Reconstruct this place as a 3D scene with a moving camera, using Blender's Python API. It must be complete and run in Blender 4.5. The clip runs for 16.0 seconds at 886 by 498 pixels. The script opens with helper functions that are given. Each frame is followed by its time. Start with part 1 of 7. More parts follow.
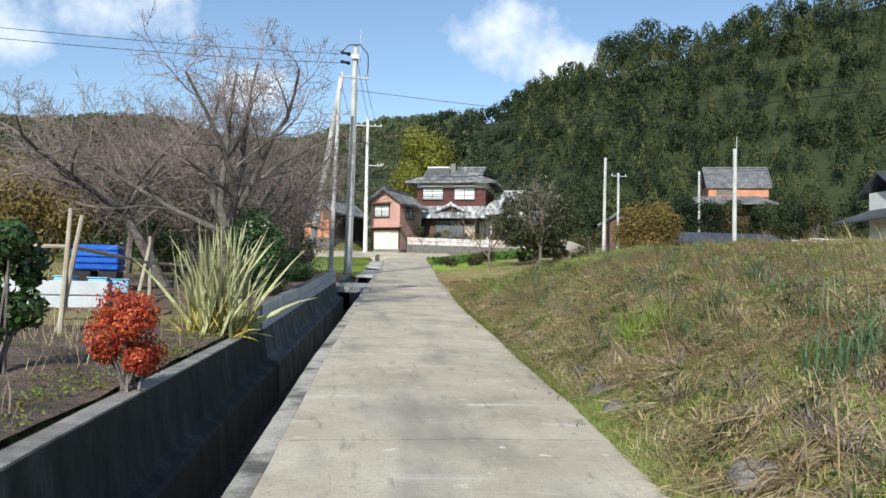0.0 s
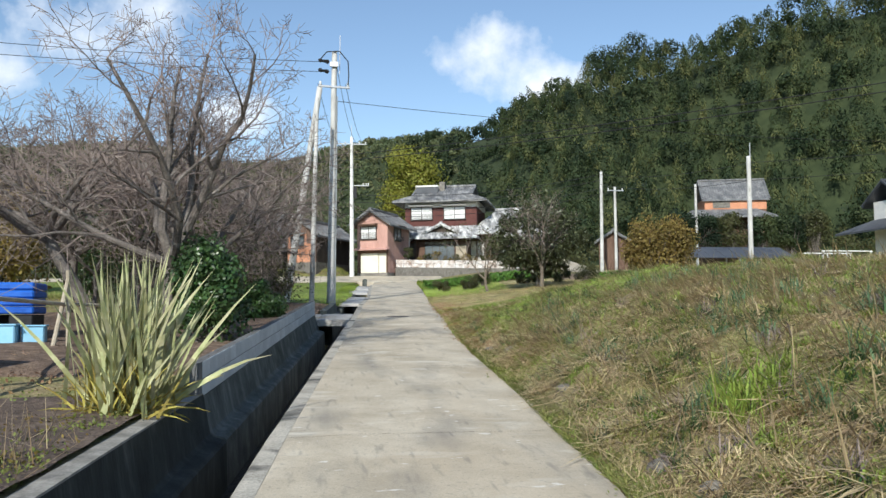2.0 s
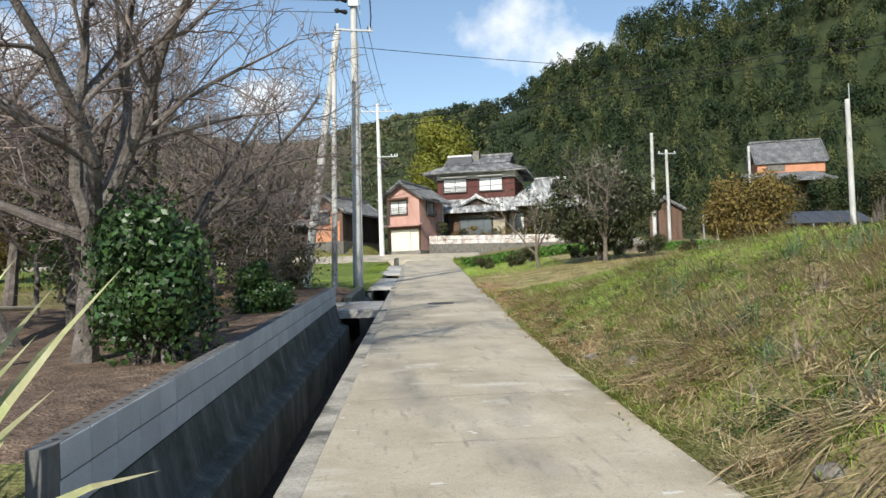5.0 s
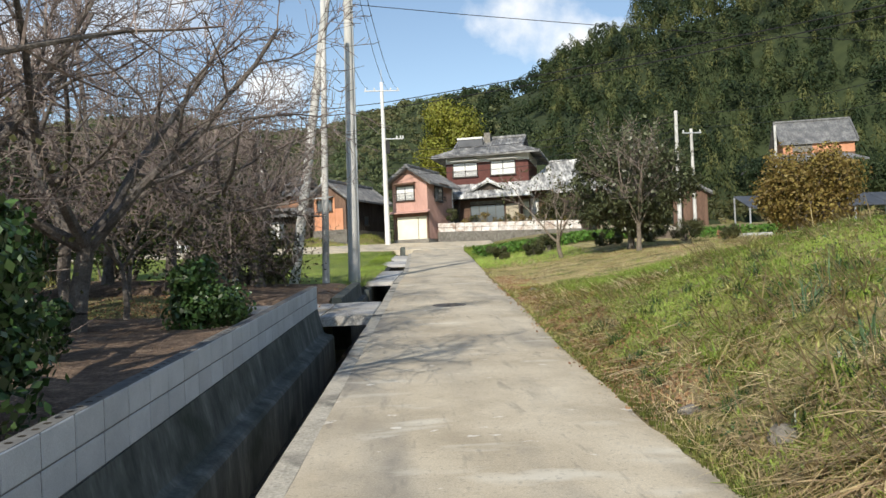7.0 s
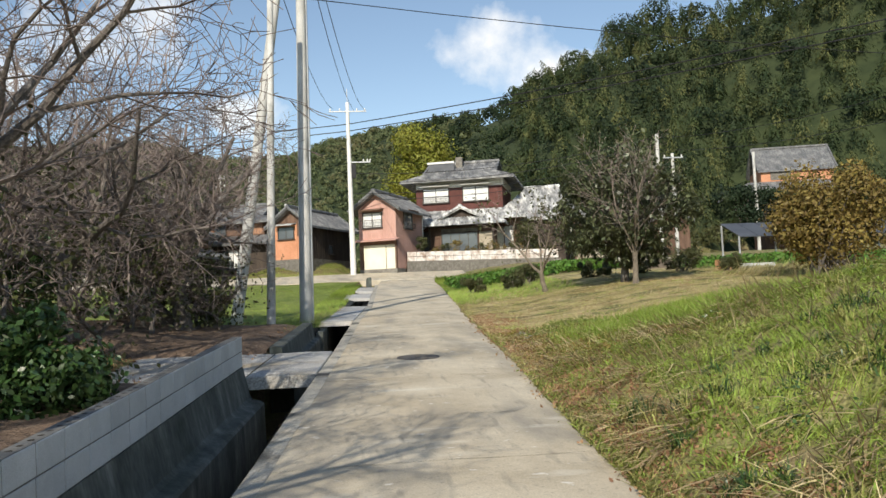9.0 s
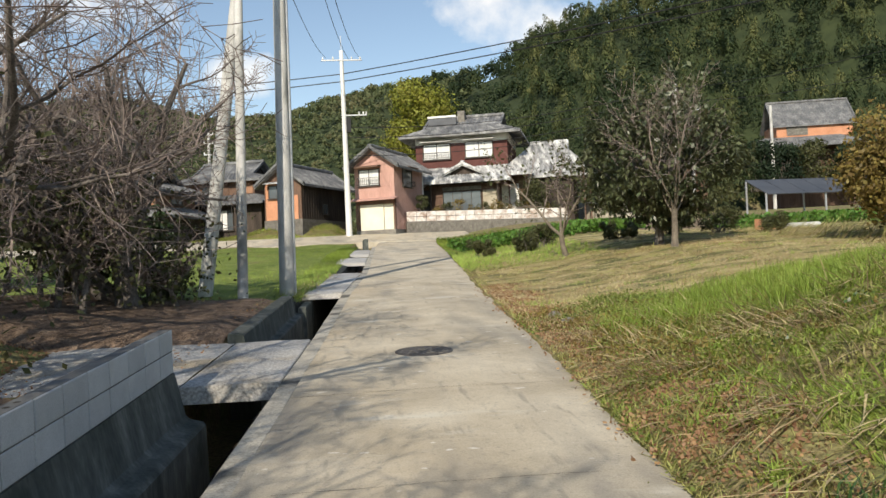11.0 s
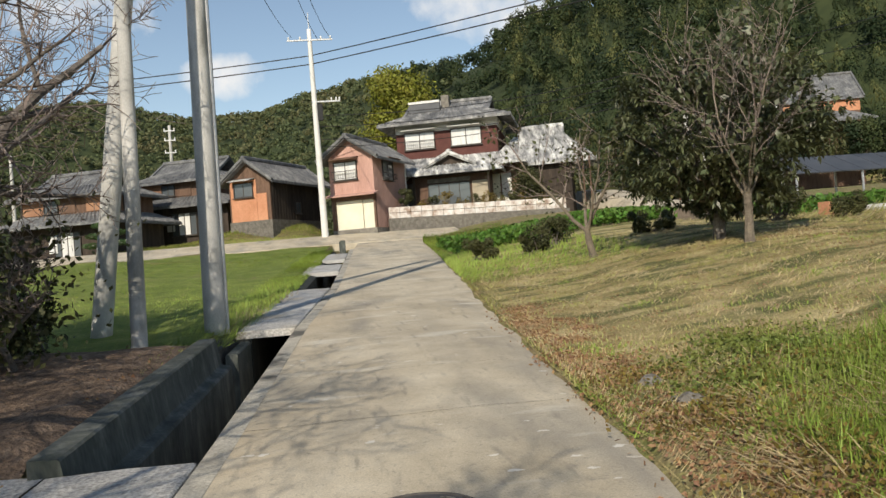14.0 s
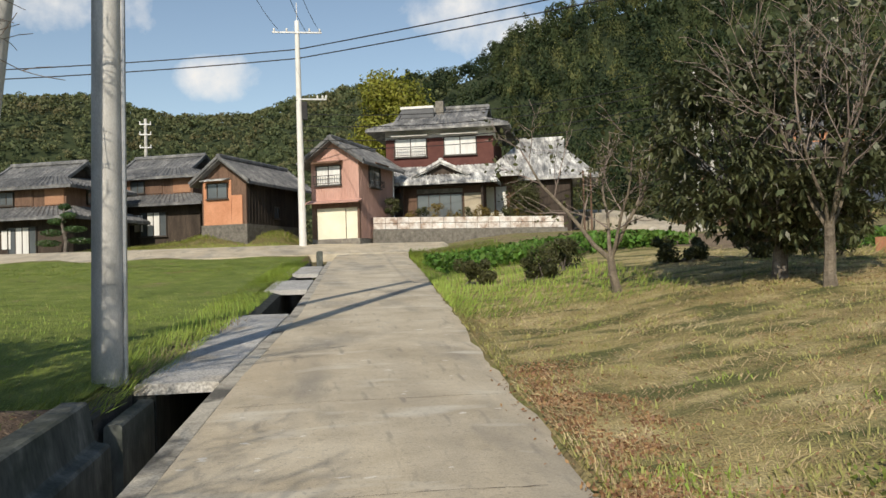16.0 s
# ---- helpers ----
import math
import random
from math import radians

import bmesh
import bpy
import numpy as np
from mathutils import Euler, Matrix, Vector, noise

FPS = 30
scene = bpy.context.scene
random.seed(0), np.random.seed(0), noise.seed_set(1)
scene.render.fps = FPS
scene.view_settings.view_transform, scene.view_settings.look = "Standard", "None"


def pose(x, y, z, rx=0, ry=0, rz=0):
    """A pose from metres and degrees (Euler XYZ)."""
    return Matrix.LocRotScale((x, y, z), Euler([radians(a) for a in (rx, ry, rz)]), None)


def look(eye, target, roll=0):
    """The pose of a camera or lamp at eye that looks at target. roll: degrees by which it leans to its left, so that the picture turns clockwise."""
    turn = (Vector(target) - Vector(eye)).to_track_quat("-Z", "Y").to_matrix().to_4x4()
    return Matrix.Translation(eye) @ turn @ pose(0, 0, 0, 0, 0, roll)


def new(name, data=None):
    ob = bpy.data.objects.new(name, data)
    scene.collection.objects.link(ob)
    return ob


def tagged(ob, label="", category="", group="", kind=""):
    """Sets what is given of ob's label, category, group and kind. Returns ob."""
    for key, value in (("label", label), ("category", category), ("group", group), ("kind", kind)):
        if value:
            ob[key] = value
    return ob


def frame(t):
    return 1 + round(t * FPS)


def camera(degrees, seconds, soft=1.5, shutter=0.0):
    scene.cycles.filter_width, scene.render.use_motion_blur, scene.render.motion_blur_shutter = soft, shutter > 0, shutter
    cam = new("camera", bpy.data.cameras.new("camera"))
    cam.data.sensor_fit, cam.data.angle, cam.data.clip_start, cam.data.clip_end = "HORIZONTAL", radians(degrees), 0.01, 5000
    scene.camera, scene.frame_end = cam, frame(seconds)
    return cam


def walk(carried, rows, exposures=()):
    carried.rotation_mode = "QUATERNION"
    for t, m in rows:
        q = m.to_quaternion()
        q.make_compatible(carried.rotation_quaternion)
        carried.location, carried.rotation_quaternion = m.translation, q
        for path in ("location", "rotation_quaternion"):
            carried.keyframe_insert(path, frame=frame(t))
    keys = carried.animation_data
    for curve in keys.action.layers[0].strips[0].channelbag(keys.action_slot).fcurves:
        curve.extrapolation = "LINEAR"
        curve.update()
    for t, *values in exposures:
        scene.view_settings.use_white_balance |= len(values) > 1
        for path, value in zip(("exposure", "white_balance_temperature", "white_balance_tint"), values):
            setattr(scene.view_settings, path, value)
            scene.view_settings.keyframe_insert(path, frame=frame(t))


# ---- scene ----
import collections

cam = camera(57.0, 16.0)
PATH = [
    (0, (0.438, 0.754, 1.513), (0.686, 2.736, 1.614), 1.2),
    (0.5, (0.489, 1.531, 1.571), (0.716, 3.518, 1.628), 0.9),
    (1, (0.584, 2.349, 1.633), (0.826, 4.333, 1.714), 0.5),
    (1.5, (0.628, 3.143, 1.699), (0.869, 5.126, 1.782), 0.0),
    (2, (0.688, 4.001, 1.787), (0.963, 5.976, 1.939), -0.3),
    (2.5, (0.688, 4.868, 1.804), (0.97, 6.841, 1.973), -0.2),
    (3, (0.694, 5.743, 1.813), (1.004, 7.713, 1.962), -0.3),
    (3.5, (0.686, 6.583, 1.877), (0.983, 8.557, 1.997), -0.8),
    (4, (0.731, 7.415, 1.949), (0.988, 9.395, 2.057), -1.6),
    (4.2, (0.722, 7.713, 1.951), (0.96, 9.696, 2.055), -1.8),
    (6.3, (1.158, 11.689, 2.108), (1.325, 13.68, 2.199), -1.8),
    (6.5, (1.174, 12.034, 2.143), (1.327, 14.026, 2.229), -2.1),
    (7, (1.249, 12.837, 2.17), (1.425, 14.828, 2.239), -2.2),
    (7.5, (1.311, 13.643, 2.239), (1.489, 15.634, 2.286), -1.8),
    (8, (1.427, 14.522, 2.292), (1.657, 16.508, 2.338), -1.9),
    (8.5, (1.488, 15.386, 2.354), (1.729, 17.369, 2.453), -2.3),
    (9, (1.597, 16.199, 2.405), (1.848, 18.179, 2.541), -2.3),
    (11.3, (1.873, 20.03, 2.618), (2.12, 22.014, 2.65), -2.5),
    (11.5, (1.901, 20.412, 2.645), (2.127, 22.399, 2.676), -2.6),
    (12, (1.969, 21.27, 2.688), (2.194, 23.257, 2.71), -3.0),
    (12.5, (1.999, 22.057, 2.755), (2.221, 24.045, 2.78), -3.5),
    (13, (2.093, 22.895, 2.784), (2.341, 24.879, 2.792), -4.1),
    (13.5, (2.184, 23.7, 2.835), (2.404, 25.688, 2.838), -4.7),
    (14, (2.338, 24.511, 2.888), (2.624, 26.49, 2.912), -4.4),
    (14.5, (2.464, 25.374, 2.943), (2.776, 27.35, 2.961), -4.0),
    (15, (2.604, 26.184, 2.983), (2.927, 28.158, 3.01), -3.5),
    (15.5, (2.683, 26.975, 3.05), (2.978, 28.953, 3.063), -2.7),
    (16, (2.762, 27.771, 3.121), (3.083, 29.745, 3.174), -1.6),
]
walk(cam, [(t, look(eye, target, roll)) for t, eye, target, roll in PATH],
     exposures=[(0, 0.17, 6150, 8), (4, 0.18, 6300, 8), (7, 0.20, 6700, 9), (9, 0.17, 6850, 9), (11.8, 0.09, 7050, 10), (13, 0.0, 7100, 10), (16, -0.12, 7150, 10)])

# ---- world, sun, exposure ----
SUN_TO = Vector((-0.33, -0.79, 0.52)).normalized()   # towards the sun
sun = new("sun", bpy.data.lights.new("sun", "SUN"))
sun.data.energy, sun.data.angle, sun.data.color = 4.4, radians(0.55), (1.0, 0.94, 0.84)
sun.matrix_world = look((0, 0, 60), Vector((0, 0, 60)) - SUN_TO)

world = bpy.data.worlds.new("sky")
scene.world = world
world.use_nodes = True
wn, wl = world.node_tree.nodes, world.node_tree.links
sky = wn.new("ShaderNodeTexSky")
sky.sky_type, sky.sun_disc = "NISHITA", False
sky.sun_elevation = math.asin(SUN_TO.z)
sky.sun_rotation = math.atan2(SUN_TO.x, SUN_TO.y)
sky.air_density, sky.dust_density, sky.ozone_density = 1.0, 0.15, 0.9
background = wn["Background"]
background.inputs["Strength"].default_value = 0.132


def bearing(az, el):
    """Unit direction from a bearing (degrees right of +y) and an elevation."""
    a, e = radians(az), radians(el)
    return (math.sin(a) * math.cos(e), math.cos(a) * math.cos(e), math.sin(e))


def wmath(op, a, b=None, c=None, clamp=False):
    n = wn.new("ShaderNodeMath")
    n.operation, n.use_clamp = op, clamp
    for k, v in enumerate((a, b, c)):
        if v is None:
            continue
        if isinstance(v, (int, float)):
            n.inputs[k].default_value = v
        else:
            wl.new(v, n.inputs[k])
    return n.outputs[0]


# clouds: soft banks at their bearings, broken up by noise
wcoord = wn.new("ShaderNodeTexCoord")
puff = wn.new("ShaderNodeTexNoise")
puff.inputs["Scale"].default_value, puff.inputs["Detail"].default_value, puff.inputs["Roughness"].default_value = 9.0, 6.0, 0.58
wl.new(wcoord.outputs["Generated"], puff.inputs["Vector"])
CLOUDS = [(12.4, 17.6, 4.2, 2.6), (15.2, 15.6, 4.0, 1.9), (-16.5, 17.6, 7.2, 2.7), (-24, 16.0, 7.0, 2.6), (-13.0, 19.5, 4.2, 3.0),
          (-5.2, 13.4, 3.4, 1.3), (-33, 22, 9, 4), (-17, 23.5, 6.0, 2.6), (30, 30, 12, 4), (48, 26, 10, 5), (-60, 25, 12, 5), (95, 24, 14, 6), (150, 28, 14, 6),
          (-120, 26, 14, 6), (190, 22, 12, 5)]
cover = None
for az, el, wide, high in CLOUDS:
    c = Vector(bearing(az, el))
    right = Vector((math.cos(radians(az)), -math.sin(radians(az)), 0))
    up = right.cross(c)
    offs = []
    for axis, size in ((right, wide), (up, high)):
        d = wn.new("ShaderNodeVectorMath")
        d.operation = "DOT_PRODUCT"
        d.inputs[1].default_value = axis
        wl.new(wcoord.outputs["Generated"], d.inputs[0])
        off = wmath("MULTIPLY", wmath("SUBTRACT", d.outputs["Value"], axis.dot(c)), 1 / math.sin(radians(size)))
        offs.append(wmath("MULTIPLY", off, off))
    front = wn.new("ShaderNodeVectorMath")
    front.operation = "DOT_PRODUCT"
    front.inputs[1].default_value = c
    wl.new(wcoord.outputs["Generated"], front.inputs[0])
    bank = wmath("SUBTRACT", 1.0, wmath("ADD", offs[0], offs[1]))
    bank = wmath("ADD", bank, wmath("MULTIPLY", wmath("LESS_THAN", front.outputs["Value"], 0.5), -50.0))
    cover = bank if cover is None else wmath("MAXIMUM", cover, bank)
dens = wmath("ADD", wmath("MULTIPLY", wmath("MAXIMUM", cover, -3.0), 0.34), wmath("MULTIPLY", wmath("SUBTRACT", puff.outputs["Fac"], 0.5), 2.4))
dens = wmath("MULTIPLY", wmath("SMOOTH_MIN", dens, 0.62, 0.1), 1.55, clamp=True)
cloud_mix = wn.new("ShaderNodeMixRGB")
wl.new(dens, cloud_mix.inputs["Fac"])
wl.new(sky.outputs["Color"], cloud_mix.inputs["Color1"])
cloud_mix.inputs["Color2"].default_value = (7.6, 7.7, 7.9, 1)
wl.new(cloud_mix.outputs["Color"], background.inputs["Color"])


# ---- materials ----
def material(name, stops, scale=3.0, rough=0.8, bump=0.3, bump_scale=None, metal=0.0, detail=6.0, fine=0.0, random_amount=0.0,
             island=0.0, stretch=(1, 1, 1), spec=0.3, distance=0.01, stain=None, translucent=0.0):
    """A surface in world metres: a noise ramp of colours, finer grain over it, relief, and piece-to-piece variation."""
    m = bpy.data.materials.new(name)
    m.use_nodes = True
    n, l = m.node_tree.nodes, m.node_tree.links
    b = n["Principled BSDF"]
    b.inputs["Roughness"].default_value, b.inputs["Metallic"].default_value = rough, metal
    b.inputs["Specular IOR Level"].default_value = spec
    g = n.new("ShaderNodeNewGeometry")
    mapping = n.new("ShaderNodeMapping")
    mapping.inputs["Scale"].default_value = stretch
    l.new(g.outputs["Position"], mapping.inputs["Vector"])
    tex = n.new("ShaderNodeTexNoise")
    tex.inputs["Scale"].default_value, tex.inputs["Detail"].default_value, tex.inputs["Roughness"].default_value = scale, detail, 0.62
    l.new(mapping.outputs["Vector"], tex.inputs["Vector"])
    ramp = n.new("ShaderNodeValToRGB")
    while len(ramp.color_ramp.elements) < len(stops):
        ramp.color_ramp.elements.new(0.5)
    for e, (p, col) in zip(ramp.color_ramp.elements, stops):
        e.position, e.color = p, (*col, 1)
    l.new(tex.outputs["Fac"], ramp.inputs["Fac"])
    colour = ramp.outputs["Color"]
    if stain:
        col, s_scale, low, high, s_stretch = stain
        mp2 = n.new("ShaderNodeMapping")
        mp2.inputs["Scale"].default_value = s_stretch
        l.new(g.outputs["Position"], mp2.inputs["Vector"])
        t2 = n.new("ShaderNodeTexNoise")
        t2.inputs["Scale"].default_value, t2.inputs["Detail"].default_value = s_scale, 7.0
        l.new(mp2.outputs["Vector"], t2.inputs["Vector"])
        mr = n.new("ShaderNodeMapRange")
        mr.inputs["From Min"].default_value, mr.inputs["From Max"].default_value = low, high
        l.new(t2.outputs["Fac"], mr.inputs["Value"])
        mx = n.new("ShaderNodeMixRGB")
        l.new(mr.outputs["Result"], mx.inputs["Fac"])
        l.new(colour, mx.inputs["Color1"])
        mx.inputs["Color2"].default_value = (*col, 1)
        colour = mx.outputs["Color"]
    grain = n.new("ShaderNodeTexNoise")
    grain.inputs["Scale"].default_value, grain.inputs["Detail"].default_value = bump_scale or scale * 12, 5.0
    l.new(mapping.outputs["Vector"], grain.inputs["Vector"])
    if fine:
        hsv = n.new("ShaderNodeHueSaturation")
        mr = n.new("ShaderNodeMapRange")
        mr.inputs["From Min"].default_value, mr.inputs["From Max"].default_value = 0.3, 0.7
        mr.inputs["To Min"].default_value, mr.inputs["To Max"].default_value = 1 - fine, 1 + fine
        l.new(grain.outputs["Fac"], mr.inputs["Value"])
        l.new(mr.outputs["Result"], hsv.inputs["Value"])
        l.new(colour, hsv.inputs["Color"])
        colour = hsv.outputs["Color"]
    if random_amount or island:
        hsv = n.new("ShaderNodeHueSaturation")
        mr = n.new("ShaderNodeMapRange")
        a = random_amount or island
        mr.inputs["To Min"].default_value, mr.inputs["To Max"].default_value = 1 - a, 1 + a
        if island:
            l.new(g.outputs["Random Per Island"], mr.inputs["Value"])
            mh = n.new("ShaderNodeMapRange")
            mh.inputs["To Min"].default_value, mh.inputs["To Max"].default_value = 0.485, 0.515
            l.new(g.outputs["Random Per Island"], mh.inputs["Value"])
            l.new(mh.outputs["Result"], hsv.inputs["Hue"])
        else:
            info = n.new("ShaderNodeObjectInfo")
            l.new(info.outputs["Random"], mr.inputs["Value"])
        l.new(mr.outputs["Result"], hsv.inputs["Value"])
        l.new(colour, hsv.inputs["Color"])
        colour = hsv.outputs["Color"]
    l.new(colour, b.inputs["Base Color"])
    if bump:
        bp = n.new("ShaderNodeBump")
        bp.inputs["Strength"].default_value, bp.inputs["Distance"].default_value = bump, distance
        l.new(grain.outputs["Fac"], bp.inputs["Height"])
        l.new(bp.outputs["Normal"], b.inputs["Normal"])
    if translucent:
        tr = n.new("ShaderNodeBsdfTranslucent")
        l.new(colour, tr.inputs["Color"])
        mix = n.new("ShaderNodeMixShader")
        mix.inputs["Fac"].default_value = translucent
        l.new(b.outputs["BSDF"], mix.inputs[1])
        l.new(tr.outputs["BSDF"], mix.inputs[2])
        l.new(mix.outputs["Shader"], n["Material Output"].inputs["Surface"])
    return m


M = {}
def road_surface(name):
    """Worn concrete: broad tone, damp blotches drawn out along the lane, pale scuffs, fine aggregate."""
    m = material(name, [(0.32, (0.41, 0.35, 0.255)), (0.5, (0.53, 0.46, 0.345)), (0.68, (0.63, 0.56, 0.435))], scale=0.9, rough=0.92, bump=0.5, bump_scale=90, fine=0.16,
                 stain=((0.29, 0.265, 0.22), 0.8, 0.52, 0.72, (1.5, 0.5, 1)), distance=0.006)
    n, l = m.node_tree.nodes, m.node_tree.links
    b = n["Principled BSDF"]
    link = b.inputs["Base Color"].links[0]
    colour = link.from_socket
    geo = n.new("ShaderNodeNewGeometry")
    for col, scale, stretch, low, high, amount in (((0.66, 0.62, 0.52), 1.7, (0.6, 1.6, 1), 0.60, 0.72, 0.75), ((0.50, 0.40, 0.27), 0.45, (1, 0.6, 1), 0.55, 0.75, 0.5),
                                                   ((0.20, 0.185, 0.16), 5.0, (2.0, 0.35, 1), 0.60, 0.74, 0.55), ((0.25, 0.23, 0.20), 26.0, (1, 1, 1), 0.58, 0.70, 0.5), ((0.24, 0.23, 0.215), 0.55, (2.2, 0.22, 1), 0.50, 0.66, 0.28),
                                                   ((0.74, 0.71, 0.64), 5.5, (0.8, 1.3, 1), 0.685, 0.705, 0.8)):
        mp = n.new("ShaderNodeMapping")
        mp.inputs["Scale"].default_value = stretch
        mp.inputs["Location"].default_value = (scale * 3.1, scale * 1.7, 0)
        l.new(geo.outputs["Position"], mp.inputs["Vector"])
        t = n.new("ShaderNodeTexNoise")
        t.inputs["Scale"].default_value, t.inputs["Detail"].default_value = scale, 8.0
        l.new(mp.outputs["Vector"], t.inputs["Vector"])
        r = n.new("ShaderNodeMapRange")
        r.inputs["From Min"].default_value, r.inputs["From Max"].default_value, r.inputs["To Max"].default_value = low, high, amount
        l.new(t.outputs["Fac"], r.inputs["Value"])
        mix = n.new("ShaderNodeMixRGB")
        l.new(r.outputs["Result"], mix.inputs["Fac"])
        l.new(colour, mix.inputs["Color1"])
        mix.inputs["Color2"].default_value = (*col, 1)
        colour = mix.outputs["Color"]
    l.new(colour, b.inputs["Base Color"])
    return m


M["road"] = road_surface("road_concrete")
M["kerb"] = material("kerb_concrete", [(0.3, (0.30, 0.275, 0.23)), (0.6, (0.50, 0.465, 0.39))], scale=2.5, rough=0.95, bump=0.8, bump_scale=45, fine=0.25,
                     stain=((0.12, 0.115, 0.10), 1.8, 0.52, 0.66, (1, 1, 1)))
M["pad"] = material("gritty_grey_paving", [(0.3, (0.31, 0.305, 0.295)), (0.6, (0.50, 0.49, 0.465))], scale=1.8, rough=0.95, bump=1.0, bump_scale=38, fine=0.42, random_amount=0.05,
                    stain=((0.46, 0.39, 0.29), 1.1, 0.55, 0.7, (1, 1, 1)), distance=0.012)
M["slab"] = material("old_slab_concrete", [(0.3, (0.27, 0.265, 0.24)), (0.6, (0.45, 0.435, 0.39))], scale=1.6, rough=0.95, bump=0.8, bump_scale=50, fine=0.25, random_amount=0.08)
# near-black mottled concrete with vertically drawn-out streaks
M["dark_wall"] = material("dark_mottled_concrete", [(0.32, (0.018, 0.021, 0.020)), (0.54, (0.036, 0.041, 0.038)), (0.78, (0.095, 0.10, 0.092))], scale=4.0, rough=0.9, bump=0.5, bump_scale=30,
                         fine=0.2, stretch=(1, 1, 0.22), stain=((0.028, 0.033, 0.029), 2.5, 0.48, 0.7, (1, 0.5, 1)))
M["footing"] = material("mossy_footing_concrete", [(0.32, (0.055, 0.062, 0.056)), (0.54, (0.11, 0.12, 0.108)), (0.78, (0.24, 0.245, 0.225))], scale=3.5, rough=0.9, bump=0.5, bump_scale=30,
                        fine=0.2, stretch=(1, 1, 0.3), stain=((0.05, 0.06, 0.048), 2.5, 0.52, 0.72, (1, 0.5, 1)))
M["wall_top"] = material("weathered_wall_top", [(0.3, (0.16, 0.15, 0.13)), (0.65, (0.36, 0.34, 0.30))], scale=4, rough=0.95, bump=0.6, fine=0.2)
M["block"] = material("grey_concrete_block", [(0.3, (0.46, 0.485, 0.50)), (0.7, (0.58, 0.60, 0.61))], scale=3, rough=0.92, bump=0.4, bump_scale=120, fine=0.12, random_amount=0.08)
M["mortar"] = material("mortar", [(0.3, (0.13, 0.13, 0.125)), (0.7, (0.20, 0.20, 0.195))], scale=9, rough=0.95)
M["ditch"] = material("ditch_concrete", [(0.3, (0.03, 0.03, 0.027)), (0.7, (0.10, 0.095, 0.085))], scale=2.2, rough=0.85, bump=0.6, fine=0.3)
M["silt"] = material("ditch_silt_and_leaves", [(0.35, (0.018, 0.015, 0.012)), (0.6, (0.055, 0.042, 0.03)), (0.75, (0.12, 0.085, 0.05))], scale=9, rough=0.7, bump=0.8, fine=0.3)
M["soil"] = material("earth_and_undergrowth", [(0.28, (0.12, 0.095, 0.05)), (0.45, (0.26, 0.21, 0.11)), (0.6, (0.18, 0.19, 0.06)), (0.75, (0.42, 0.35, 0.19))], scale=0.9, rough=1.0, bump=1.0, bump_scale=22, fine=0.4, distance=0.04)
M["turf"] = material("mown_turf", [(0.3, (0.25, 0.205, 0.09)), (0.5, (0.39, 0.32, 0.145)), (0.7, (0.54, 0.45, 0.24))], scale=1.4, rough=1.0, bump=1.0, bump_scale=40, fine=0.35, distance=0.03,
                     stain=((0.13, 0.135, 0.05), 1.3, 0.47, 0.60, (0.6, 1.4, 1)))
M["lawn"] = material("short_green_lawn", [(0.3, (0.11, 0.155, 0.03)), (0.5, (0.17, 0.22, 0.045)), (0.7, (0.25, 0.285, 0.075))], scale=1.6, rough=1.0, bump=1.0, bump_scale=45, fine=0.4, distance=0.03,
                     stain=((0.27, 0.22, 0.10), 0.35, 0.60, 0.78, (1, 1, 1)))
# green floor darkened in its colour to give deep shade between the crowns
M["undergrowth"] = material("shaded_woodland_floor", [(0.3, (0.022, 0.034, 0.014)), (0.7, (0.05, 0.065, 0.026))], scale=0.5, rough=1.0, bump=0.6)
M["bed"] = material("dark_garden_soil", [(0.3, (0.075, 0.055, 0.042)), (0.55, (0.135, 0.10, 0.078)), (0.75, (0.20, 0.155, 0.12))], scale=2.0, rough=1.0, bump=1.0, bump_scale=18, fine=0.35, distance=0.05)
M["plot"] = material("dry_brown_soil", [(0.3, (0.16, 0.115, 0.075)), (0.7, (0.28, 0.21, 0.14))], scale=1.5, rough=1.0, bump=1.0, bump_scale=15, fine=0.3, distance=0.04)
M["litter"] = material("leaf_litter", [(0.3, (0.095, 0.065, 0.045)), (0.55, (0.20, 0.14, 0.10)), (0.75, (0.34, 0.25, 0.175))], scale=5.0, rough=1.0, bump=1.0, bump_scale=30, fine=0.4, distance=0.04)
M["iron"] = material("cast_iron", [(0.3, (0.085, 0.075, 0.068)), (0.7, (0.16, 0.145, 0.13))], scale=14, rough=0.7, bump=0.3, metal=0.2)
M["pole"] = material("spun_concrete_pole", [(0.3, (0.40, 0.395, 0.37)), (0.55, (0.56, 0.55, 0.52)), (0.75, (0.68, 0.67, 0.64))], scale=2.2, rough=0.85, bump=0.25, bump_scale=70, fine=0.12, stretch=(1, 1, 0.5),
                     stain=((0.26, 0.26, 0.24), 2.6, 0.56, 0.7, (1, 1, 0.35)))
M["pole_white"] = material("pale_pole", [(0.3, (0.66, 0.65, 0.62)), (0.7, (0.80, 0.79, 0.76))], scale=2, rough=0.75, bump=0.1, fine=0.05)
M["steel"] = material("galvanised_steel", [(0.3, (0.45, 0.46, 0.47)), (0.7, (0.6, 0.61, 0.62))], scale=10, rough=0.5, metal=0.7, bump=0.1)
M["black"] = material("black_rubber", [(0.3, (0.012, 0.012, 0.013)), (0.7, (0.03, 0.03, 0.032))], scale=10, rough=0.6, bump=0.1)
M["insulator"] = material("white_porcelain", [(0.3, (0.7, 0.7, 0.68)), (0.7, (0.8, 0.8, 0.78))], scale=10, rough=0.25, bump=0.0, spec=0.5)
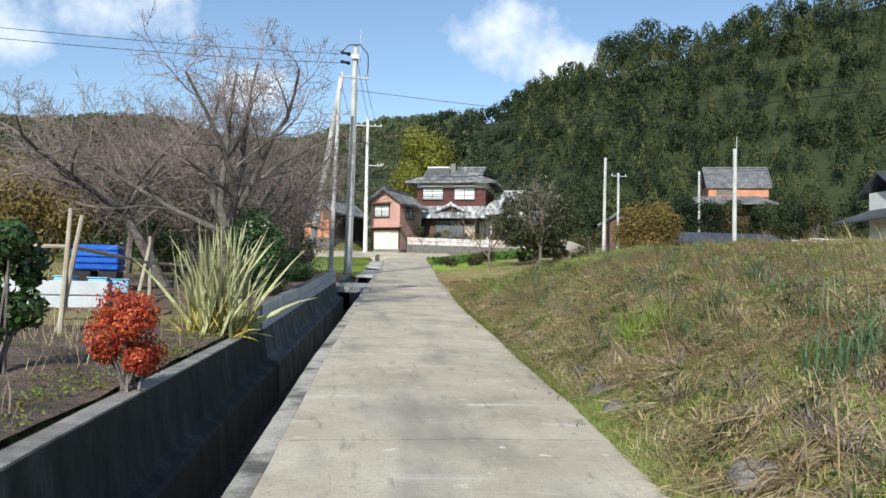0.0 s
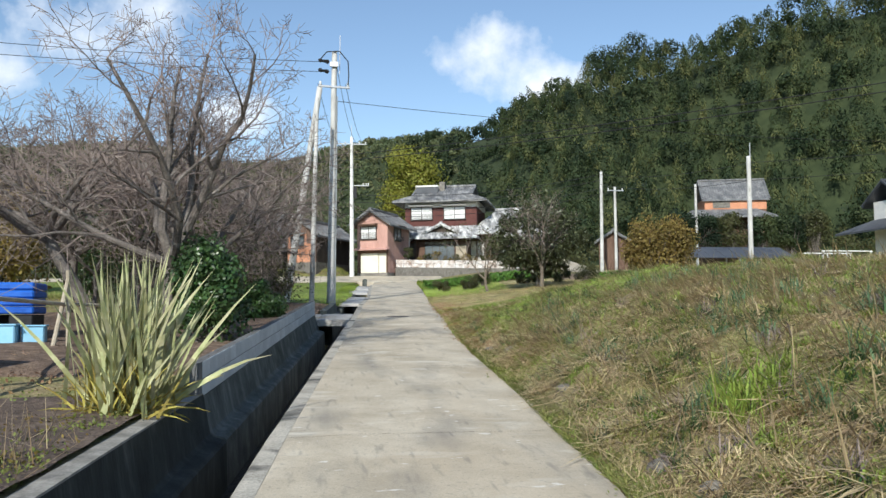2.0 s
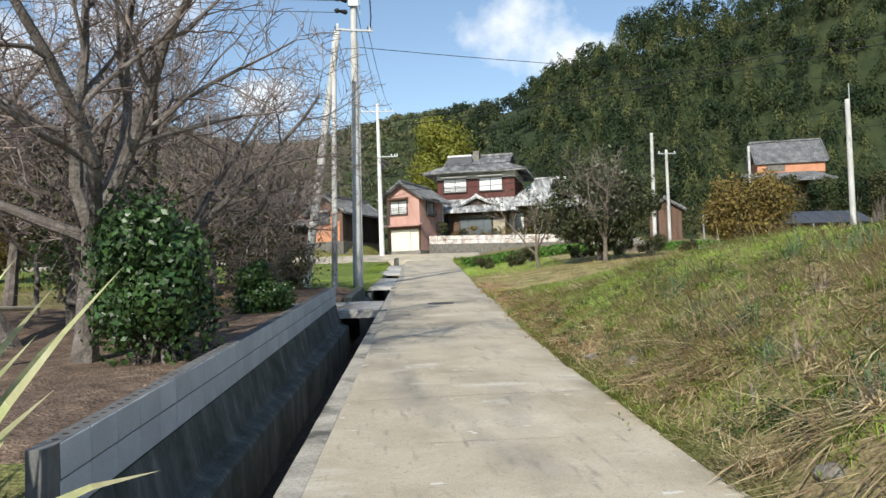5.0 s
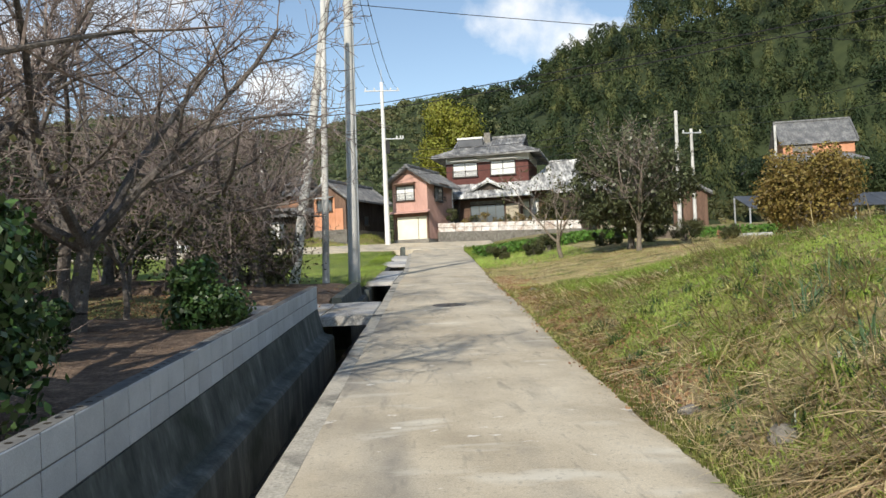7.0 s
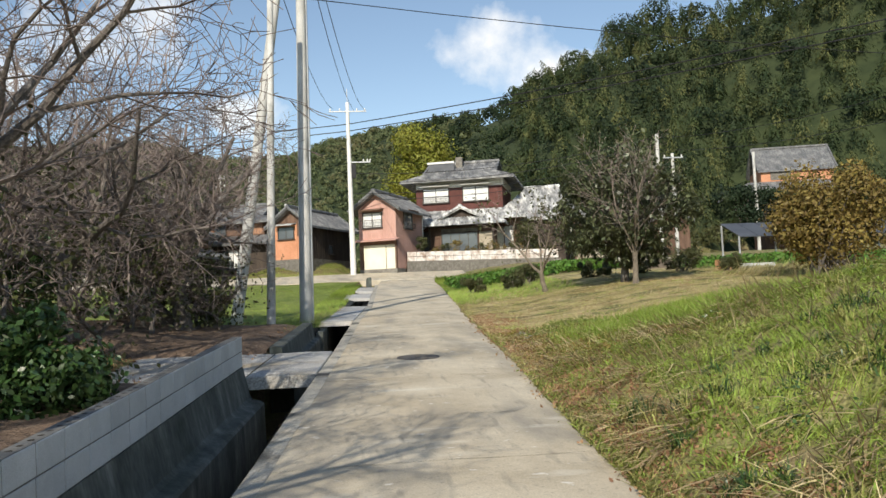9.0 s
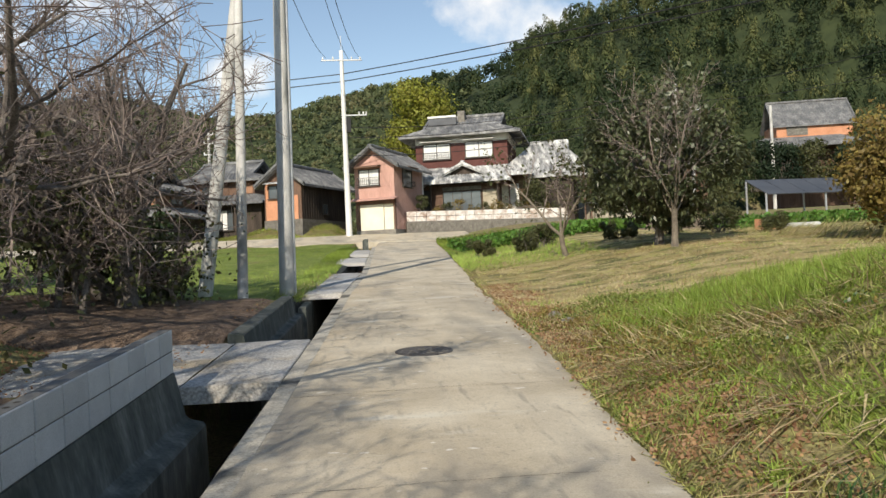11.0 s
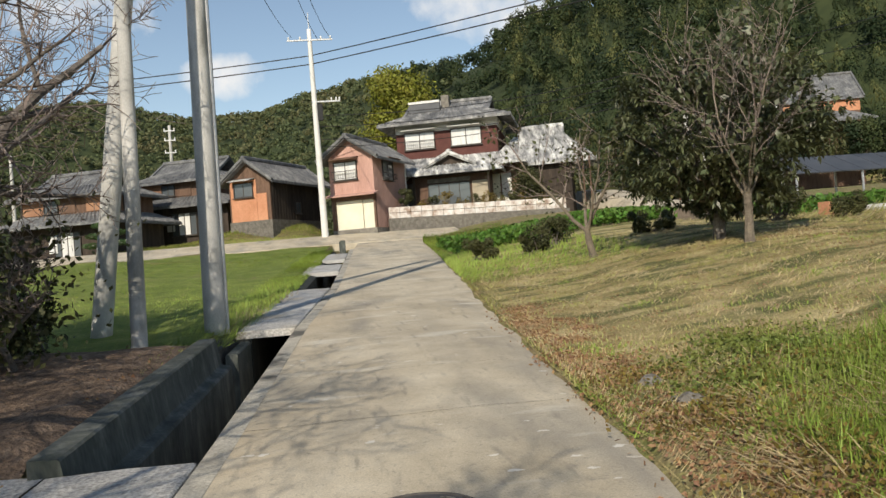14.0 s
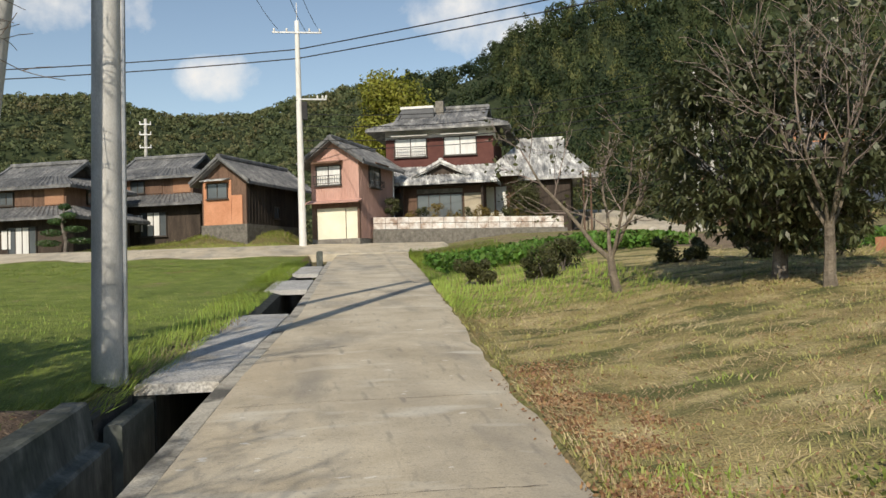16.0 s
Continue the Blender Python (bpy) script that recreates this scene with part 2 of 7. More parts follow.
M["bark"] = material("grey_bark", [(0.3, (0.085, 0.072, 0.062)), (0.55, (0.17, 0.148, 0.13)), (0.75, (0.30, 0.27, 0.24))], scale=6, rough=0.95, bump=0.9, bump_scale=40, fine=0.3, distance=0.02)
M["bark_pale"] = material("pale_bark", [(0.3, (0.11, 0.09, 0.07)), (0.7, (0.25, 0.21, 0.16))], scale=7, rough=0.9, bump=0.8, bump_scale=40, fine=0.25, distance=0.02)
M["twig"] = material("thin_twigs", [(0.3, (0.15, 0.118, 0.105)), (0.7, (0.31, 0.25, 0.22))], scale=3, rough=0.9, bump=0.0, island=0.25)
M["tile_old"] = material("streaked_old_roof_tile", [(0.34, (0.09, 0.094, 0.10)), (0.5, (0.19, 0.19, 0.19)), (0.66, (0.40, 0.395, 0.38))], scale=1.5, rough=0.55, bump=0.3, bump_scale=8, fine=0.35, stretch=(1.5, 0.7, 0.7), random_amount=0.12, spec=0.5)
M["tile"] = material("silver_grey_roof_tile", [(0.34, (0.095, 0.098, 0.102)), (0.5, (0.15, 0.152, 0.155)), (0.68, (0.25, 0.248, 0.24))], scale=1.5, rough=0.6, bump=0.3, bump_scale=8, fine=0.3, random_amount=0.12, spec=0.4)
M["tile_pale"] = material("lichened_roof_tile", [(0.36, (0.13, 0.135, 0.14)), (0.5, (0.36, 0.36, 0.355)), (0.62, (0.66, 0.66, 0.64))], scale=1.6, rough=0.6, bump=0.3, bump_scale=9, fine=0.3, random_amount=0.12, spec=0.5, stretch=(1.8, 0.6, 0.6))
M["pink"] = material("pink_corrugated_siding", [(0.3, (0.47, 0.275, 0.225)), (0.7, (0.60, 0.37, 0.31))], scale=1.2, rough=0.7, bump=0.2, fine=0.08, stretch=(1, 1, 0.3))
# same siding, darkened: shade on the walls turned from the sun is in the colour
M["pink_shaded"] = material("shaded_pink_siding", [(0.3, (0.36, 0.22, 0.185)), (0.7, (0.46, 0.295, 0.25))], scale=1.2, rough=0.7, bump=0.2, fine=0.08, stretch=(1, 1, 0.3))
M["redbrown"] = material("red_brown_cladding", [(0.3, (0.085, 0.030, 0.025)), (0.7, (0.135, 0.052, 0.043))], scale=1.5, rough=0.75, bump=0.2, fine=0.12)
M["cream"] = material("cream_shutter_paint", [(0.3, (0.70, 0.66, 0.52)), (0.7, (0.80, 0.77, 0.63))], scale=1.5, rough=0.6, bump=0.1, fine=0.04)
M["white"] = material("white_plaster", [(0.3, (0.66, 0.65, 0.62)), (0.7, (0.80, 0.79, 0.76))], scale=2, rough=0.85, bump=0.2, fine=0.07)
M["orange"] = material("orange_mud_plaster", [(0.3, (0.50, 0.225, 0.125)), (0.7, (0.63, 0.31, 0.185))], scale=1.3, rough=0.9, bump=0.3, fine=0.1)
M["darkwood"] = material("charred_cedar_boards", [(0.3, (0.030, 0.024, 0.020)), (0.7, (0.085, 0.065, 0.052))], scale=3, rough=0.9, bump=0.4, fine=0.25, stretch=(1, 1, 0.15), random_amount=0.15)
M["brownwood"] = material("brown_weathered_boards", [(0.3, (0.10, 0.06, 0.042)), (0.7, (0.20, 0.125, 0.09))], scale=3, rough=0.9, bump=0.4, fine=0.2, stretch=(1, 1, 0.15), random_amount=0.15)
M["glass"] = material("window_glass", [(0.3, (0.085, 0.10, 0.11)), (0.7, (0.13, 0.145, 0.155))], scale=0.7, rough=0.08, bump=0.0, spec=0.9)
M["curtain"] = material("white_curtained_pane", [(0.35, (0.62, 0.62, 0.60)), (0.65, (0.78, 0.78, 0.76))], scale=1.5, rough=0.25, bump=0.0, spec=0.6, stretch=(4, 4, 0.4))
M["frame"] = material("bronze_window_frame", [(0.3, (0.05, 0.045, 0.04)), (0.7, (0.08, 0.07, 0.062))], scale=5, rough=0.5, bump=0.0)
M["stone"] = material("grey_field_stone", [(0.3, (0.12, 0.11, 0.095)), (0.7, (0.27, 0.25, 0.215))], scale=5, rough=0.95, bump=0.9, bump_scale=30, fine=0.25, random_amount=0.15, distance=0.03)
M["blue"] = material("blue_plastic", [(0.3, (0.012, 0.085, 0.42)), (0.7, (0.03, 0.15, 0.58))], scale=3, rough=0.45, bump=0.1, fine=0.05, random_amount=0.1)
M["paleblue"] = material("pale_blue_plastic", [(0.3, (0.22, 0.48, 0.66)), (0.7, (0.33, 0.58, 0.74))], scale=3, rough=0.45, bump=0.1, random_amount=0.12)
M["bamboo"] = material("weathered_bamboo", [(0.3, (0.34, 0.29, 0.21)), (0.7, (0.52, 0.46, 0.36))], scale=5, rough=0.7, bump=0.2, fine=0.15)
M["solar"] = material("dark_sheet_roof", [(0.3, (0.045, 0.05, 0.06)), (0.7, (0.09, 0.095, 0.105))], scale=1, rough=0.4, bump=0.1, spec=0.5)
# leaves and grasses
LEAF = dict(rough=0.55, bump=0.0, island=0.35, translucent=0.25)
FAR = dict(rough=0.7, bump=0.0, island=0.10, translucent=0.15, detail=3.0)
M["leaf_dark"] = material("glossy_evergreen_leaves", [(0.3, (0.022, 0.055, 0.015)), (0.7, (0.07, 0.125, 0.034))], scale=2, rough=0.38, bump=0.0, island=0.4, translucent=0.15, spec=0.5)
CROWN = dict(FAR, detail=1.2)
M["leaf_wood"] = material("broadleaf_forest_foliage", [(0.36, (0.010, 0.022, 0.010)), (0.5, (0.024, 0.042, 0.016)), (0.64, (0.062, 0.080, 0.028))], scale=0.16, **CROWN)
M["leaf_bamboo"] = material("bamboo_foliage", [(0.36, (0.018, 0.034, 0.012)), (0.5, (0.046, 0.066, 0.021)), (0.63, (0.118, 0.125, 0.043))], scale=0.24, **CROWN)
M["leaf_cedar"] = material("dark_conifer_foliage", [(0.3, (0.014, 0.028, 0.012)), (0.7, (0.036, 0.055, 0.020))], scale=0.2, **FAR)
# far foliage is lightened, so the haze of distance sits in its colour
M["leaf_far"] = material("hazed_distant_woods", [(0.3, (0.07, 0.098, 0.044)), (0.5, (0.11, 0.128, 0.056)), (0.7, (0.16, 0.14, 0.07))], scale=0.09, **FAR)
M["leaf_yellow"] = material("yellow_green_autumn_foliage", [(0.3, (0.13, 0.155, 0.025)), (0.7, (0.30, 0.29, 0.045))], scale=0.6, **LEAF)
M["leaf_rust"] = material("rusty_autumn_leaves", [(0.3, (0.125, 0.095, 0.028)), (0.7, (0.275, 0.195, 0.056))], scale=1.2, **LEAF)
M["leaf_loquat"] = material("leathery_dark_leaves", [(0.3, (0.045, 0.060, 0.026)), (0.7, (0.13, 0.14, 0.068))], scale=1.5, rough=0.42, bump=0.0, island=0.4, translucent=0.18, spec=0.5)
M["mud_pale"] = material("pale_clay_plaster", [(0.3, (0.36, 0.31, 0.23)), (0.7, (0.48, 0.42, 0.32))], scale=1.5, rough=0.9, bump=0.3, fine=0.1)
M["mud_brown"] = material("weathered_brown_plaster", [(0.3, (0.28, 0.145, 0.09)), (0.7, (0.40, 0.225, 0.14))], scale=1.3, rough=0.9, bump=0.3, fine=0.1)
M["leaf_olive"] = material("olive_autumn_leaves", [(0.3, (0.045, 0.055, 0.020)), (0.7, (0.105, 0.105, 0.042))], scale=1.5, **LEAF)
M["leaf_red"] = material("scarlet_berry_leaves", [(0.3, (0.34, 0.04, 0.022)), (0.7, (0.58, 0.13, 0.05))], scale=6, **LEAF)
M["leaf_crop"] = material("fresh_vegetable_leaves", [(0.3, (0.06, 0.14, 0.022)), (0.7, (0.14, 0.25, 0.045))], scale=2, **LEAF)
M["leaf_weed"] = material("green_weeds", [(0.3, (0.11, 0.155, 0.032)), (0.7, (0.25, 0.265, 0.075))], scale=1.3, **LEAF)
M["flax"] = material("striped_flax_leaves", [(0.3, (0.26, 0.29, 0.12)), (0.5, (0.42, 0.42, 0.22)), (0.7, (0.58, 0.55, 0.36))], scale=5, rough=0.5, bump=0.0, island=0.3, translucent=0.15)
M["flax_low"] = material("yellowed_flax_leaves", [(0.3, (0.30, 0.24, 0.05)), (0.7, (0.50, 0.42, 0.12))], scale=5, **LEAF)
M["grass_green"] = material("green_grass", [(0.3, (0.18, 0.26, 0.04)), (0.7, (0.33, 0.41, 0.085))], scale=0.8, **LEAF)
M["grass_olive"] = material("dull_grass", [(0.3, (0.26, 0.26, 0.075)), (0.7, (0.46, 0.43, 0.17))], scale=0.8, **LEAF)
M["grass_blue"] = material("blue_green_bulb_leaves", [(0.3, (0.085, 0.15, 0.075)), (0.7, (0.16, 0.24, 0.12))], scale=3, **LEAF)
M["straw"] = material("dry_straw", [(0.3, (0.36, 0.27, 0.145)), (0.55, (0.55, 0.43, 0.25)), (0.75, (0.70, 0.59, 0.38))], scale=1.4, **LEAF)
M["dead_leaf"] = material("fallen_brown_leaves", [(0.3, (0.22, 0.12, 0.06)), (0.7, (0.46, 0.28, 0.16))], scale=5, **LEAF)


# ---- mesh helpers ----
def table(pairs):
    xs, ys = [p[0] for p in pairs], [p[1] for p in pairs]
    return lambda v: np.interp(v, xs, ys)


def smooth(a, b, v):
    k = np.clip((np.asarray(v, float) - a) / (b - a), 0, 1)
    return k * k * (3 - 2 * k)


def raw(name, verts, faces, mat, parent=None, label="", flat=True):
    me = bpy.data.meshes.new(name)
    me.from_pydata([tuple(v) for v in verts], [], [tuple(f) for f in faces])
    me.materials.append(mat)
    if not flat:
        me.polygons.foreach_set("use_smooth", [True] * len(me.polygons))
    ob = new(name, me)
    if parent:
        ob.parent = parent
    if label:
        ob["label"] = label
    return ob


def fast(name, verts, sides, mat, parent=None, label=""):
    """A mesh of many separate polygons with the same number of sides, from an array of corners."""
    verts = np.asarray(verts, np.float32).reshape(-1, 3)
    count = len(verts) // sides
    me = bpy.data.meshes.new(name)
    me.vertices.add(len(verts))
    me.vertices.foreach_set("co", verts.ravel())
    me.loops.add(len(verts))
    me.loops.foreach_set("vertex_index", np.arange(len(verts), dtype=np.int32))
    me.polygons.add(count)
    me.polygons.foreach_set("loop_start", np.arange(0, len(verts), sides, dtype=np.int32))
    me.polygons.foreach_set("loop_total", np.full(count, sides, np.int32))
    me.update(calc_edges=True)
    me.materials.append(mat)
    ob = new(name, me)
    if parent:
        ob.parent = parent
    if label:
        ob["label"] = label
    return ob


def part(name, bm, mat, parent=None, label="", flat=True):
    me = bpy.data.meshes.new(name)
    bm.normal_update()
    bm.to_mesh(me)
    bm.free()
    me.materials.append(mat)
    if not flat:
        me.polygons.foreach_set("use_smooth", [True] * len(me.polygons))
    ob = new(name, me)
    if parent:
        ob.parent = parent
    if label:
        ob["label"] = label
    return ob


def empty(name, x=0, y=0, z=0, rz=0, **tags):
    ob = new(name)
    ob.matrix_world = pose(x, y, z, 0, 0, rz)
    return tagged(ob, **tags)


def add_box(bm, x0, x1, y0, y1, z0, z1, bevel=0.0):
    r = bmesh.ops.create_cube(bm, size=1, matrix=Matrix.LocRotScale(((x0 + x1) / 2, (y0 + y1) / 2, (z0 + z1) / 2), None, (x1 - x0, y1 - y0, z1 - z0)))
    if bevel:
        es = list({e for v in r["verts"] for e in v.link_edges})
        bmesh.ops.bevel(bm, geom=es, offset=bevel, segments=1, affect="EDGES")


def box(name, x0, x1, y0, y1, z0, z1, mat, parent=None, label="", bevel=0.008):
    bm = bmesh.new()
    add_box(bm, x0, x1, y0, y1, z0, z1, bevel)
    return part(name, bm, mat, parent, label)


def tube_arrays(a, b, ra, rb, sides):
    """Tapered tubes between many pairs of points, as quads."""
    a, b = np.asarray(a, float), np.asarray(b, float)
    d = b - a
    d /= np.maximum(np.linalg.norm(d, axis=1, keepdims=True), 1e-6)
    ref = np.where(np.abs(d[:, 2:3]) > 0.9, [[1.0, 0, 0]], [[0, 0, 1.0]])
    u = np.cross(d, ref)
    u /= np.linalg.norm(u, axis=1, keepdims=True)
    v = np.cross(d, u)
    out = []
    for k in range(sides):
        t0, t1 = 2 * math.pi * k / sides, 2 * math.pi * (k + 1) / sides
        c0 = u * math.cos(t0) + v * math.sin(t0)
        c1 = u * math.cos(t1) + v * math.sin(t1)
        ra_, rb_ = np.asarray(ra)[:, None], np.asarray(rb)[:, None]
        out.append(np.stack([a + c0 * ra_, a + c1 * ra_, b + c1 * rb_, b + c0 * rb_], 1))
    return np.concatenate(out).reshape(-1, 3)


def lathe(name, rings, mat, parent=None, label="", sides=20):
    """rings: (radius, z) from bottom to top."""
    verts, faces = [], []
    for r, z in rings:
        verts += [(r * math.cos(2 * math.pi * k / sides), r * math.sin(2 * math.pi * k / sides), z) for k in range(sides)]
    for i in range(len(rings) - 1):
        for k in range(sides):
            a, b = i * sides + k, i * sides + (k + 1) % sides
            faces.append((a, b, b + sides, a + sides))
    faces.append(tuple(range(sides))[::-1])
    faces.append(tuple(range((len(rings) - 1) * sides, len(rings) * sides)))
    return raw(name, verts, faces, mat, parent, label, flat=False)


# ---- plan: road edges and heights ----
LEFT = table([(-40, -2.2), (-10, -0.95), (5.9, -0.25), (12.2, 0.1), (20, 0.68), (25, 1.05), (30, 1.43), (36, 1.83), (42, 2.38), (48.6, 2.75), (60, 3.4), (66, 3.9), (80, 4.6)])
RIGHT = table([(-40, 0.4), (-10, 1.7), (5.8, 2.55), (8.7, 2.79), (11.7, 2.95), (15, 3.17), (18.8, 3.32), (22.6, 3.55), (26, 3.85), (28.5, 4.08), (32, 4.33), (37.7, 4.78), (42, 5.2), (45, 5.45), (53, 6.2), (61, 6.75), (66, 7.3), (80, 8.5)])
ROAD = table([(-60, -3.0), (0.75, -0.04), (12.84, 0.62), (22.06, 1.2), (27.8, 1.57), (47, 2.75), (60, 3.6), (68, 4.25), (75, 4.6), (110, 6.0), (600, 6.0)])
RIDGE_EL = table([(-60, 10.6), (-30, 10.8), (-20, 11.0), (-16, 11.6), (-12, 11.9), (-8, 10.8), (-3, 10.9), (3, 12.2), (8, 12.5), (10, 12.7), (12, 13.4), (15, 14.9), (18, 15.8), (20, 16.3), (24, 17.2), (27.6, 17.9), (31, 18.8), (36, 19.5), (50, 20.0), (70, 20), (110, 10)])
RIDGE_R = table([(-60, 260), (-10, 300), (3, 300), (9, 230), (15, 190), (30, 165), (50, 150), (110, 150)])
BASE_R = table([(-60, 165), (-10, 185), (3, 150), (9, 112), (18, 100), (24, 112), (40, 108), (110, 105)])
CX, CY, CZ = 0.5, 1.0, 1.5


def left_soil(y):
    """Height of the soil on the left, beside the wall."""
    near = 0.37 + 0.0375 * np.asarray(y, float)
    k = smooth(12.5, 14.5, y)
    k2 = smooth(24, 27.3, y)
    mid = ROAD(y) + 0.36
    return (near * (1 - k) + mid * k) * (1 - k2) + (ROAD(y) - 0.02) * k2


def hills(x, y):
    az = np.degrees(np.arctan2(x - CX, y - CY))
    r = np.hypot(x - CX, y - CY)
    az = np.clip(az, -60, 110)
    rb, rr = BASE_R(az), RIDGE_R(az)
    top = CZ + rr * np.tan(np.radians(RIDGE_EL(az))) - 7.5
    k = np.clip((r - rb) / (rr - rb), 0, 1.0)
    rise = np.where(r < rr, np.sin(k * math.pi / 2) ** 1.25, 1 - 0.25 * smooth(rr, rr * 2, r))
    return np.where(r > rb, (top - 6.0) * rise, 0.0)


def ground_z(x, y):
    x, y = np.asarray(x, float), np.asarray(y, float)
    road = ROAD(y)
    sl, sr = LEFT(y) - x, x - RIGHT(y)
    # left: soil level, then slowly up towards the cross road and the houses
    zl = left_soil(y) + 0.05 * np.sin(x * 1.3) * np.sin(y * 0.9) * smooth(1.5, 3, sl) + 0.25 * smooth(2, 14, sl) * (1 - smooth(20, 34, y))
    # a low mound of leaf litter round the trees beyond the slabs
    zl = zl + 0.3 * smooth(2.6, 4.6, sl) * smooth(26, 28, y) * (1 - smooth(33.5, 37, y)) + 0.12 * smooth(1.0, 1.3, sl) * smooth(30, 30.5, y) * (1 - smooth(34.4, 35.2, y))
    # right: bank up to a terrace beside the first stretch, an almost level field after it
    crest = road + 1.6 + 0.12 * np.sin(y * 0.45) + 0.1 * np.sin(x * 0.8 + y * 0.3)
    bank = road + (crest - road) * (1 - np.exp(-(np.clip(sr, 0, None) / 2.7) ** 1.3))
    dip = smooth(9, 16, sr) * 0.1
    field = road + 0.03 + 0.62 * smooth(0.0, 6.5, sr) + 0.018 * np.clip(sr - 6.5, 0, 60)
    k = smooth(21.5, 30.5, y + 0.35 * (0 - np.clip(sr, 0, 10)))
    zr = (bank - dip) * (1 - k) + field * k
    zr = zr + smooth(0.05, 0.7, sr) * (1 - 0.8 * k) * (0.055 * np.sin(7.1 * x + 3 * np.sin(2.7 * y)) * np.sin(6.3 * y + 2 * np.sin(3.4 * x)) + 0.07 * np.sin(3.3 * x + 2.2 * np.sin(1.9 * y)) * np.sin(3.7 * y + 1.7 * np.sin(2.3 * x)))
    zr = zr + 0.10 * np.exp(-((sr - 0.75) / 0.3) ** 2) * (1 - k) * (0.6 + 0.4 * np.sin(2.9 * y + np.sin(5.3 * y)))
    zr = zr + smooth(0.1, 1.0, sr) * (0.06 * np.sin(x * 2.1 + y) * np.sin(y * 1.7 - x * 0.6) + 0.03 * np.sin(5.1 * x + 1.3 * y) * np.sin(4.3 * y)) * (1 - 0.7 * k)
    # platforms for the houses beyond the cross road
    zl = zl + smooth(68.8, 73.0, y + 0.05 * (3 - x)) * smooth(1.0, 3.0, sl) * np.interp(x, [-30, -12, -9, -4, -2.5, 4], [-0.4, -0.3, 0.1, 0.5, 1.05, 1.05])
    z = np.where(sl > 0, zl, np.where(sr > 0, zr, road))
    return z + hills(x, y)


# ---- ground, road, ditch, walls ----
def spread(start, stop, first, grow):
    v, step, out = start, first, [start]
    while v < stop:
        v += step
        step *= grow
        out.append(v)
    return out


def build_ground():
    ys = [-v for v in spread(0, 200, 0.6, 1.12)][::-1][:-1] + list(np.arange(0, 34, 0.2)) + list(np.arange(34, 76, 0.4)) + spread(76, 620, 0.8, 1.06)
    lefts = [1.07] + spread(1.09, 420, 0.3, 1.075)
    rights = [0.0] + spread(0.1, 420, 0.13, 1.05)
    verts, rows = [], []
    for y in ys:
        xl, xr, z = float(LEFT(y)), float(RIGHT(y)), float(ROAD(y))
        xs = [xl - v for v in lefts[::-1]]
        zs = list(ground_z(np.array(xs), np.full(len(xs), y)))
        deep = z - 0.95 if y < 60 else z - 0.3
        mids = [xl - 1.05, xl - 0.02, xl + 0.3, xr - 0.35]
        xs += mids
        zs += [low + float(hills(a, y)) for a, low in zip(mids, (deep, deep, z - 0.4, z - 0.4))]
        xr_s = [xr + v for v in rights]
        xs += xr_s
        zz = list(ground_z(np.array(xr_s), np.full(len(xr_s), y)))
        zz[0] = z - 0.03 + float(hills(xr, y))
        zs += zz
        rows.append(len(xs))
        verts += [(a, y, c) for a, c in zip(xs, zs)]
    n = rows[0]
    faces = [(j * n + i, j * n + i + 1, (j + 1) * n + i + 1, (j + 1) * n + i) for j in range(len(ys) - 1) for i in range(n - 1)]
    ob = raw("ground", verts, faces, M["soil"], flat=False)
    # hill faces take the floor colour that has the crowns' shade painted in
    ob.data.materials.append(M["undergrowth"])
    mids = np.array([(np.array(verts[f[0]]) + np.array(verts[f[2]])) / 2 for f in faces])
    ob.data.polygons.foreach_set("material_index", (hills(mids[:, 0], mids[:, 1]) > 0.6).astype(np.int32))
    return tagged(ob, "uneven earth with straw and weeds, rising to wooded hills", "ground", kind="structure")


build_ground()

def bed(name, label, mat, y0, y1, s0, s1, lift=0.015):
    """A patch of other soil laid over the ground on the left of the ditch."""
    ys, ss = np.arange(y0, y1, 0.25), np.arange(s0, s1, 0.25)
    verts = []
    for y in ys:
        for k, s in enumerate(ss):
            ragged = 0.5 * noise.noise((y * 0.5, 2.0, s0)) * (k == len(ss) - 1)
            x = float(LEFT(y)) - s - ragged
            edge = y in (ys[0], ys[-1]) or k == len(ss) - 1
            verts.append((x, y, float(ground_z(x, y)) + (-0.03 if edge else lift + 0.04 * noise.noise((x * 1.7, y * 1.7, 5.0)))))
    w = len(ss)
    faces = [(j * w + i + 1, j * w + i, (j + 1) * w + i, (j + 1) * w + i + 1) for j in range(len(ys) - 1) for i in range(w - 1)]
    return tagged(raw(name, verts, faces, M[mat], flat=False), label, "soil", kind="structure")


bed("garden_bed", "bare brown soil of the vegetable garden", "bed", 0.5, 13.4, 1.1, 7.0, 0.05)
bed("leaf_litter_bed", "shaded earth strewn with brown leaf litter", "litter", 14.0, 27.3, 1.1, 7.5, 0.05)
def field_bed():
    ys, ss = np.arange(27.5, 52, 0.35), np.concatenate([[0.02], np.arange(0.25, 16, 0.35)])
    verts = []
    for y in ys:
        for s in ss:
            x = float(RIGHT(y)) + s
            k = float(smooth(27.5, 30.5, y - 0.25 * s + 0.5 * noise.noise((x * 0.8, y * 0.8, 0)))) * float(smooth(0, 0.3, s)) * float(smooth(16, 14, s)) * float(smooth(52, 49, y))
            verts.append((x, y, float(ground_z(x, y)) - 0.04 + 0.055 * k))
    w = len(ss)
    faces = [(j * w + i, j * w + i + 1, (j + 1) * w + i + 1, (j + 1) * w + i) for j in range(len(ys) - 1) for i in range(w - 1)]
    return tagged(raw("field_turf", verts, faces, M["turf"], flat=False), "mown yellow-green turf of the level field", "turf", kind="structure")


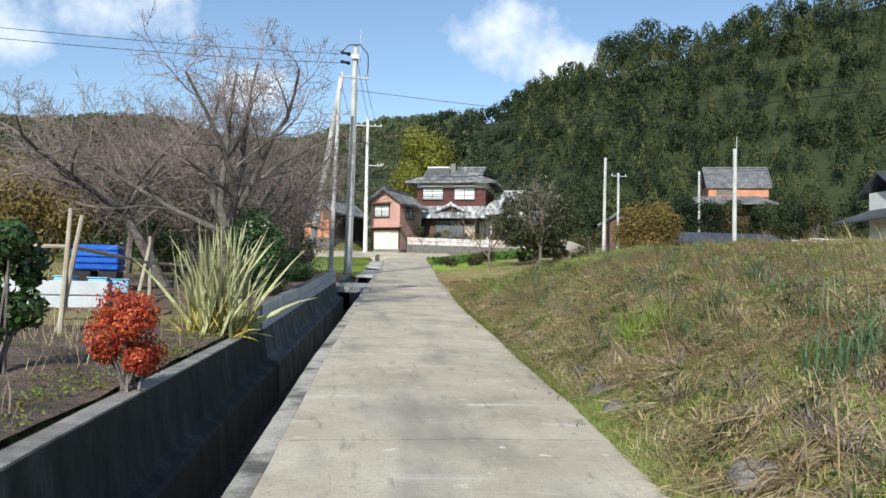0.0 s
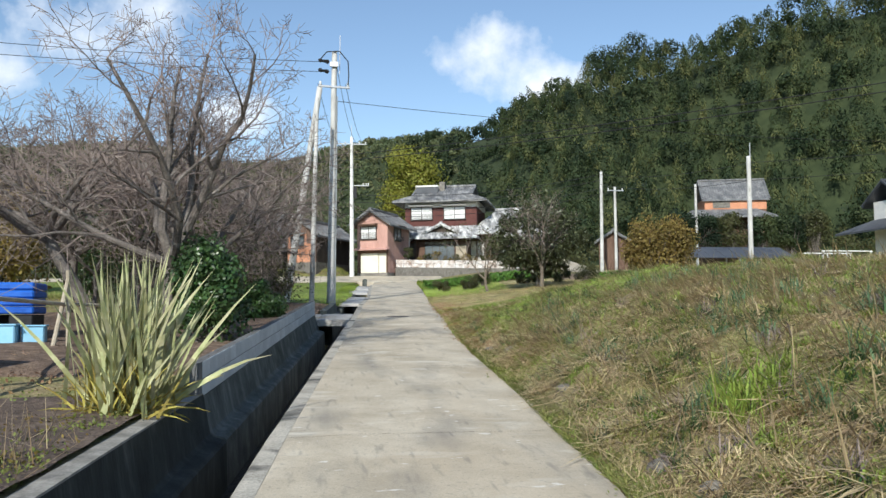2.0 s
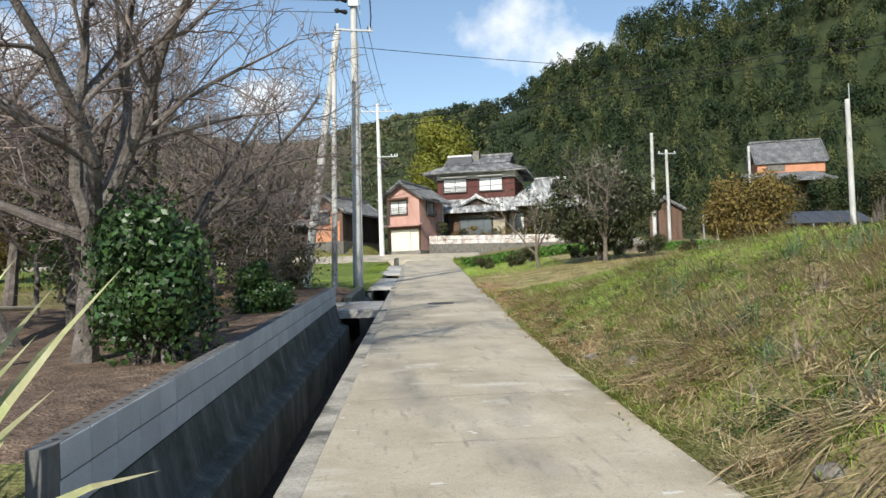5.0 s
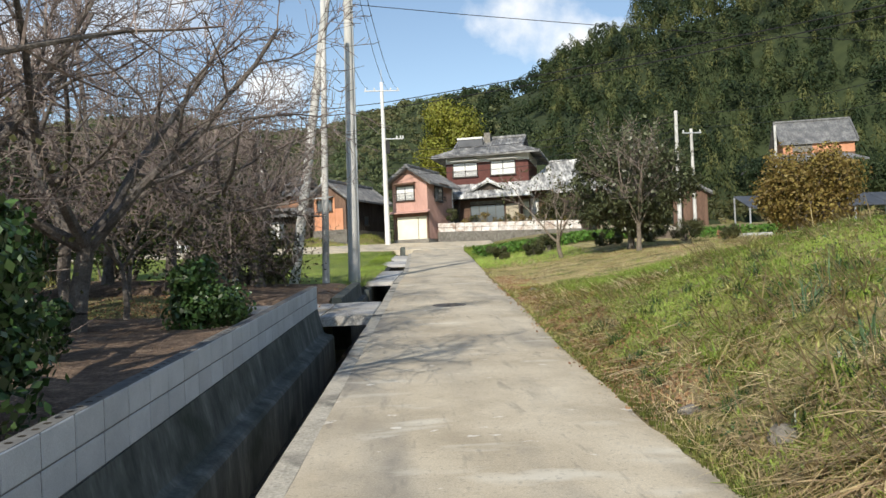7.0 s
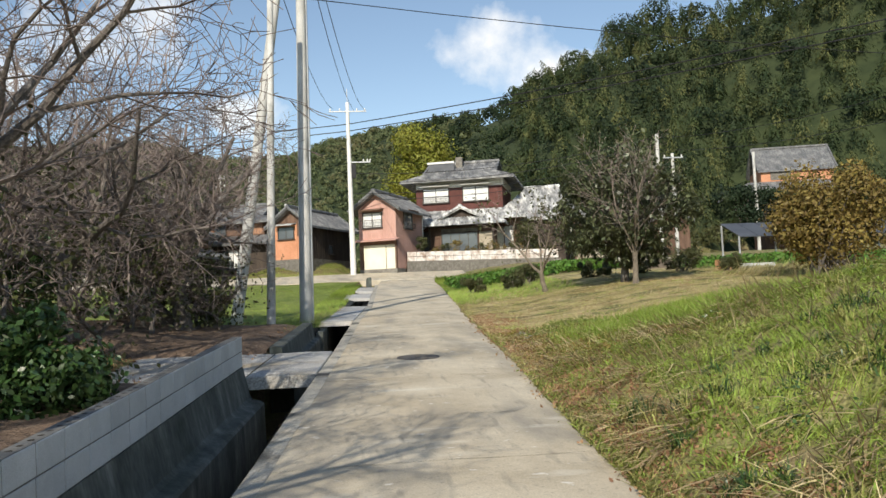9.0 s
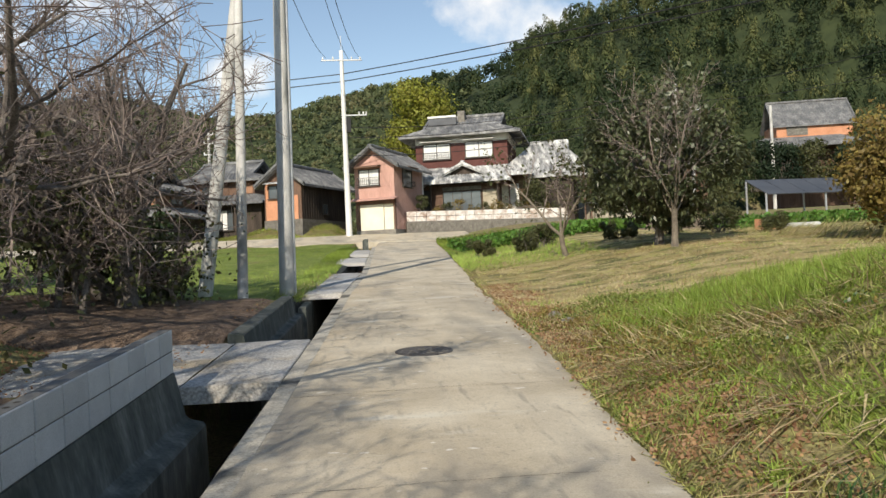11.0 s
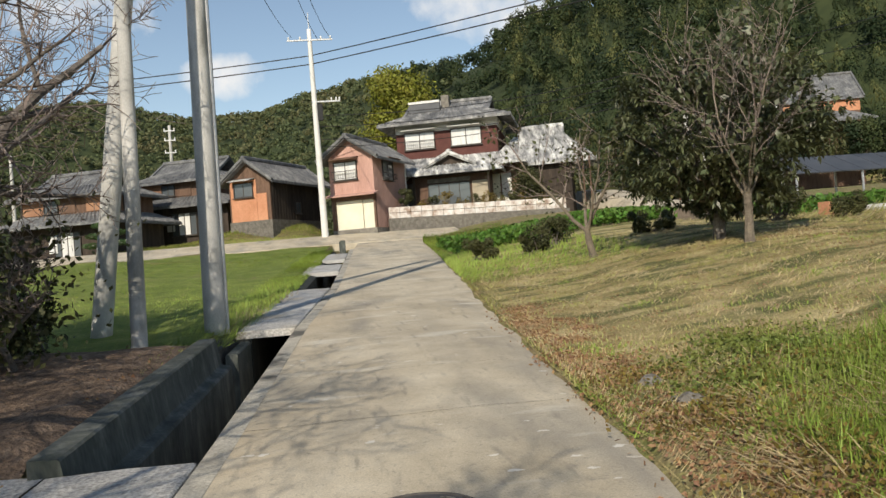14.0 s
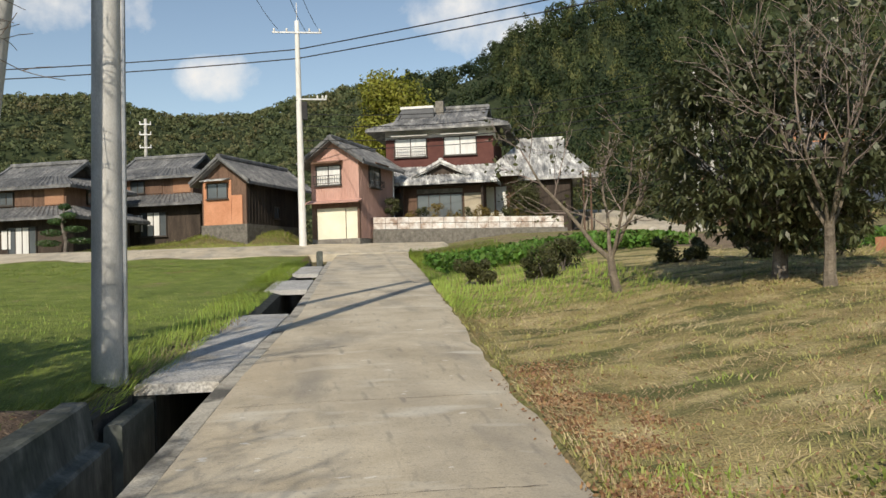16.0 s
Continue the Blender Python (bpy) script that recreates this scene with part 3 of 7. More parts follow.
field_bed()
bed("leaf_litter_bed", "shaded earth strewn with brown leaf litter", "litter", 29.9, 35.6, 1.1, 7.5, 0.05)
bed("lawn", "short fresh green lawn beyond the ditch", "lawn", 35.2, 64.0, 1.1, 34, 0.02)

JOINTS = [-14, -8.6, -3.4, 1.9, 7.25, 12.1, 17.2, 22.4, 26.6, 30.6, 34.9, 40.3, 45.6, 51, 56.4, 61.8, 64.42]
road = empty("road", label="pale worn concrete lane with cracked joints and ragged edge", category="road", kind="structure")


def build_slab(y0, y1, n):
    """One cast length of the lane, with a ragged outer edge."""
    rng = random.Random(n)
    ys = np.linspace(y0 + 0.0015, y1 - 0.0015, max(4, int((y1 - y0) / 0.22)))
    verts, faces = [], []
    cols = 8
    for y in ys:
        a, b = float(LEFT(y)) + 0.178, float(RIGHT(y))
        b += 0.06 * noise.noise((y * 1.1, 3.3, 0)) + 0.06 * noise.noise((y * 3.1, 9.1, 0)) + rng.uniform(-0.012, 0.012)
        z = float(ROAD(y))
        line = [(a, y, z - 0.25)] + [(a + (b - a) * k / cols, y, z + 0.012 * math.sin(math.pi * k / cols) + 0.004 * noise.noise((k * 0.7, y, 0)) - (0.012 if k == cols else 0)) for k in range(cols + 1)] + [(b + 0.03, y, z - 0.25)]
        verts += line
    w = cols + 3
    for j in range(len(ys) - 1):
        faces += [(j * w + i, j * w + i + 1, (j + 1) * w + i + 1, (j + 1) * w + i) for i in range(w - 1)]
    faces += [tuple(range(w))[::-1], tuple(range((len(ys) - 1) * w, len(ys) * w))]
    return raw("slab", verts, faces, M["road"], road)


for n, (y0, y1) in enumerate(zip(JOINTS, JOINTS[1:])):
    build_slab(y0, y1, n)


def crack(y, x0, x1, seed, w=0.012):
    """A dark ragged crack across the lane, a thin raised ribbon of dirt."""
    rng = random.Random(seed)
    n = 26
    top = []
    for k in range(n + 1):
        x = x0 + (x1 - x0) * k / n
        yy = y + 0.03 * noise.noise((x * 1.6, seed, 0)) + 0.012 * noise.noise((x * 9, seed, 0))
        h = w * rng.uniform(0.25, 1.0)
        z = float(ROAD(yy)) + 0.012 * math.sin(math.pi * np.clip((x - float(LEFT(yy)) - 0.19) / 2.5, 0, 1)) + 0.006
        top += [(x, yy - h, z), (x, yy + h, z)]
    faces_ = [(2 * k, 2 * k + 2, 2 * k + 3, 2 * k + 1) for k in range(n)]
    return raw("crack", top, faces_, M["silt"], road, "dark dirt-filled crack")


for n, y in enumerate(JOINTS[3:]):
    crack(y, float(LEFT(y)) + 0.2, float(RIGHT(y)) - 0.06, n, 0.0045)
for n, (y, a, b) in enumerate(((9.6, 0.5, 1.6), (15.4, 1.2, 2.4), (24.1, 1.4, 3.3), (28.1, 2.4, 3.6), (32.4, 2.0, 4.1), (38.0, 2.2, 3.4))):
    crack(y, a, b, 40 + n, 0.004)


def strip(name, mat, ys, lines, parent=None, label="", close=True):
    """A long cast profile along the lane: lines are (offset from the lane's left edge, height over the lane) or callables of y."""
    verts, faces = [], []
    w = len(lines)
    for y in ys:
        for off, h in lines:
            hh = h(y) if callable(h) else float(ROAD(y)) + h
            verts.append((float(LEFT(y)) + off + 0.005 * noise.noise((y * 1.3, off * 1.5, 1.0)), y, hh + 0.004 * noise.noise((y * 1.9, off * 2, 4.0))))
    for j in range(len(ys) - 1):
        faces += [(j * w + i, j * w + (i + 1) % w, (j + 1) * w + (i + 1) % w, (j + 1) * w + i) for i in range(w if close else w - 1)]
    if close:
        faces += [tuple(range(w))[::-1], tuple(range((len(ys) - 1) * w, len(ys) * w))]
    return raw(name, verts, faces, mat, parent, label)


def steps(a, b, d=0.5):
    return list(np.linspace(a, b, max(2, int((b - a) / d) + 1)))


tagged(strip("ditch_kerb", M["kerb"], steps(-14, 60, 0.25), [(0.0, -0.95), (0.0, -0.02), (0.022, 0.003), (0.12, 0.005), (0.184, 0.003), (0.187, -0.3)]),
       "rough concrete kerb between lane and ditch", "kerb", kind="structure")
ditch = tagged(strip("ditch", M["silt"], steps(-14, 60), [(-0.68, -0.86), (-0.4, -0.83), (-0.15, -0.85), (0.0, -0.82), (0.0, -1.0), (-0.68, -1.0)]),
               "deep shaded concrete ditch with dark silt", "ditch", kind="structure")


def low_top(y):
    return 0.40 + 0.0345 * y


retaining = empty("retaining_wall", label="dark mottled concrete retaining wall along the ditch", category="wall", kind="structure")
strip("wall_body", M["dark_wall"], steps(-14, 13.6), [(-0.64, -0.95), (-0.66, -0.34), (-0.69, -0.31), (-0.80, -0.28), (-0.84, -0.24), (-0.92, lambda y: low_top(y) - 0.004), (-1.06, lambda y: low_top(y) - 0.004), (-1.06, -0.95)], retaining)
strip("wall_cap", M["wall_top"], steps(-14, 13.6), [(-0.922, lambda y: low_top(y) - 0.004), (-0.924, lambda y: low_top(y) + 0.012), (-1.09, lambda y: low_top(y) + 0.014), (-1.09, lambda y: low_top(y) - 0.05)], retaining)
strip("footing", M["footing"], steps(13.61, 27.2), [(-0.64, -0.95), (-0.66, -0.32), (-0.69, -0.29), (-0.80, -0.26), (-0.84, -0.22), (-0.925, 0.165), (-1.055, 0.165), (-1.055, -0.95)], retaining)

block_wall = empty("block_wall", label="grey concrete block wall, two courses on a stained footing", category="wall", kind="structure")


def block_mesh():
    bm = bmesh.new()
    add_box(bm, -0.06, 0.06, -0.195, 0.195, -0.095, 0.095, 0.006)
    me = bpy.data.meshes.new("block")
    bm.to_mesh(me)
    bm.free()
    me.materials.append(M["block"])
    return me


BLOCK = block_mesh()
# core holes are not cut: flat silt-coloured discs paint the shade inside them
hole_bm = bmesh.new()
for k in (-0.13, 0.0, 0.13):
    bmesh.ops.create_cone(hole_bm, cap_ends=True, segments=8, radius1=0.022, radius2=0.022, depth=0.004, matrix=Matrix.Translation((0.0, k, 0.0965)))
HOLE_DISCS = bpy.data.meshes.new("core_hole_shade")
hole_bm.to_mesh(HOLE_DISCS)
hole_bm.free()
HOLE_DISCS.materials.append(M["silt"])
y = 27.0
while y > 13.5:
    for c in (0, 1):
        a = math.atan2(float(LEFT(y + 0.2) - LEFT(y - 0.2)), 0.4)
        tilt = math.degrees(math.atan2(float(ROAD(y + 0.2) - ROAD(y - 0.2)), 0.4))
        o = new("block", BLOCK)
        o.parent = block_wall
        o.matrix_basis = pose(float(LEFT(y)) - 0.99, y, float(ROAD(y)) + 0.165 + 0.103 + 0.2 * c, tilt, 0, -math.degrees(a)) @ Matrix.Rotation(0, 4, "Z")
        if c == 1 and y < 24.5:
            h = new("core_hole_shade", HOLE_DISCS)
            h.parent = o
    y -= 0.4
strip("mortar", M["mortar"], steps(13.45, 27.18), [(-0.936, 0.167), (-0.936, 0.566), (-1.043, 0.566), (-1.043, 0.167)], block_wall)

# second dwarf wall and the slabs that bridge the ditch
dwarf = empty("dwarf_wall", label="low dark concrete wall beside the open ditch", category="wall", kind="structure")
strip("wall_body", M["footing"], steps(29.95, 34.9), [(-0.64, -0.95), (-0.66, -0.26), (-0.68, -0.235), (-0.76, -0.22), (-0.78, -0.2), (-0.83, 0.10), (-0.85, 0.115), (-1.03, 0.12), (-1.03, -0.95)], dwarf)
strip("wall_end_block", M["footing"], steps(35.05, 36.08), [(-0.60, -0.95), (-0.61, -0.14), (-0.63, -0.12), (-0.74, -0.12), (-0.76, -0.14), (-0.76, -0.95)], dwarf)
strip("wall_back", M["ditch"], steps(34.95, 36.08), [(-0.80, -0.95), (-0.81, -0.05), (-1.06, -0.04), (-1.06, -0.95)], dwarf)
strip("wall_body", M["dark_wall"], steps(36.12, 60), [(-0.6, -0.95), (-0.6, -0.08), (-0.75, -0.04), (-1.06, -0.035), (-1.06, -0.95)], dwarf)


def bridge(y0, y1, out, lift=0.01, thick=0.09):
    s = strip("ditch_slab", M["pad"], steps(y0, y1, 0.3), [(0.005, -thick), (0.004, lift - 0.01), (-0.01, lift), (-0.45, lift + 0.008), (-out + 0.02, lift), (-out, lift - 0.02), (-out, -thick)])
    return tagged(s, "rough grey concrete slab bridging the roadside ditch", "slab", group="slabs over the ditch", kind="structure")


bridge(27.28, 29.92, 0.93, 0.012, 0.15)
bridge(36.1, 38.6, 0.80, 0.012)
bridge(38.63, 42.0, 0.88, 0.012)
bridge(47.0, 50.0, 1.0, 0.02)
bridge(52.5, 56.4, 1.05, 0.02)


def entrance_pad():
    """Old paving that runs on from the slab over the ditch, its far edge lost under leaves."""
    ys, ss = steps(27.32, 30.0, 0.12), np.linspace(0.936, 3.4, 22)
    verts = []
    for y in ys:
        for s_ in ss:
            k = (s_ - 0.936) / 2.464
            yy = y + (0.18 * k * noise.noise((s_ * 2.0, 7.0, y)) + 0.25 * k * (y > 29.9))
            x = float(LEFT(yy)) - s_ - 0.25 * k * noise.noise((yy * 1.3, 3.0, 0))
            verts.append((x, yy, float(ROAD(yy)) + 0.006 + 0.012 * noise.noise((x * 1.5, yy * 1.5, 0)) - 0.05 * max(0, k - 0.9) * 10))
    w = len(ss)
    faces_ = [(j * w + i + 1, j * w + i, (j + 1) * w + i, (j + 1) * w + i + 1) for j in range(len(ys) - 1) for i in range(w - 1)]
    return tagged(raw("entrance_pad", verts, faces_, M["pad"], flat=False), "worn grey paving between block wall and leaf litter", "paving", kind="structure")


entrance_pad()

manhole = empty("manhole_cover", 2.72, 28.55, float(ROAD(28.55)) + 0.012, label="dark cast iron manhole cover with raised pattern", category="manhole cover")
manhole.rotation_euler = (math.atan2(1.18, 19.2), 0, 0)
lathe("rim", [(0.325, -0.03), (0.325, 0.004), (0.318, 0.008), (0.298, 0.008), (0.296, 0.0)], M["iron"], manhole, sides=40)
lathe("lid", [(0.292, -0.02), (0.292, 0.004), (0.286, 0.007)], M["iron"], manhole, sides=40)
bm = bmesh.new()
add_box(bm, -0.5, 0.5, -0.5, 0.5, -0.5, 0.5, 0.06)
STUD = bpy.data.meshes.new("raised_bar")
bm.to_mesh(STUD)
bm.free()
STUD.materials.append(M["stone"])
rng = random.Random(5)
for k in range(46):
    r, t = 0.27 * math.sqrt(rng.random()), rng.uniform(0, 6.28)
    o = new("raised_bar", STUD)
    o.parent = manhole
    o.matrix_basis = pose(r * math.cos(t), r * math.sin(t), 0.009, 0, 0, rng.uniform(0, 180)) @ Matrix.Diagonal((rng.uniform(0.02, 0.06), 0.013, 0.007, 1))

tagged(box("culvert_parapet", 3.0, 3.24, 60.2, 62.2, 3.1, 4.02, M["footing"], bevel=0.03), "dark concrete parapet where the ditch goes under the road", "parapet", kind="structure")

# cross road in front of the garage
cross = []
xs = np.linspace(-34, 9.5, 60)
verts, faces = [], []
for x in xs:
    yc = 66.6 + 0.05 * (x - 3)
    tilt = 0.012 * (x - 3) * (x < 3)
    for dy, dz in ((-2.2, -0.5), (-2.15, 0.0), (-1.9, 0.03), (1.9, 0.58), (2.1, 0.60), (2.15, -0.5)):
        verts.append((x, yc + dy + 0.05 * noise.noise((x * 0.7, dy, 0)), 4.0 + tilt + dz))
faces = [(j * 6 + i, j * 6 + i + 1, (j + 1) * 6 + i + 1, (j + 1) * 6 + i) for j in range(len(xs) - 1) for i in range(5)]
tagged(raw("cross_road", verts, faces, M["road"]), "pale concrete cross road with a low edge", "road", kind="structure")


def side_drive():
    """A pale drive that climbs towards the hill beside the farmhouse wing."""
    xs_, ys_ = np.linspace(19.2, 21.8, 8), np.linspace(62, 82, 24)
    v = []
    for yy in ys_:
        for i, xx in enumerate(xs_):
            edge = i in (0, len(xs_) - 1) or yy in (ys_[0], ys_[-1])
            v.append((xx + 0.1 * noise.noise((yy * 0.5, i, 0)), yy, float(ground_z(xx, yy)) + (-0.1 if edge else 0.04 + 1.3 * float(smooth(63, 80, yy)))))
    w = len(xs_)
    f = [(j * w + i, j * w + i + 1, (j + 1) * w + i + 1, (j + 1) * w + i) for j in range(len(ys_) - 1) for i in range(w - 1)]
    return tagged(raw("side_drive", v, f, M["road"], flat=False), "pale concrete drive climbing beside the farmhouse wing", "road", kind="structure")


side_drive()


def plot_bed():
    """Bare brown soil of the vegetable plot between field and houses."""
    xs_, ys_ = np.arange(13.0, 24.0, 0.5), np.arange(47.5, 60.5, 0.5)
    v = [(xx, yy, float(ground_z(xx, yy)) + (-0.05 if xx in (xs_[0], xs_[-1]) or yy in (ys_[0], ys_[-1]) else 0.03 + 0.03 * math.sin(yy * 5))) for yy in ys_ for xx in xs_]
    w = len(xs_)
    f = [(j * w + i, j * w + i + 1, (j + 1) * w + i + 1, (j + 1) * w + i) for j in range(len(ys_) - 1) for i in range(w - 1)]
    return tagged(raw("plot_soil", v, f, M["plot"], flat=False), "bare brown soil of the vegetable plot", "soil", kind="structure")


plot_bed()


# ---- buildings ----
def roof_plane(bm, p, q, r, s):
    bm.faces.new([bm.verts.new(v) for v in (p, q, r, s)])


def gable_roof(parent, x0, x1, y0, y1, z_eave, z_ridge, along="y", mat="tile", over=0.45, thick=0.12, courses=True):
    """A tiled gable roof in the thing's own frame: two slopes of pantile columns, eaves boards, a ridge and verge tiles."""
    if along == "y":
        f = lambda u, v, z: (u, v, z)
        a0, a1, b0, b1 = x0, x1, y0, y1
    else:
        f = lambda u, v, z: (v, u, z)
        a0, a1, b0, b1 = y0, y1, x0, x1
    mid = (a0 + a1) / 2
    slope = (z_ridge - z_eave) / ((a1 - a0) / 2)
    lo = z_eave - over * slope
    for side in (-1, 1):
        edge = mid + side * ((a1 - a0) / 2 + over)
        bm = bmesh.new()
        cs = [f(edge, b0 - over, lo), f(edge, b1 + over, lo), f(mid, b1 + over, z_ridge), f(mid, b0 - over, z_ridge)]
        vs = [bm.verts.new(c) for c in cs] + [bm.verts.new((c[0], c[1], c[2] - thick)) for c in cs]
        for q in ((0, 1, 2, 3), (7, 6, 5, 4), (0, 4, 5, 1), (1, 5, 6, 2), (2, 6, 7, 3), (3, 7, 4, 0)):
            bm.faces.new([vs[i] for i in q])
        # pantile rolls and course steps
        n = max(4, int((b1 - b0 + 2 * over) / 0.27))
        rows = max(3, int(math.hypot(edge - mid, z_ridge - lo) / 0.26))
        for k in range(n):
            v = b0 - over + (k + 0.5) * (b1 - b0 + 2 * over) / n
            for j in range(rows):
                t0, t1 = j / rows, (j + 1.06) / rows
                u0, u1 = edge + (mid - edge) * t0, edge + (mid - edge) * min(t1, 1)
                z0, z1 = lo + (z_ridge - lo) * t0, lo + (z_ridge - lo) * min(t1, 1)
                w = 0.075
                q = [f(u0, v - w, z0 + 0.012), f(u0, v, z0 + 0.075), f(u0, v + w, z0 + 0.012), f(u1, v + w, z1 + 0.004), f(u1, v, z1 + 0.05), f(u1, v - w, z1 + 0.004)]
                vv = [bm.verts.new(c) for c in q]
                bm.faces.new((vv[0], vv[1], vv[4], vv[5]))
                bm.faces.new((vv[1], vv[2], vv[3], vv[4]))
                bm.faces.new((vv[2], vv[1], vv[0]))
        bmesh.ops.recalc_face_normals(bm, faces=bm.faces)
        part("roof_slope", bm, M[mat], parent)
    for k, b in ((0, b0 - over), (1, b1 + over)):
        bm = bmesh.new()
        for side in (-1, 1):
            edge = mid + side * ((a1 - a0) / 2 + over)
            p, q = Vector(f(edge, b, lo + 0.05)), Vector(f(mid, b, z_ridge + 0.05))
            m = Matrix.Translation((p + q) / 2) @ (q - p).to_track_quat("X", "Z").to_matrix().to_4x4() @ Matrix.Diagonal(((q - p).length, 0.16, 0.14, 1))
            bmesh.ops.create_cube(bm, size=1, matrix=m)
        part("verge", bm, M[mat], parent)
    bm = bmesh.new()
    if along == "y":
        add_box(bm, mid - 0.13, mid + 0.13, b0 - over - 0.06, b1 + over + 0.06, z_ridge - 0.02, z_ridge + 0.2, 0.05)
    else:
        add_box(bm, b0 - over - 0.06, b1 + over + 0.06, mid - 0.13, mid + 0.13, z_ridge - 0.02, z_ridge + 0.2, 0.05)
    part("ridge", bm, M[mat], parent)


def gable_wall(name, x0, x1, y, z0, ze, zr, mat, parent, t=0.12, ribs=0.0, label=""):
    """An end wall with a pointed top, standing along x at y."""
    bm = bmesh.new()
    pts = [(x0, z0), (x1, z0), (x1, ze), ((x0 + x1) / 2, zr), (x0, ze)]
    a = [bm.verts.new((px, y, pz)) for px, pz in pts]
    b = [bm.verts.new((px, y + t, pz)) for px, pz in pts]
    bm.faces.new(a)
    bm.faces.new(b[::-1])
    for i in range(5):
        j = (i + 1) % 5
        bm.faces.new((a[j], a[i], b[i], b[j]))
    bmesh.ops.recalc_face_normals(bm, faces=bm.faces)
    wall = part(name, bm, mat, parent, label)
    k = x0 + ribs / 2
    while ribs and k < x1 - 0.02:
        h = ze + (zr - ze) * (1 - abs(k - (x0 + x1) / 2) / ((x1 - x0) / 2)) - 0.05
        box("rib", k - 0.012, k + 0.012, y - 0.014, y + 0.002, z0 + 0.01, h, mat, wall, bevel=0)
        k += ribs
    return wall


def side_wall(name, x, y0, y1, z0, z1, mat, parent, t=0.12, ribs=0.0, label=""):
    bm = bmesh.new()
    add_box(bm, min(x, x - t), max(x, x - t), y0, y1, z0, z1)
    wall = part(name, bm, mat, parent, label)
    k, out = y0 + ribs / 2, 0.014 if t > 0 else -0.014
    while ribs and k < y1 - 0.02:
        box("rib", min(x - 0.002, x + out), max(x - 0.002, x + out), k - 0.012, k + 0.012, z0 + 0.01, z1 - 0.01, mat, wall, bevel=0)
        k += ribs
    return wall


def window(parent, m, w, h, panes=2, glass="curtain", rail=0.0, hood=None, sill=True, label=""):
    """A framed sliding window in a frame of its own: x across, z up, -y outwards, origin at the lower middle."""
    win = new("window")
    win.parent = parent
    win.matrix_basis = m
    if label:
        win["label"] = label
    f = 0.05
    bm = bmesh.new()
    for x0, x1, z0, z1 in ((-w / 2 - f, w / 2 + f, h, h + f), (-w / 2 - f, w / 2 + f, -f, 0), (-w / 2 - f, -w / 2, 0, h), (w / 2, w / 2 + f, 0, h)):
        add_box(bm, x0, x1, -0.06, 0.04, z0, z1, 0.006)
    for k in range(1, panes):
        x = -w / 2 + w * k / panes
        add_box(bm, x - 0.025, x + 0.025, -0.03, 0.03, 0, h, 0.004)
    part("frame", bm, M["frame"], win)
    for k in range(panes):
        x = -w / 2 + w * (k + 0.5) / panes
        box("pane", x - w / panes / 2 + 0.01, x + w / panes / 2 - 0.01, -0.012, -0.004, 0.0, h, M[glass if not isinstance(glass, (list, tuple)) else glass[k]], win, bevel=0)
    if rail:
        bm = bmesh.new()
        for z in (rail, 0.03):
            add_box(bm, -w / 2 - 0.08, w / 2 + 0.08, -0.26, -0.235, z, z + 0.03)
        n = int(w / 0.11)
        for k in range(n + 1):
            x = -w / 2 - 0.06 + (w + 0.12) * k / n
            add_box(bm, x - 0.008, x + 0.008, -0.254, -0.24, 0.04, rail)
        for x in (-w / 2 - 0.07, w / 2 + 0.07):
            for z in (rail, 0.03):
                add_box(bm, x - 0.012, x + 0.012, -0.25, -0.02, z, z + 0.025)
        part("railing", bm, M["frame"], win, "dark metal window railing")
    if hood:
        bm = bmesh.new()
        r = bmesh.ops.create_cube(bm, size=1, matrix=Matrix.Translation((0, -0.24, h + 0.2)) @ Matrix.Rotation(radians(14), 4, "X") @ Matrix.Diagonal((w + 0.3, 0.56, 0.05, 1)))
        part("hood", bm, M[hood], win, "projecting window hood")
    if sill:
        box("sill", -w / 2 - 0.1, w / 2 + 0.1, -0.12, 0.0, -f - 0.05, -f, M["frame"], win)
    return win


FRONT = lambda x, y, z: pose(x, y, z)
RIGHT_FACE = lambda x, y, z: pose(x, y, z, 0, 0, 90)


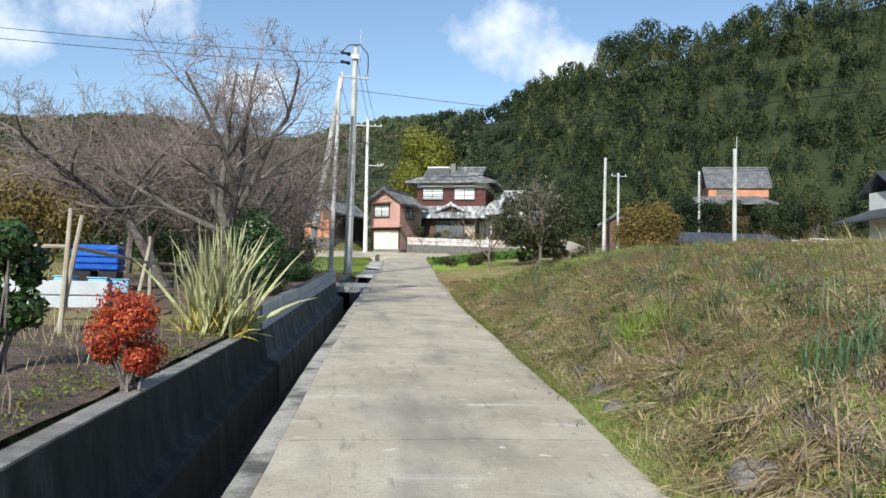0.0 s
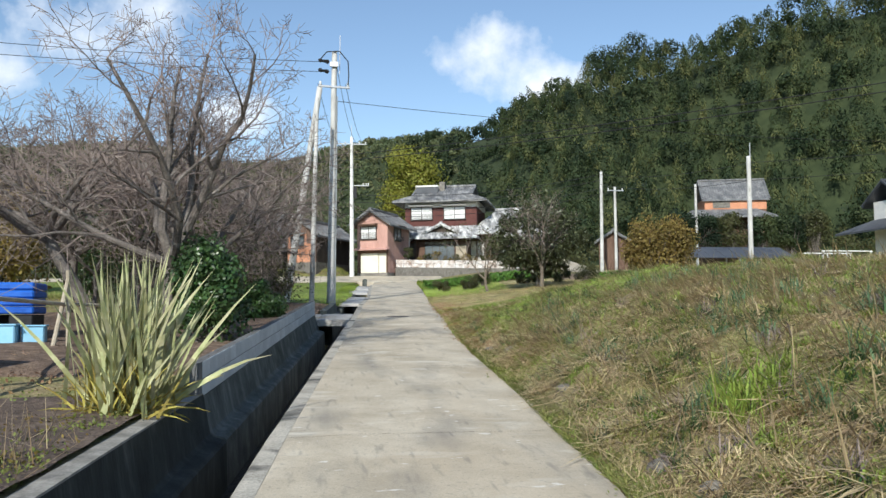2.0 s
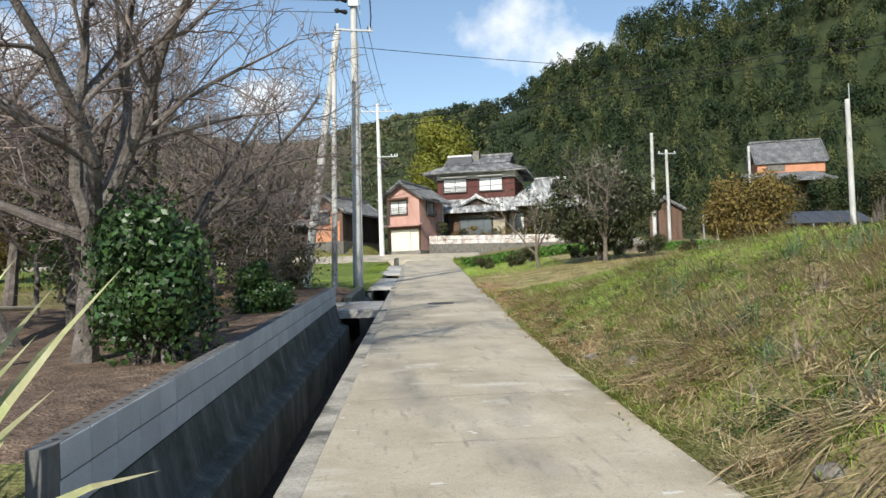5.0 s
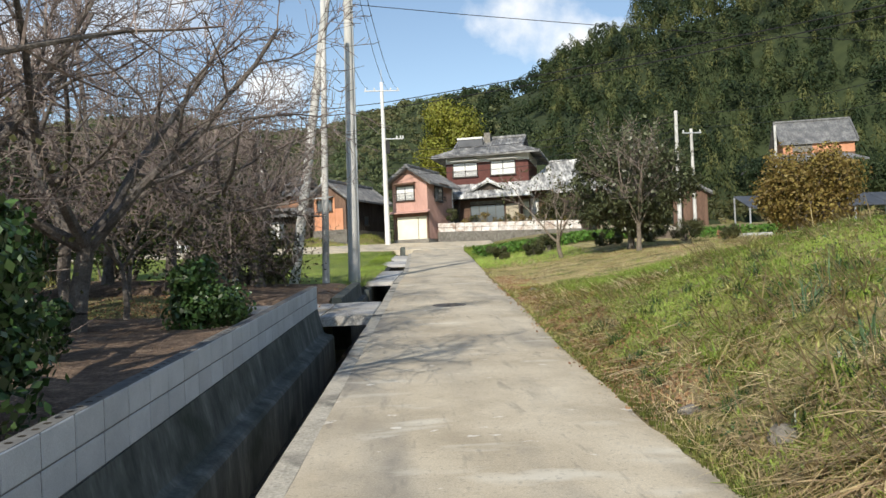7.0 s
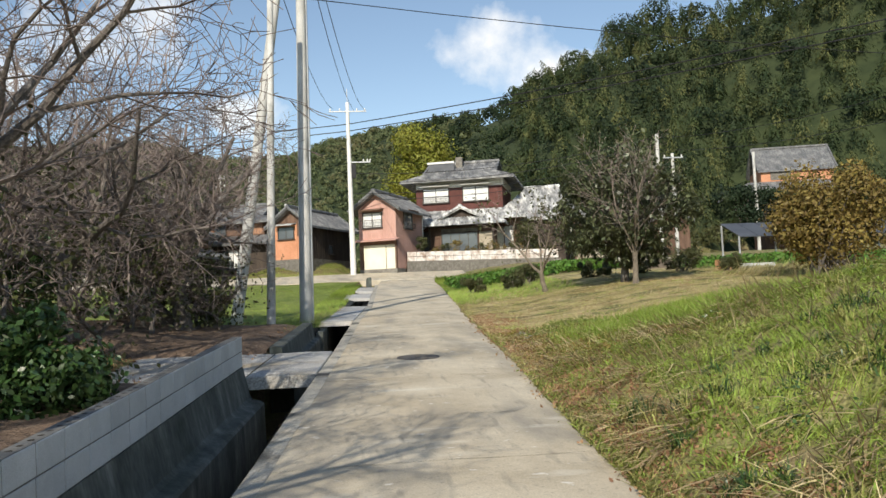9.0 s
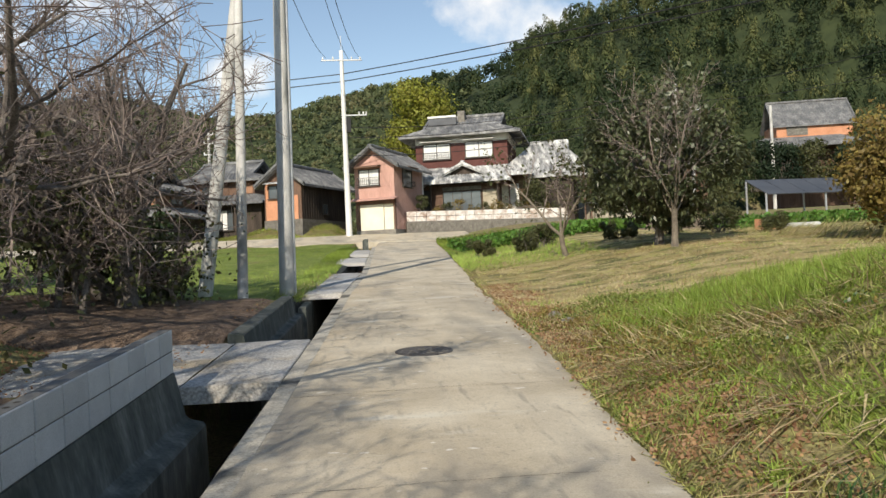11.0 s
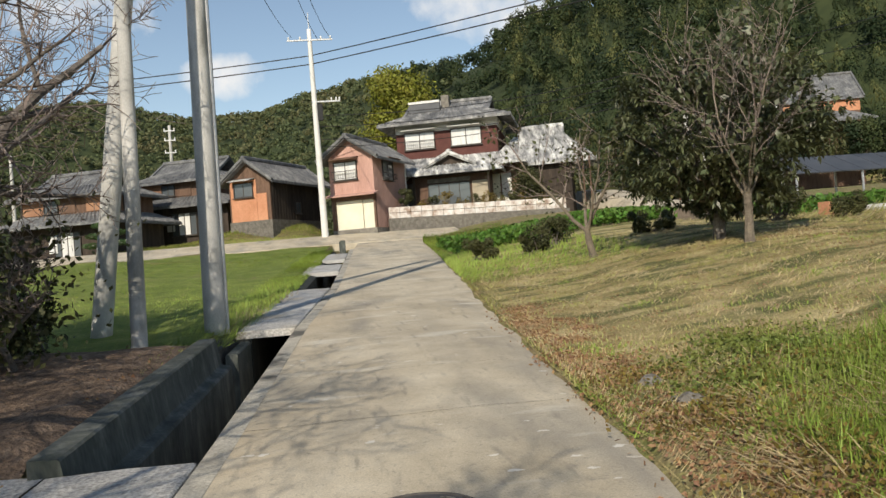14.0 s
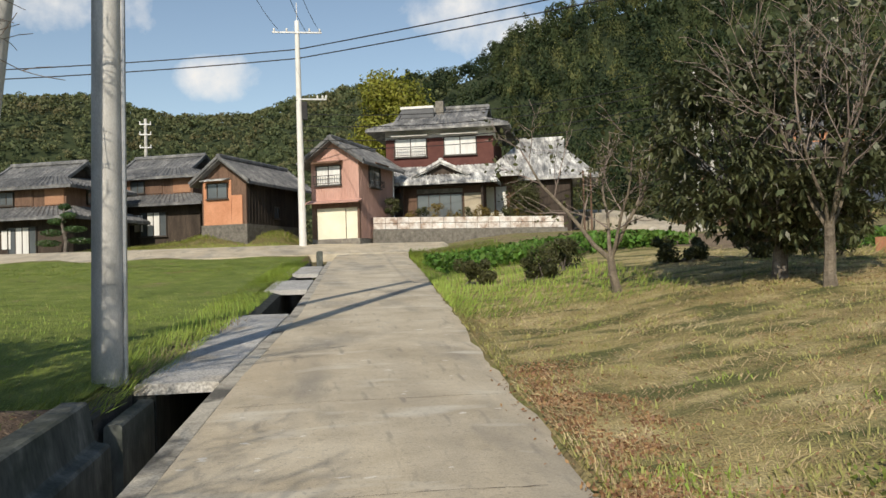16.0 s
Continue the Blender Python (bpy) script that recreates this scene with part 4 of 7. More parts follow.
def build_garage():
    g = empty("garage_house", 4.05, 69.0, 4.8, -28, label="pink sided two-storey garage with tiled gable roof and cream shutter", category="house")
    W, L = 1.32, 4.5
    box("plinth", -W, W, 0, L, -1.2, 0.06, M["stone"], g)
    # lower storey: dark posts, cream shutter in its opening, boarded side
    box("post", -W, -W + 0.22, 0, 0.25, 0.06, 1.78, M["brownwood"], g)
    box("post", W - 0.12, W, 0, 0.25, 0.06, 1.78, M["brownwood"], g)
    sh = new("shutter")
    sh.parent = g
    sh["label"] = "cream painted sliding garage doors"
    for k, (a, b) in enumerate(((-W + 0.24, 0.5), (0.52, W - 0.14))):
        bm = bmesh.new()
        add_box(bm, a, b, 0.1 + 0.05 * k, 0.14 + 0.05 * k, 0.06, 1.62, 0.004)
        part("door_panel", bm, M["cream"], sh)
    box("lintel", -W, W, 0.0, 0.3, 1.62, 1.9, M["brownwood"], g)
    bm = bmesh.new()
    bmesh.ops.create_cube(bm, size=1, matrix=Matrix.Translation((0, -0.22, 1.93)) @ Matrix.Rotation(radians(16), 4, "X") @ Matrix.Diagonal((2 * W + 0.35, 0.62, 0.05, 1)))
    part("canopy", bm, M["pink"], g, "thin canopy over the shutter")
    gable_wall("front_wall", -W, W, 0.0, 1.9, 4.15, 5.02, M["pink"], g, ribs=0.16)
    # back and sides use the darker pink with shade painted in
    gable_wall("back_wall", -W, W, L - 0.12, 0.06, 4.15, 5.02, M["pink_shaded"], g)
    side_wall("side_wall", W, 0.12, L - 0.12, 0.06, 4.15, M["pink_shaded"], g, ribs=0.16)
    side_wall("side_wall", -W, 0.12, L - 0.12, 0.06, 4.15, M["pink_shaded"], g, t=-0.12)
    gable_roof(g, -W, W, 0, L, 4.15, 5.05, "y", "tile", over=0.5)
    window(g, FRONT(-0.32, -0.03, 2.8), 1.3, 0.92, 2, "curtain", rail=0.42, hood="brownwood")
    window(g, RIGHT_FACE(W + 0.03, 1.9, 2.75), 1.35, 1.0, 2, "glass", rail=0.3, hood="brownwood")
    # drainpipe on the far corner
    raw("drainpipe", tube_arrays([(W + 0.06, L - 0.1, 0.1)], [(W + 0.06, L - 0.1, 4.0)], [0.04], [0.04], 8), [(4 * i, 4 * i + 1, 4 * i + 2, 4 * i + 3) for i in range(8)], M["pole_white"], g)
    return g


build_garage()


def hip_skirt(parent, x0, x1, y0, y1, z, out, drop, mat, name="skirt_roof", sides="fblr"):
    """A pent roof that runs round the walls: sloping sheets with pantile rolls."""
    bm = bmesh.new()
    I = [(x0, y0), (x1, y0), (x1, y1), (x0, y1)]
    O = [(x0 - out, y0 - out), (x1 + out, y0 - out), (x1 + out, y1 + out), (x0 - out, y1 + out)]
    for k, s in enumerate("frbl"):
        if s not in sides:
            continue
        a, b, c, d = I[k], I[(k + 1) % 4], O[(k + 1) % 4], O[k]
        top = [Vector((*a, z)), Vector((*b, z))]
        low = [Vector((*d, z - drop)), Vector((*c, z - drop))]
        vs = [bm.verts.new(v) for v in (low[0], low[1], top[1], top[0])]
        bm.faces.new(vs)
        vs2 = [bm.verts.new(v - Vector((0, 0, 0.14))) for v in (low[0], low[1], top[1], top[0])]
        bm.faces.new(vs2[::-1])
        bm.faces.new((vs[0], vs2[0], vs2[1], vs[1]))
        n = max(3, int((low[1] - low[0]).length / 0.3))
        rows = max(3, int(math.hypot(out, drop) / 0.28))
        for i in range(n):
            for j in range(rows):
                def at(u, t):
                    return (low[0].lerp(low[1], u)).lerp(top[0].lerp(top[1], u), t)
                u0, u1, um = (i + 0.22) / n, (i + 0.78) / n, (i + 0.5) / n
                t0, t1 = j / rows, (j + 1) / rows
                q = [at(u0, t0), at(um, t0) + Vector((0, 0, 0.075)), at(u1, t0), at(u1, t1), at(um, t1) + Vector((0, 0, 0.045)), at(u0, t1)]
                q = [v + Vector((0, 0, 0.01)) for v in q]
                vv = [bm.verts.new(v) for v in q]
                bm.faces.new((vv[0], vv[1], vv[4], vv[5]))
                bm.faces.new((vv[1], vv[2], vv[3], vv[4]))
                bm.faces.new((vv[2], vv[1], vv[0]))
    bmesh.ops.recalc_face_normals(bm, faces=bm.faces)
    return part(name, bm, M[mat], parent)


def build_main_house():
    h = empty("farmhouse", 11.3, 77.8, 6.15, -18, label="two-storey farmhouse, red-brown walls and weathered grey tiled roofs", category="house")
    X, Y = 3.2, 3.0
    # ground floor with plaster bays, dark openings and posts
    box("ground_floor_wall", -4.4, 4.6, -3.4, 3.6, -1.2, 2.45, M["brownwood"], h)
    for a, b, m in ((-4.5, -3.6, "white"), (-1.0, 1.6, "darkwood"), (2.1, 3.2, "cream"), (3.3, 3.9, "white")):
        box("wall_bay", a, b, -3.47, -3.38, -0.3, 1.7, M[m], h)
    window(h, FRONT(-1.9, -3.45, 0.1), 3.4, 1.45, 4, ("glass", "glass", "curtain", "glass"), label="dark sliding doors with a few lit panes")
    hip_skirt(h, -X, X, -Y, Y, 3.1, 1.75, 0.8, "tile_pale")
    # upper storey
    box("upper_wall", -X, X, -Y, Y, 2.4, 5.35, M["redbrown"], h)
    box("frieze", -X - 0.02, X + 0.02, -Y - 0.02, Y + 0.02, 4.78, 5.4, M["white"], h, "pale plaster band under the eaves")
    for x in (-1.7, 1.25):
        w = window(h, FRONT(x, -Y - 0.04, 3.75), 1.85, 1.02, 2, "curtain", rail=0.4 if x < 0 else 0.0, hood="white")
    # upper roof: eaves skirt and steep gable above it
    hip_skirt(h, -X + 0.9, X - 0.9, -Y + 0.95, Y - 0.95, 6.1, 1.9, 0.8, "tile_old")
    gable_roof(h, -X + 0.8, X - 0.8, -Y + 0.95, Y - 0.95, 6.05, 7.0, "x", "tile_old", over=0.3)
    for s in (-1, 1):
        gw = gable_wall("gable_wall", -Y + 0.95, Y - 0.95, 0, 5.9, 6.0, 6.9, M["white"], h)
        gw.matrix_basis = pose(s * (X - 1.0), 0, 0, 0, 0, 90)
    box("skylight", -2.5, -0.5, -1.6, -1.3, 6.3, 6.85, M["solar"], h, "dark water heater panel on the roof")
    box("heater_edge", -2.55, -0.5, -1.65, -1.28, 6.85, 7.0, M["white"], h, "pale heater edge")
    box("chimney", -0.5, 0.0, -0.9, -0.4, 6.5, 7.4, M["stone"], h)
    # entrance porch with its own small gable
    porch = new("porch")
    porch.parent = h
    porch.matrix_basis = pose(0.45, -4.9, -0.62)
    gable_roof(porch, -1.35, 1.35, -0.35, 1.6, 3.0, 3.66, "y", "tile_pale", over=0.28)
    gable_wall("porch_gable", -1.3, 1.3, -0.25, 2.7, 3.0, 3.6, M["darkwood"], porch)
    hip_skirt(porch, -2.3, 2.3, -0.2, 1.6, 3.0, 0.85, 0.5, "tile_pale", name="porch_roof", sides="fblr")
    box("beam", -2.4, 2.4, -0.62, -0.5, 2.28, 2.48, M["darkwood"], porch)
    box("porch_wall", -2.3, 2.3, 0.0, 1.5, -0.6, 2.5, M["brownwood"], porch)
    box("wall_bay", 1.2, 2.2, -0.05, 0.02, -0.3, 1.9, M["mud_pale"], porch, "pale clay plaster bay")
    box("lintel_board", -1.5, 1.1, -0.06, 0.02, 1.95, 2.2, M["stone"], porch, "grey weathered board over the doors")
    window(porch, FRONT(-0.2, -0.05, 0.1), 2.5, 1.75, 4, "glass", label="dark sliding entrance doors")
    for x in (-2.3, 2.2):
        box("post", x, x + 0.12, -0.6, -0.5, -0.6, 2.4, M["darkwood"], porch)
    # outside stair handrail / pale awning at the corner
    raw("awning", [(-5.1, -5.0, 2.35), (-3.7, -5.3, 1.2), (-3.4, -5.0, 1.3), (-4.8, -4.7, 2.45), (-5.1, -5.0, 2.27), (-3.7, -5.3, 1.12), (-3.4, -5.0, 1.22), (-4.8, -4.7, 2.37)],
        [(0, 1, 2, 3), (7, 6, 5, 4), (0, 4, 5, 1), (1, 5, 6, 2), (2, 6, 7, 3), (3, 7, 4, 0)], M["white"], h, "white striped awning hanging askew")
    return h


build_main_house()


def build_wing():
    h = empty("farmhouse_wing", 16.5, 75.3, 5.6, -20, label="single-storey wing with a lichen-streaked tiled roof", category="house")
    X, Y = 1.9, 2.2
    box("wall", -X, X, -Y, Y, -0.5, 2.9, M["darkwood"], h)
    box("wall_bay", -X + 0.2, -0.5, -Y - 0.05, -Y + 0.02, 0.5, 2.2, M["white"], h)
    hip_skirt(h, -1.0, 0.95, -0.12, 0.12, 5.15, 2.55, 2.45, "tile_pale", name="hip_roof")
    box("ridge", -1.15, 1.1, -0.16, 0.16, 5.1, 5.36, M["tile_pale"], h, bevel=0.04)
    gw = gable_wall("gable_wall", -0.85, 0.85, 0, 4.0, 4.05, 5.0, M["white"], h)
    gw.matrix_basis = pose(1.45, 0, 0, 0, 0, 90)
    gable_roof(h, -0.9, 1.35, -0.85, 0.85, 4.28, 5.18, "x", "tile_pale", over=0.12)
    for x in (2.6, 3.0):
        box("post", x, x + 0.1, -3.0, -2.9, -0.5, 2.9, M["brownwood"], h)
    return h


build_wing()


def build_shed():
    s = empty("storehouse", -1.58, 71.1, 5.75, -28, label="orange plastered storehouse with dark board side and grey roof", category="house")
    W, L = 1.32, 6.0
    box("plinth", -W - 0.05, W + 0.05, -0.05, L, -1.6, 0.05, M["stone"], s)
    gable_wall("front_wall", -W, W, 0, 0.05, 2.5, 3.45, M["brownwood"], s)
    box("plaster_panel", -W + 0.1, 0.45, -0.03, 0.02, 0.05, 2.35, M["orange"], s, "orange mud plaster panel")
    box("plaster_panel", 0.47, W - 0.22, -0.045, 0.0, 0.05, 1.55, M["orange"], s, "newer orange panel")
    side_wall("side_wall", W, 0.12, L, 0.05, 2.5, M["darkwood"], s, ribs=0.3)
    side_wall("side_wall", -W, 0.12, L, 0.05, 2.5, M["darkwood"], s, t=-0.12)
    gable_wall("back_wall", -W, W, L - 0.12, 0.05, 2.5, 3.45, M["darkwood"], s)
    gable_roof(s, -W, W, 0, L, 2.5, 3.48, "y", "tile", over=0.45)
    window(s, FRONT(-0.35, -0.06, 1.45), 1.15, 0.72, 2, "glass", hood="tile_pale")
    window(s, RIGHT_FACE(W + 0.03, 2.9, 0.5), 0.5, 0.55, 2, "glass")
    return s


build_shed()


def village_house(x, y, z, rz, X, Y, label, wall="brownwood", low=2.05, high=3.6):
    h = empty("village_house", x, y, z, rz, label=label, category="house", group="old houses beyond the cross road")
    box("ground_floor_wall", -X - 0.6, X + 0.6, -Y - 0.3, Y, -1.0, low, M["darkwood"], h)
    box("wall_bay", -X * 0.3, -X * 0.1, -Y - 0.36, -Y - 0.28, 0.5, low - 0.6, M["curtain"], h)
    hip_skirt(h, -X, X, -Y, Y, low + 0.55, 1.15, 0.6, "tile")
    box("upper_wall", -X, X, -Y, Y, low, high, M["brownwood"], h)
    for a, b in ((-X + 0.1, -X * 0.45), (-X * 0.1, X * 0.3), (X * 0.55, X - 0.1)):
        box("plaster_panel", a, b, -Y - 0.05, -Y + 0.02, low + 0.62, high - 0.12, M["mud_brown" if a != -X * 0.1 else wall], h)
    window(h, FRONT(X * 0.15, -Y - 0.34, 0.25), 1.6, 1.3, 4, ("glass", "curtain", "curtain", "glass"), label="ground floor sliding windows")
    window(h, FRONT(-X * 0.28, -Y - 0.05, low + 0.72), X * 0.3, 0.6, 2, "glass")
    window(h, RIGHT_FACE(X + 0.03, 0, low + 0.8), 1.2, 0.7, 2, "glass")
    hip_skirt(h, -X + 0.7, X - 0.7, -Y + 0.8, Y - 0.8, high + 0.6, 1.4, 0.62, "tile")
    gable_roof(h, -X + 0.65, X - 0.65, -Y + 0.8, Y - 0.8, high + 0.55, high + 1.4, "x", "tile", over=0.25)
    for s in (-1, 1):
        gw = gable_wall("gable_wall", -Y + 0.8, Y - 0.8, 0, high + 0.4, high + 0.5, high + 1.3, M["darkwood"], h)
        gw.matrix_basis = pose(s * (X - 0.8), 0, 0, 0, 0, 90)
    return h


village_house(-5.4, 78.5, 5.3, -22, 2.7, 2.2, "old two-storey house, orange and brown walls, grey tiled roofs")
village_house(-10.9, 74.0, 4.3, -22, 2.7, 2.2, "old two-storey house with faded orange walls and broad grey roof")


def far_house():
    h = empty("hillside_house", 47.3, 93.5, 12.2, -16, label="long hillside house with orange walls and grey tiled roof", category="house")
    box("wall", -3.4, 3.4, -2.4, 2.4, 1.0, 2.4, M["orange"], h)
    box("lower_wall", -3.38, 3.38, -2.38, 2.4, -5.6, 1.0, M["brownwood"], h, "weathered brown boards")
    box("wall_bay", -2.5, -0.6, -2.46, -2.38, 1.2, 2.2, M["stone"], h, "grey boarded bay")
    hip_skirt(h, -4.6, 2.2, -2.45, 2.4, 1.05, 1.9, 1.0, "tile", sides="fl")
    gable_roof(h, -3.4, 3.4, -2.4, 2.4, 2.4, 4.7, "x", "tile", over=0.3)
    return h


far_house()


def dark_house():
    h = empty("dark_roofed_house", 51.0, 68, 6.2, 0, label="house with black roofs and white gable wall", category="house")
    box("wall", -2.5, 4, -2, 2, -1.5, 5.0, M["white"], h)
    gable_roof(h, -2.6, 4.4, -2.3, 2.3, 5.0, 6.6, "x", "solar", over=0.5)
    hip_skirt(h, -2.5, 4, -2, 2, 3.4, 2.3, 1.1, "solar", sides="fl")
    return h


dark_house()


def small_shed():
    h = empty("tool_shed", 24.4, 70.0, 5.5, -20, label="small weathered board shed with grey roof", category="shed")
    gable_wall("front_wall", -1.2, 1.2, 0, -0.6, 2.2, 2.9, M["brownwood"], h)
    side_wall("side_wall", 1.2, 0.12, 3, -0.6, 2.2, M["brownwood"], h)
    side_wall("side_wall", -1.2, 0.12, 3, -0.6, 2.2, M["brownwood"], h, t=-0.12)
    gable_roof(h, -1.2, 1.2, 0, 3, 2.2, 2.95, "y", "tile", over=0.35)
    return h


small_shed()


def sheet_roof(x0, x1, y, z, label):
    """A long low farm shelter: dark sheets on thin posts."""
    h = empty("farm_shelter", (x0 + x1) / 2, y, z, 0, label=label, category="shed")
    w = (x1 - x0) / 2
    n = int(w * 2 / 0.95)
    for k in range(n):
        a = -w + k * 2 * w / n
        bm = bmesh.new()
        bmesh.ops.create_cube(bm, size=1, matrix=Matrix.Translation((a + w / n, 0, 1.25)) @ Matrix.Rotation(radians(22), 4, "X") @ Matrix.Diagonal((2 * w / n - 0.03, 2.4, 0.04, 1)))
        part("roof_sheet", bm, M["solar"], h)
    for k in range(0, n + 1, 3):
        a = -w + k * 2 * w / n
        box("post", a - 0.04, a + 0.04, -1.0, -0.92, -1.2, 0.86, M["steel"], h)
        box("post", a - 0.04, a + 0.04, 0.92, 1.0, -1.2, 1.6, M["steel"], h)
    return h


sheet_roof(22.6, 33.0, 58, 4.55, "long low shelter with dark sloping sheets")


def pipe_frame(x, y, z):
    h = empty("pipe_frame", x, y, z, label="empty galvanised pipe frame of a small greenhouse", category="frame")
    for k in range(3):
        for s in (0, 1):
            a = k * 1.6
            box("upright", a - 0.03, a + 0.03, s * 2 - 0.03, s * 2 + 0.03, -1.0, 1.0, M["pole_white"], h)
    for s in (0, 1):
        box("rail", -0.1, 3.3, s * 2 - 0.03, s * 2 + 0.03, 1.0, 1.07, M["pole_white"], h)
    return h


pipe_frame(30.5, 50, 4.3)

# white-painted block wall on a stone footing in front of the farmhouse
front_wall = empty("garden_wall", label="whitewashed block wall on a stone footing", category="wall", kind="structure")
W0, W1 = Vector((5.95, 69.4, 0)), Vector((16.6, 70.6, 0))
ang = math.degrees(math.atan2(W1.y - W0.y, W1.x - W0.x))
length = (W1 - W0).length
footing = box("footing", 0, length, -0.12, 0.2, -1.2, 0.5, M["stone"], front_wall, bevel=0.02)
footing.matrix_basis = pose(W0.x, W0.y, 4.8, 0, 0, ang)
WB = bpy.data.meshes.new("block")
bm = bmesh.new()
add_box(bm, -0.30, 0.30, -0.07, 0.07, -0.15, 0.15, 0.02)
bm.to_mesh(WB)
bm.free()
WB.materials.append(material("whitewashed_block", [(0.36, (0.38, 0.28, 0.22)), (0.5, (0.66, 0.60, 0.55)), (0.64, (0.80, 0.78, 0.75))], scale=2.4, rough=0.9, bump=0.4, fine=0.12, random_amount=0.08))
for c in range(2):
    for k in range(int(length / 0.62)):
        o = new("block", WB)
        o.parent = front_wall
        o.matrix_basis = pose(W0.x, W0.y, 4.8, 0, 0, ang) @ pose(0.33 + k * 0.62, 0.02, 0.66 + c * 0.32)


# ---- poles and wires ----
def tube_object(name, pts, radii, mat, parent=None, sides=8, label=""):
    pts = np.array(pts, float)
    v = tube_arrays(pts[:-1], pts[1:], np.array(radii[:-1], float), np.array(radii[1:], float), sides)
    return fast(name, v, 4, mat, parent, label)


def utility_pole(x, y, z, height, r0, r1, lean=(0, 0), label="", mat="pole"):
    p = empty("utility_pole", x, y, z, label=label, category="utility pole", group="utility poles")
    n = 14
    rings = [(r0 + (r1 - r0) * k / n, -0.4 + (height + 0.4) * k / n) for k in range(n + 1)]
    s = lathe("shaft", rings, M[mat], p, sides=20)
    p.rotation_euler = (radians(lean[1]), radians(lean[0]), 0)
    return p


def crossarm(p, z, half, rz, pins=(), mat="steel"):
    arm = new("crossarm")
    arm.parent = p
    arm.matrix_basis = pose(0, 0, z, 0, 0, rz)
    box("bar", -half, half, -0.13, -0.06, -0.04, 0.04, M[mat], arm)
    for q in pins:
        lathe("insulator", [(0.03, 0.04), (0.06, 0.06), (0.035, 0.11), (0.055, 0.14), (0.03, 0.2)], M["insulator"], arm, sides=10).location = (q, -0.095, 0)
    return arm


pole_a = utility_pole(0.73, 36.4, float(ROAD(36.4)) - 0.1, 10.2, 0.155, 0.105, (0.6, 0), "tall concrete utility pole beside the ditch, mottled grey")
crossarm(pole_a, 8.75, 0.62, 6, (-0.55, 0.55))
box("top_bracket", -0.18, 0.16, -0.2, -0.1, 9.55, 9.75, M["steel"], pole_a)
box("lightning_rod", 0.2, 0.23, -0.03, 0.0, 9.3, 10.9, M["steel"], pole_a)
for k, z in enumerate((9.75, 9.35)):
    a = lathe("strain_insulator", [(0.03, 0.0), (0.09, 0.05), (0.04, 0.3), (0.1, 0.33), (0.03, 0.45)], M["black"], pole_a, sides=12)
    a.matrix_basis = pose(-0.2, -0.1, z, 0, -80, 0)
tube_object("jumper_cable", [(-0.6, -0.1, 9.8), (-0.3, -0.15, 10.15), (0.2, -0.15, 10.2), (0.55, -0.1, 9.8), (0.58, -0.1, 9.2), (0.55, -0.1, 8.85)], [0.022] * 6, M["black"], pole_a)
tube_object("cable_conduit", [(0.165, 0.02, 0.0), (0.155, 0.02, 4.0), (0.13, 0.02, 8.4)], [0.03, 0.03, 0.025], M["steel"], pole_a)
pole_thin = utility_pole(0.02, 34.9, float(ROAD(34.9)) - 0.1, 8.0, 0.10, 0.07, (1.2, 0), "slim concrete support pole beside the taller one")
strut = utility_pole(-1.05, 37.3, float(ROAD(37.3)) - 0.1, 8.9, 0.155, 0.11, (8.5, 4), "leaning concrete strut bracing the tall pole")
pole_b = utility_pole(2.42, 68.2, 4.1, 11.5, 0.19, 0.11, (-0.3, 0), "pale utility pole with crossarms at the road junction", "pole_white")
crossarm(pole_b, 10.9, 1.2, 0, (-1.1, -0.5, 0.6, 1.1))
crossarm(pole_b, 7.6, 0.0, 0)
arm = crossarm(pole_b, 7.6, 0.75, 0, (0.3, 0.55, 0.72))
arm.location = (0.6, 0, 7.6)
box("pole_rod", -0.02, 0.02, -0.02, 0.02, 11.4, 12.4, M["steel"], pole_b)
box("junction_box", 0.12, 0.4, -0.12, 0.12, 6.6, 7.5, M["black"], pole_b)
pole_c = utility_pole(19.1, 37.7, 3.1, 5.5, 0.115, 0.09, (0.3, 0), "pale utility pole standing in the terrace field", "pole")
box("pole_rod", 0.06, 0.1, -0.02, 0.02, 5.2, 6.1, M["steel"], pole_c)
pole_d = utility_pole(22.0, 66, 5.0, 7.8, 0.15, 0.11, (0.5, 0), "pale utility pole near the board shed", "pole")
pole_e = utility_pole(23.9, 68, 5.3, 6.6, 0.13, 0.10, (0, 0), "pale utility pole with a short crossarm", "pole")
crossarm(pole_e, 6.3, 0.7, 0, (-0.6, 0.6))
pole_f = utility_pole(39.4, 86, float(ground_z(39.4, 86)) - 0.1, 15.3 - float(ground_z(39.4, 86)), 0.16, 0.12, (0, 0), "pale utility pole before the hillside house", "pole")
far_poles = [utility_pole(px, py, pz, ph, 0.15, 0.1, (0, 0), "distant concrete utility pole behind the old houses", "pole") for px, py, pz, ph in ((-8.2, 86, 5.5, 8.6), (-3.6, 98, 6.0, 7.0), (-18.5, 84, 5.0, 7.2))]
for p in far_poles[:1]:
    for z in (8.2, 7.5, 6.6):
        crossarm(p, z, 0.4, 0, (-0.35, 0.35))


def wire(a, b, sag, r=0.012, name="overhead_wire", label="black overhead wire slung between poles"):
    n = 16
    pts = [Vector(a).lerp(Vector(b), k / n) - Vector((0, 0, sag * 4 * (k / n) * (1 - k / n))) for k in range(n + 1)]
    return tagged(tube_object(name, pts, [r] * (n + 1), M["black"], sides=5), label, "wire", group="overhead wires")


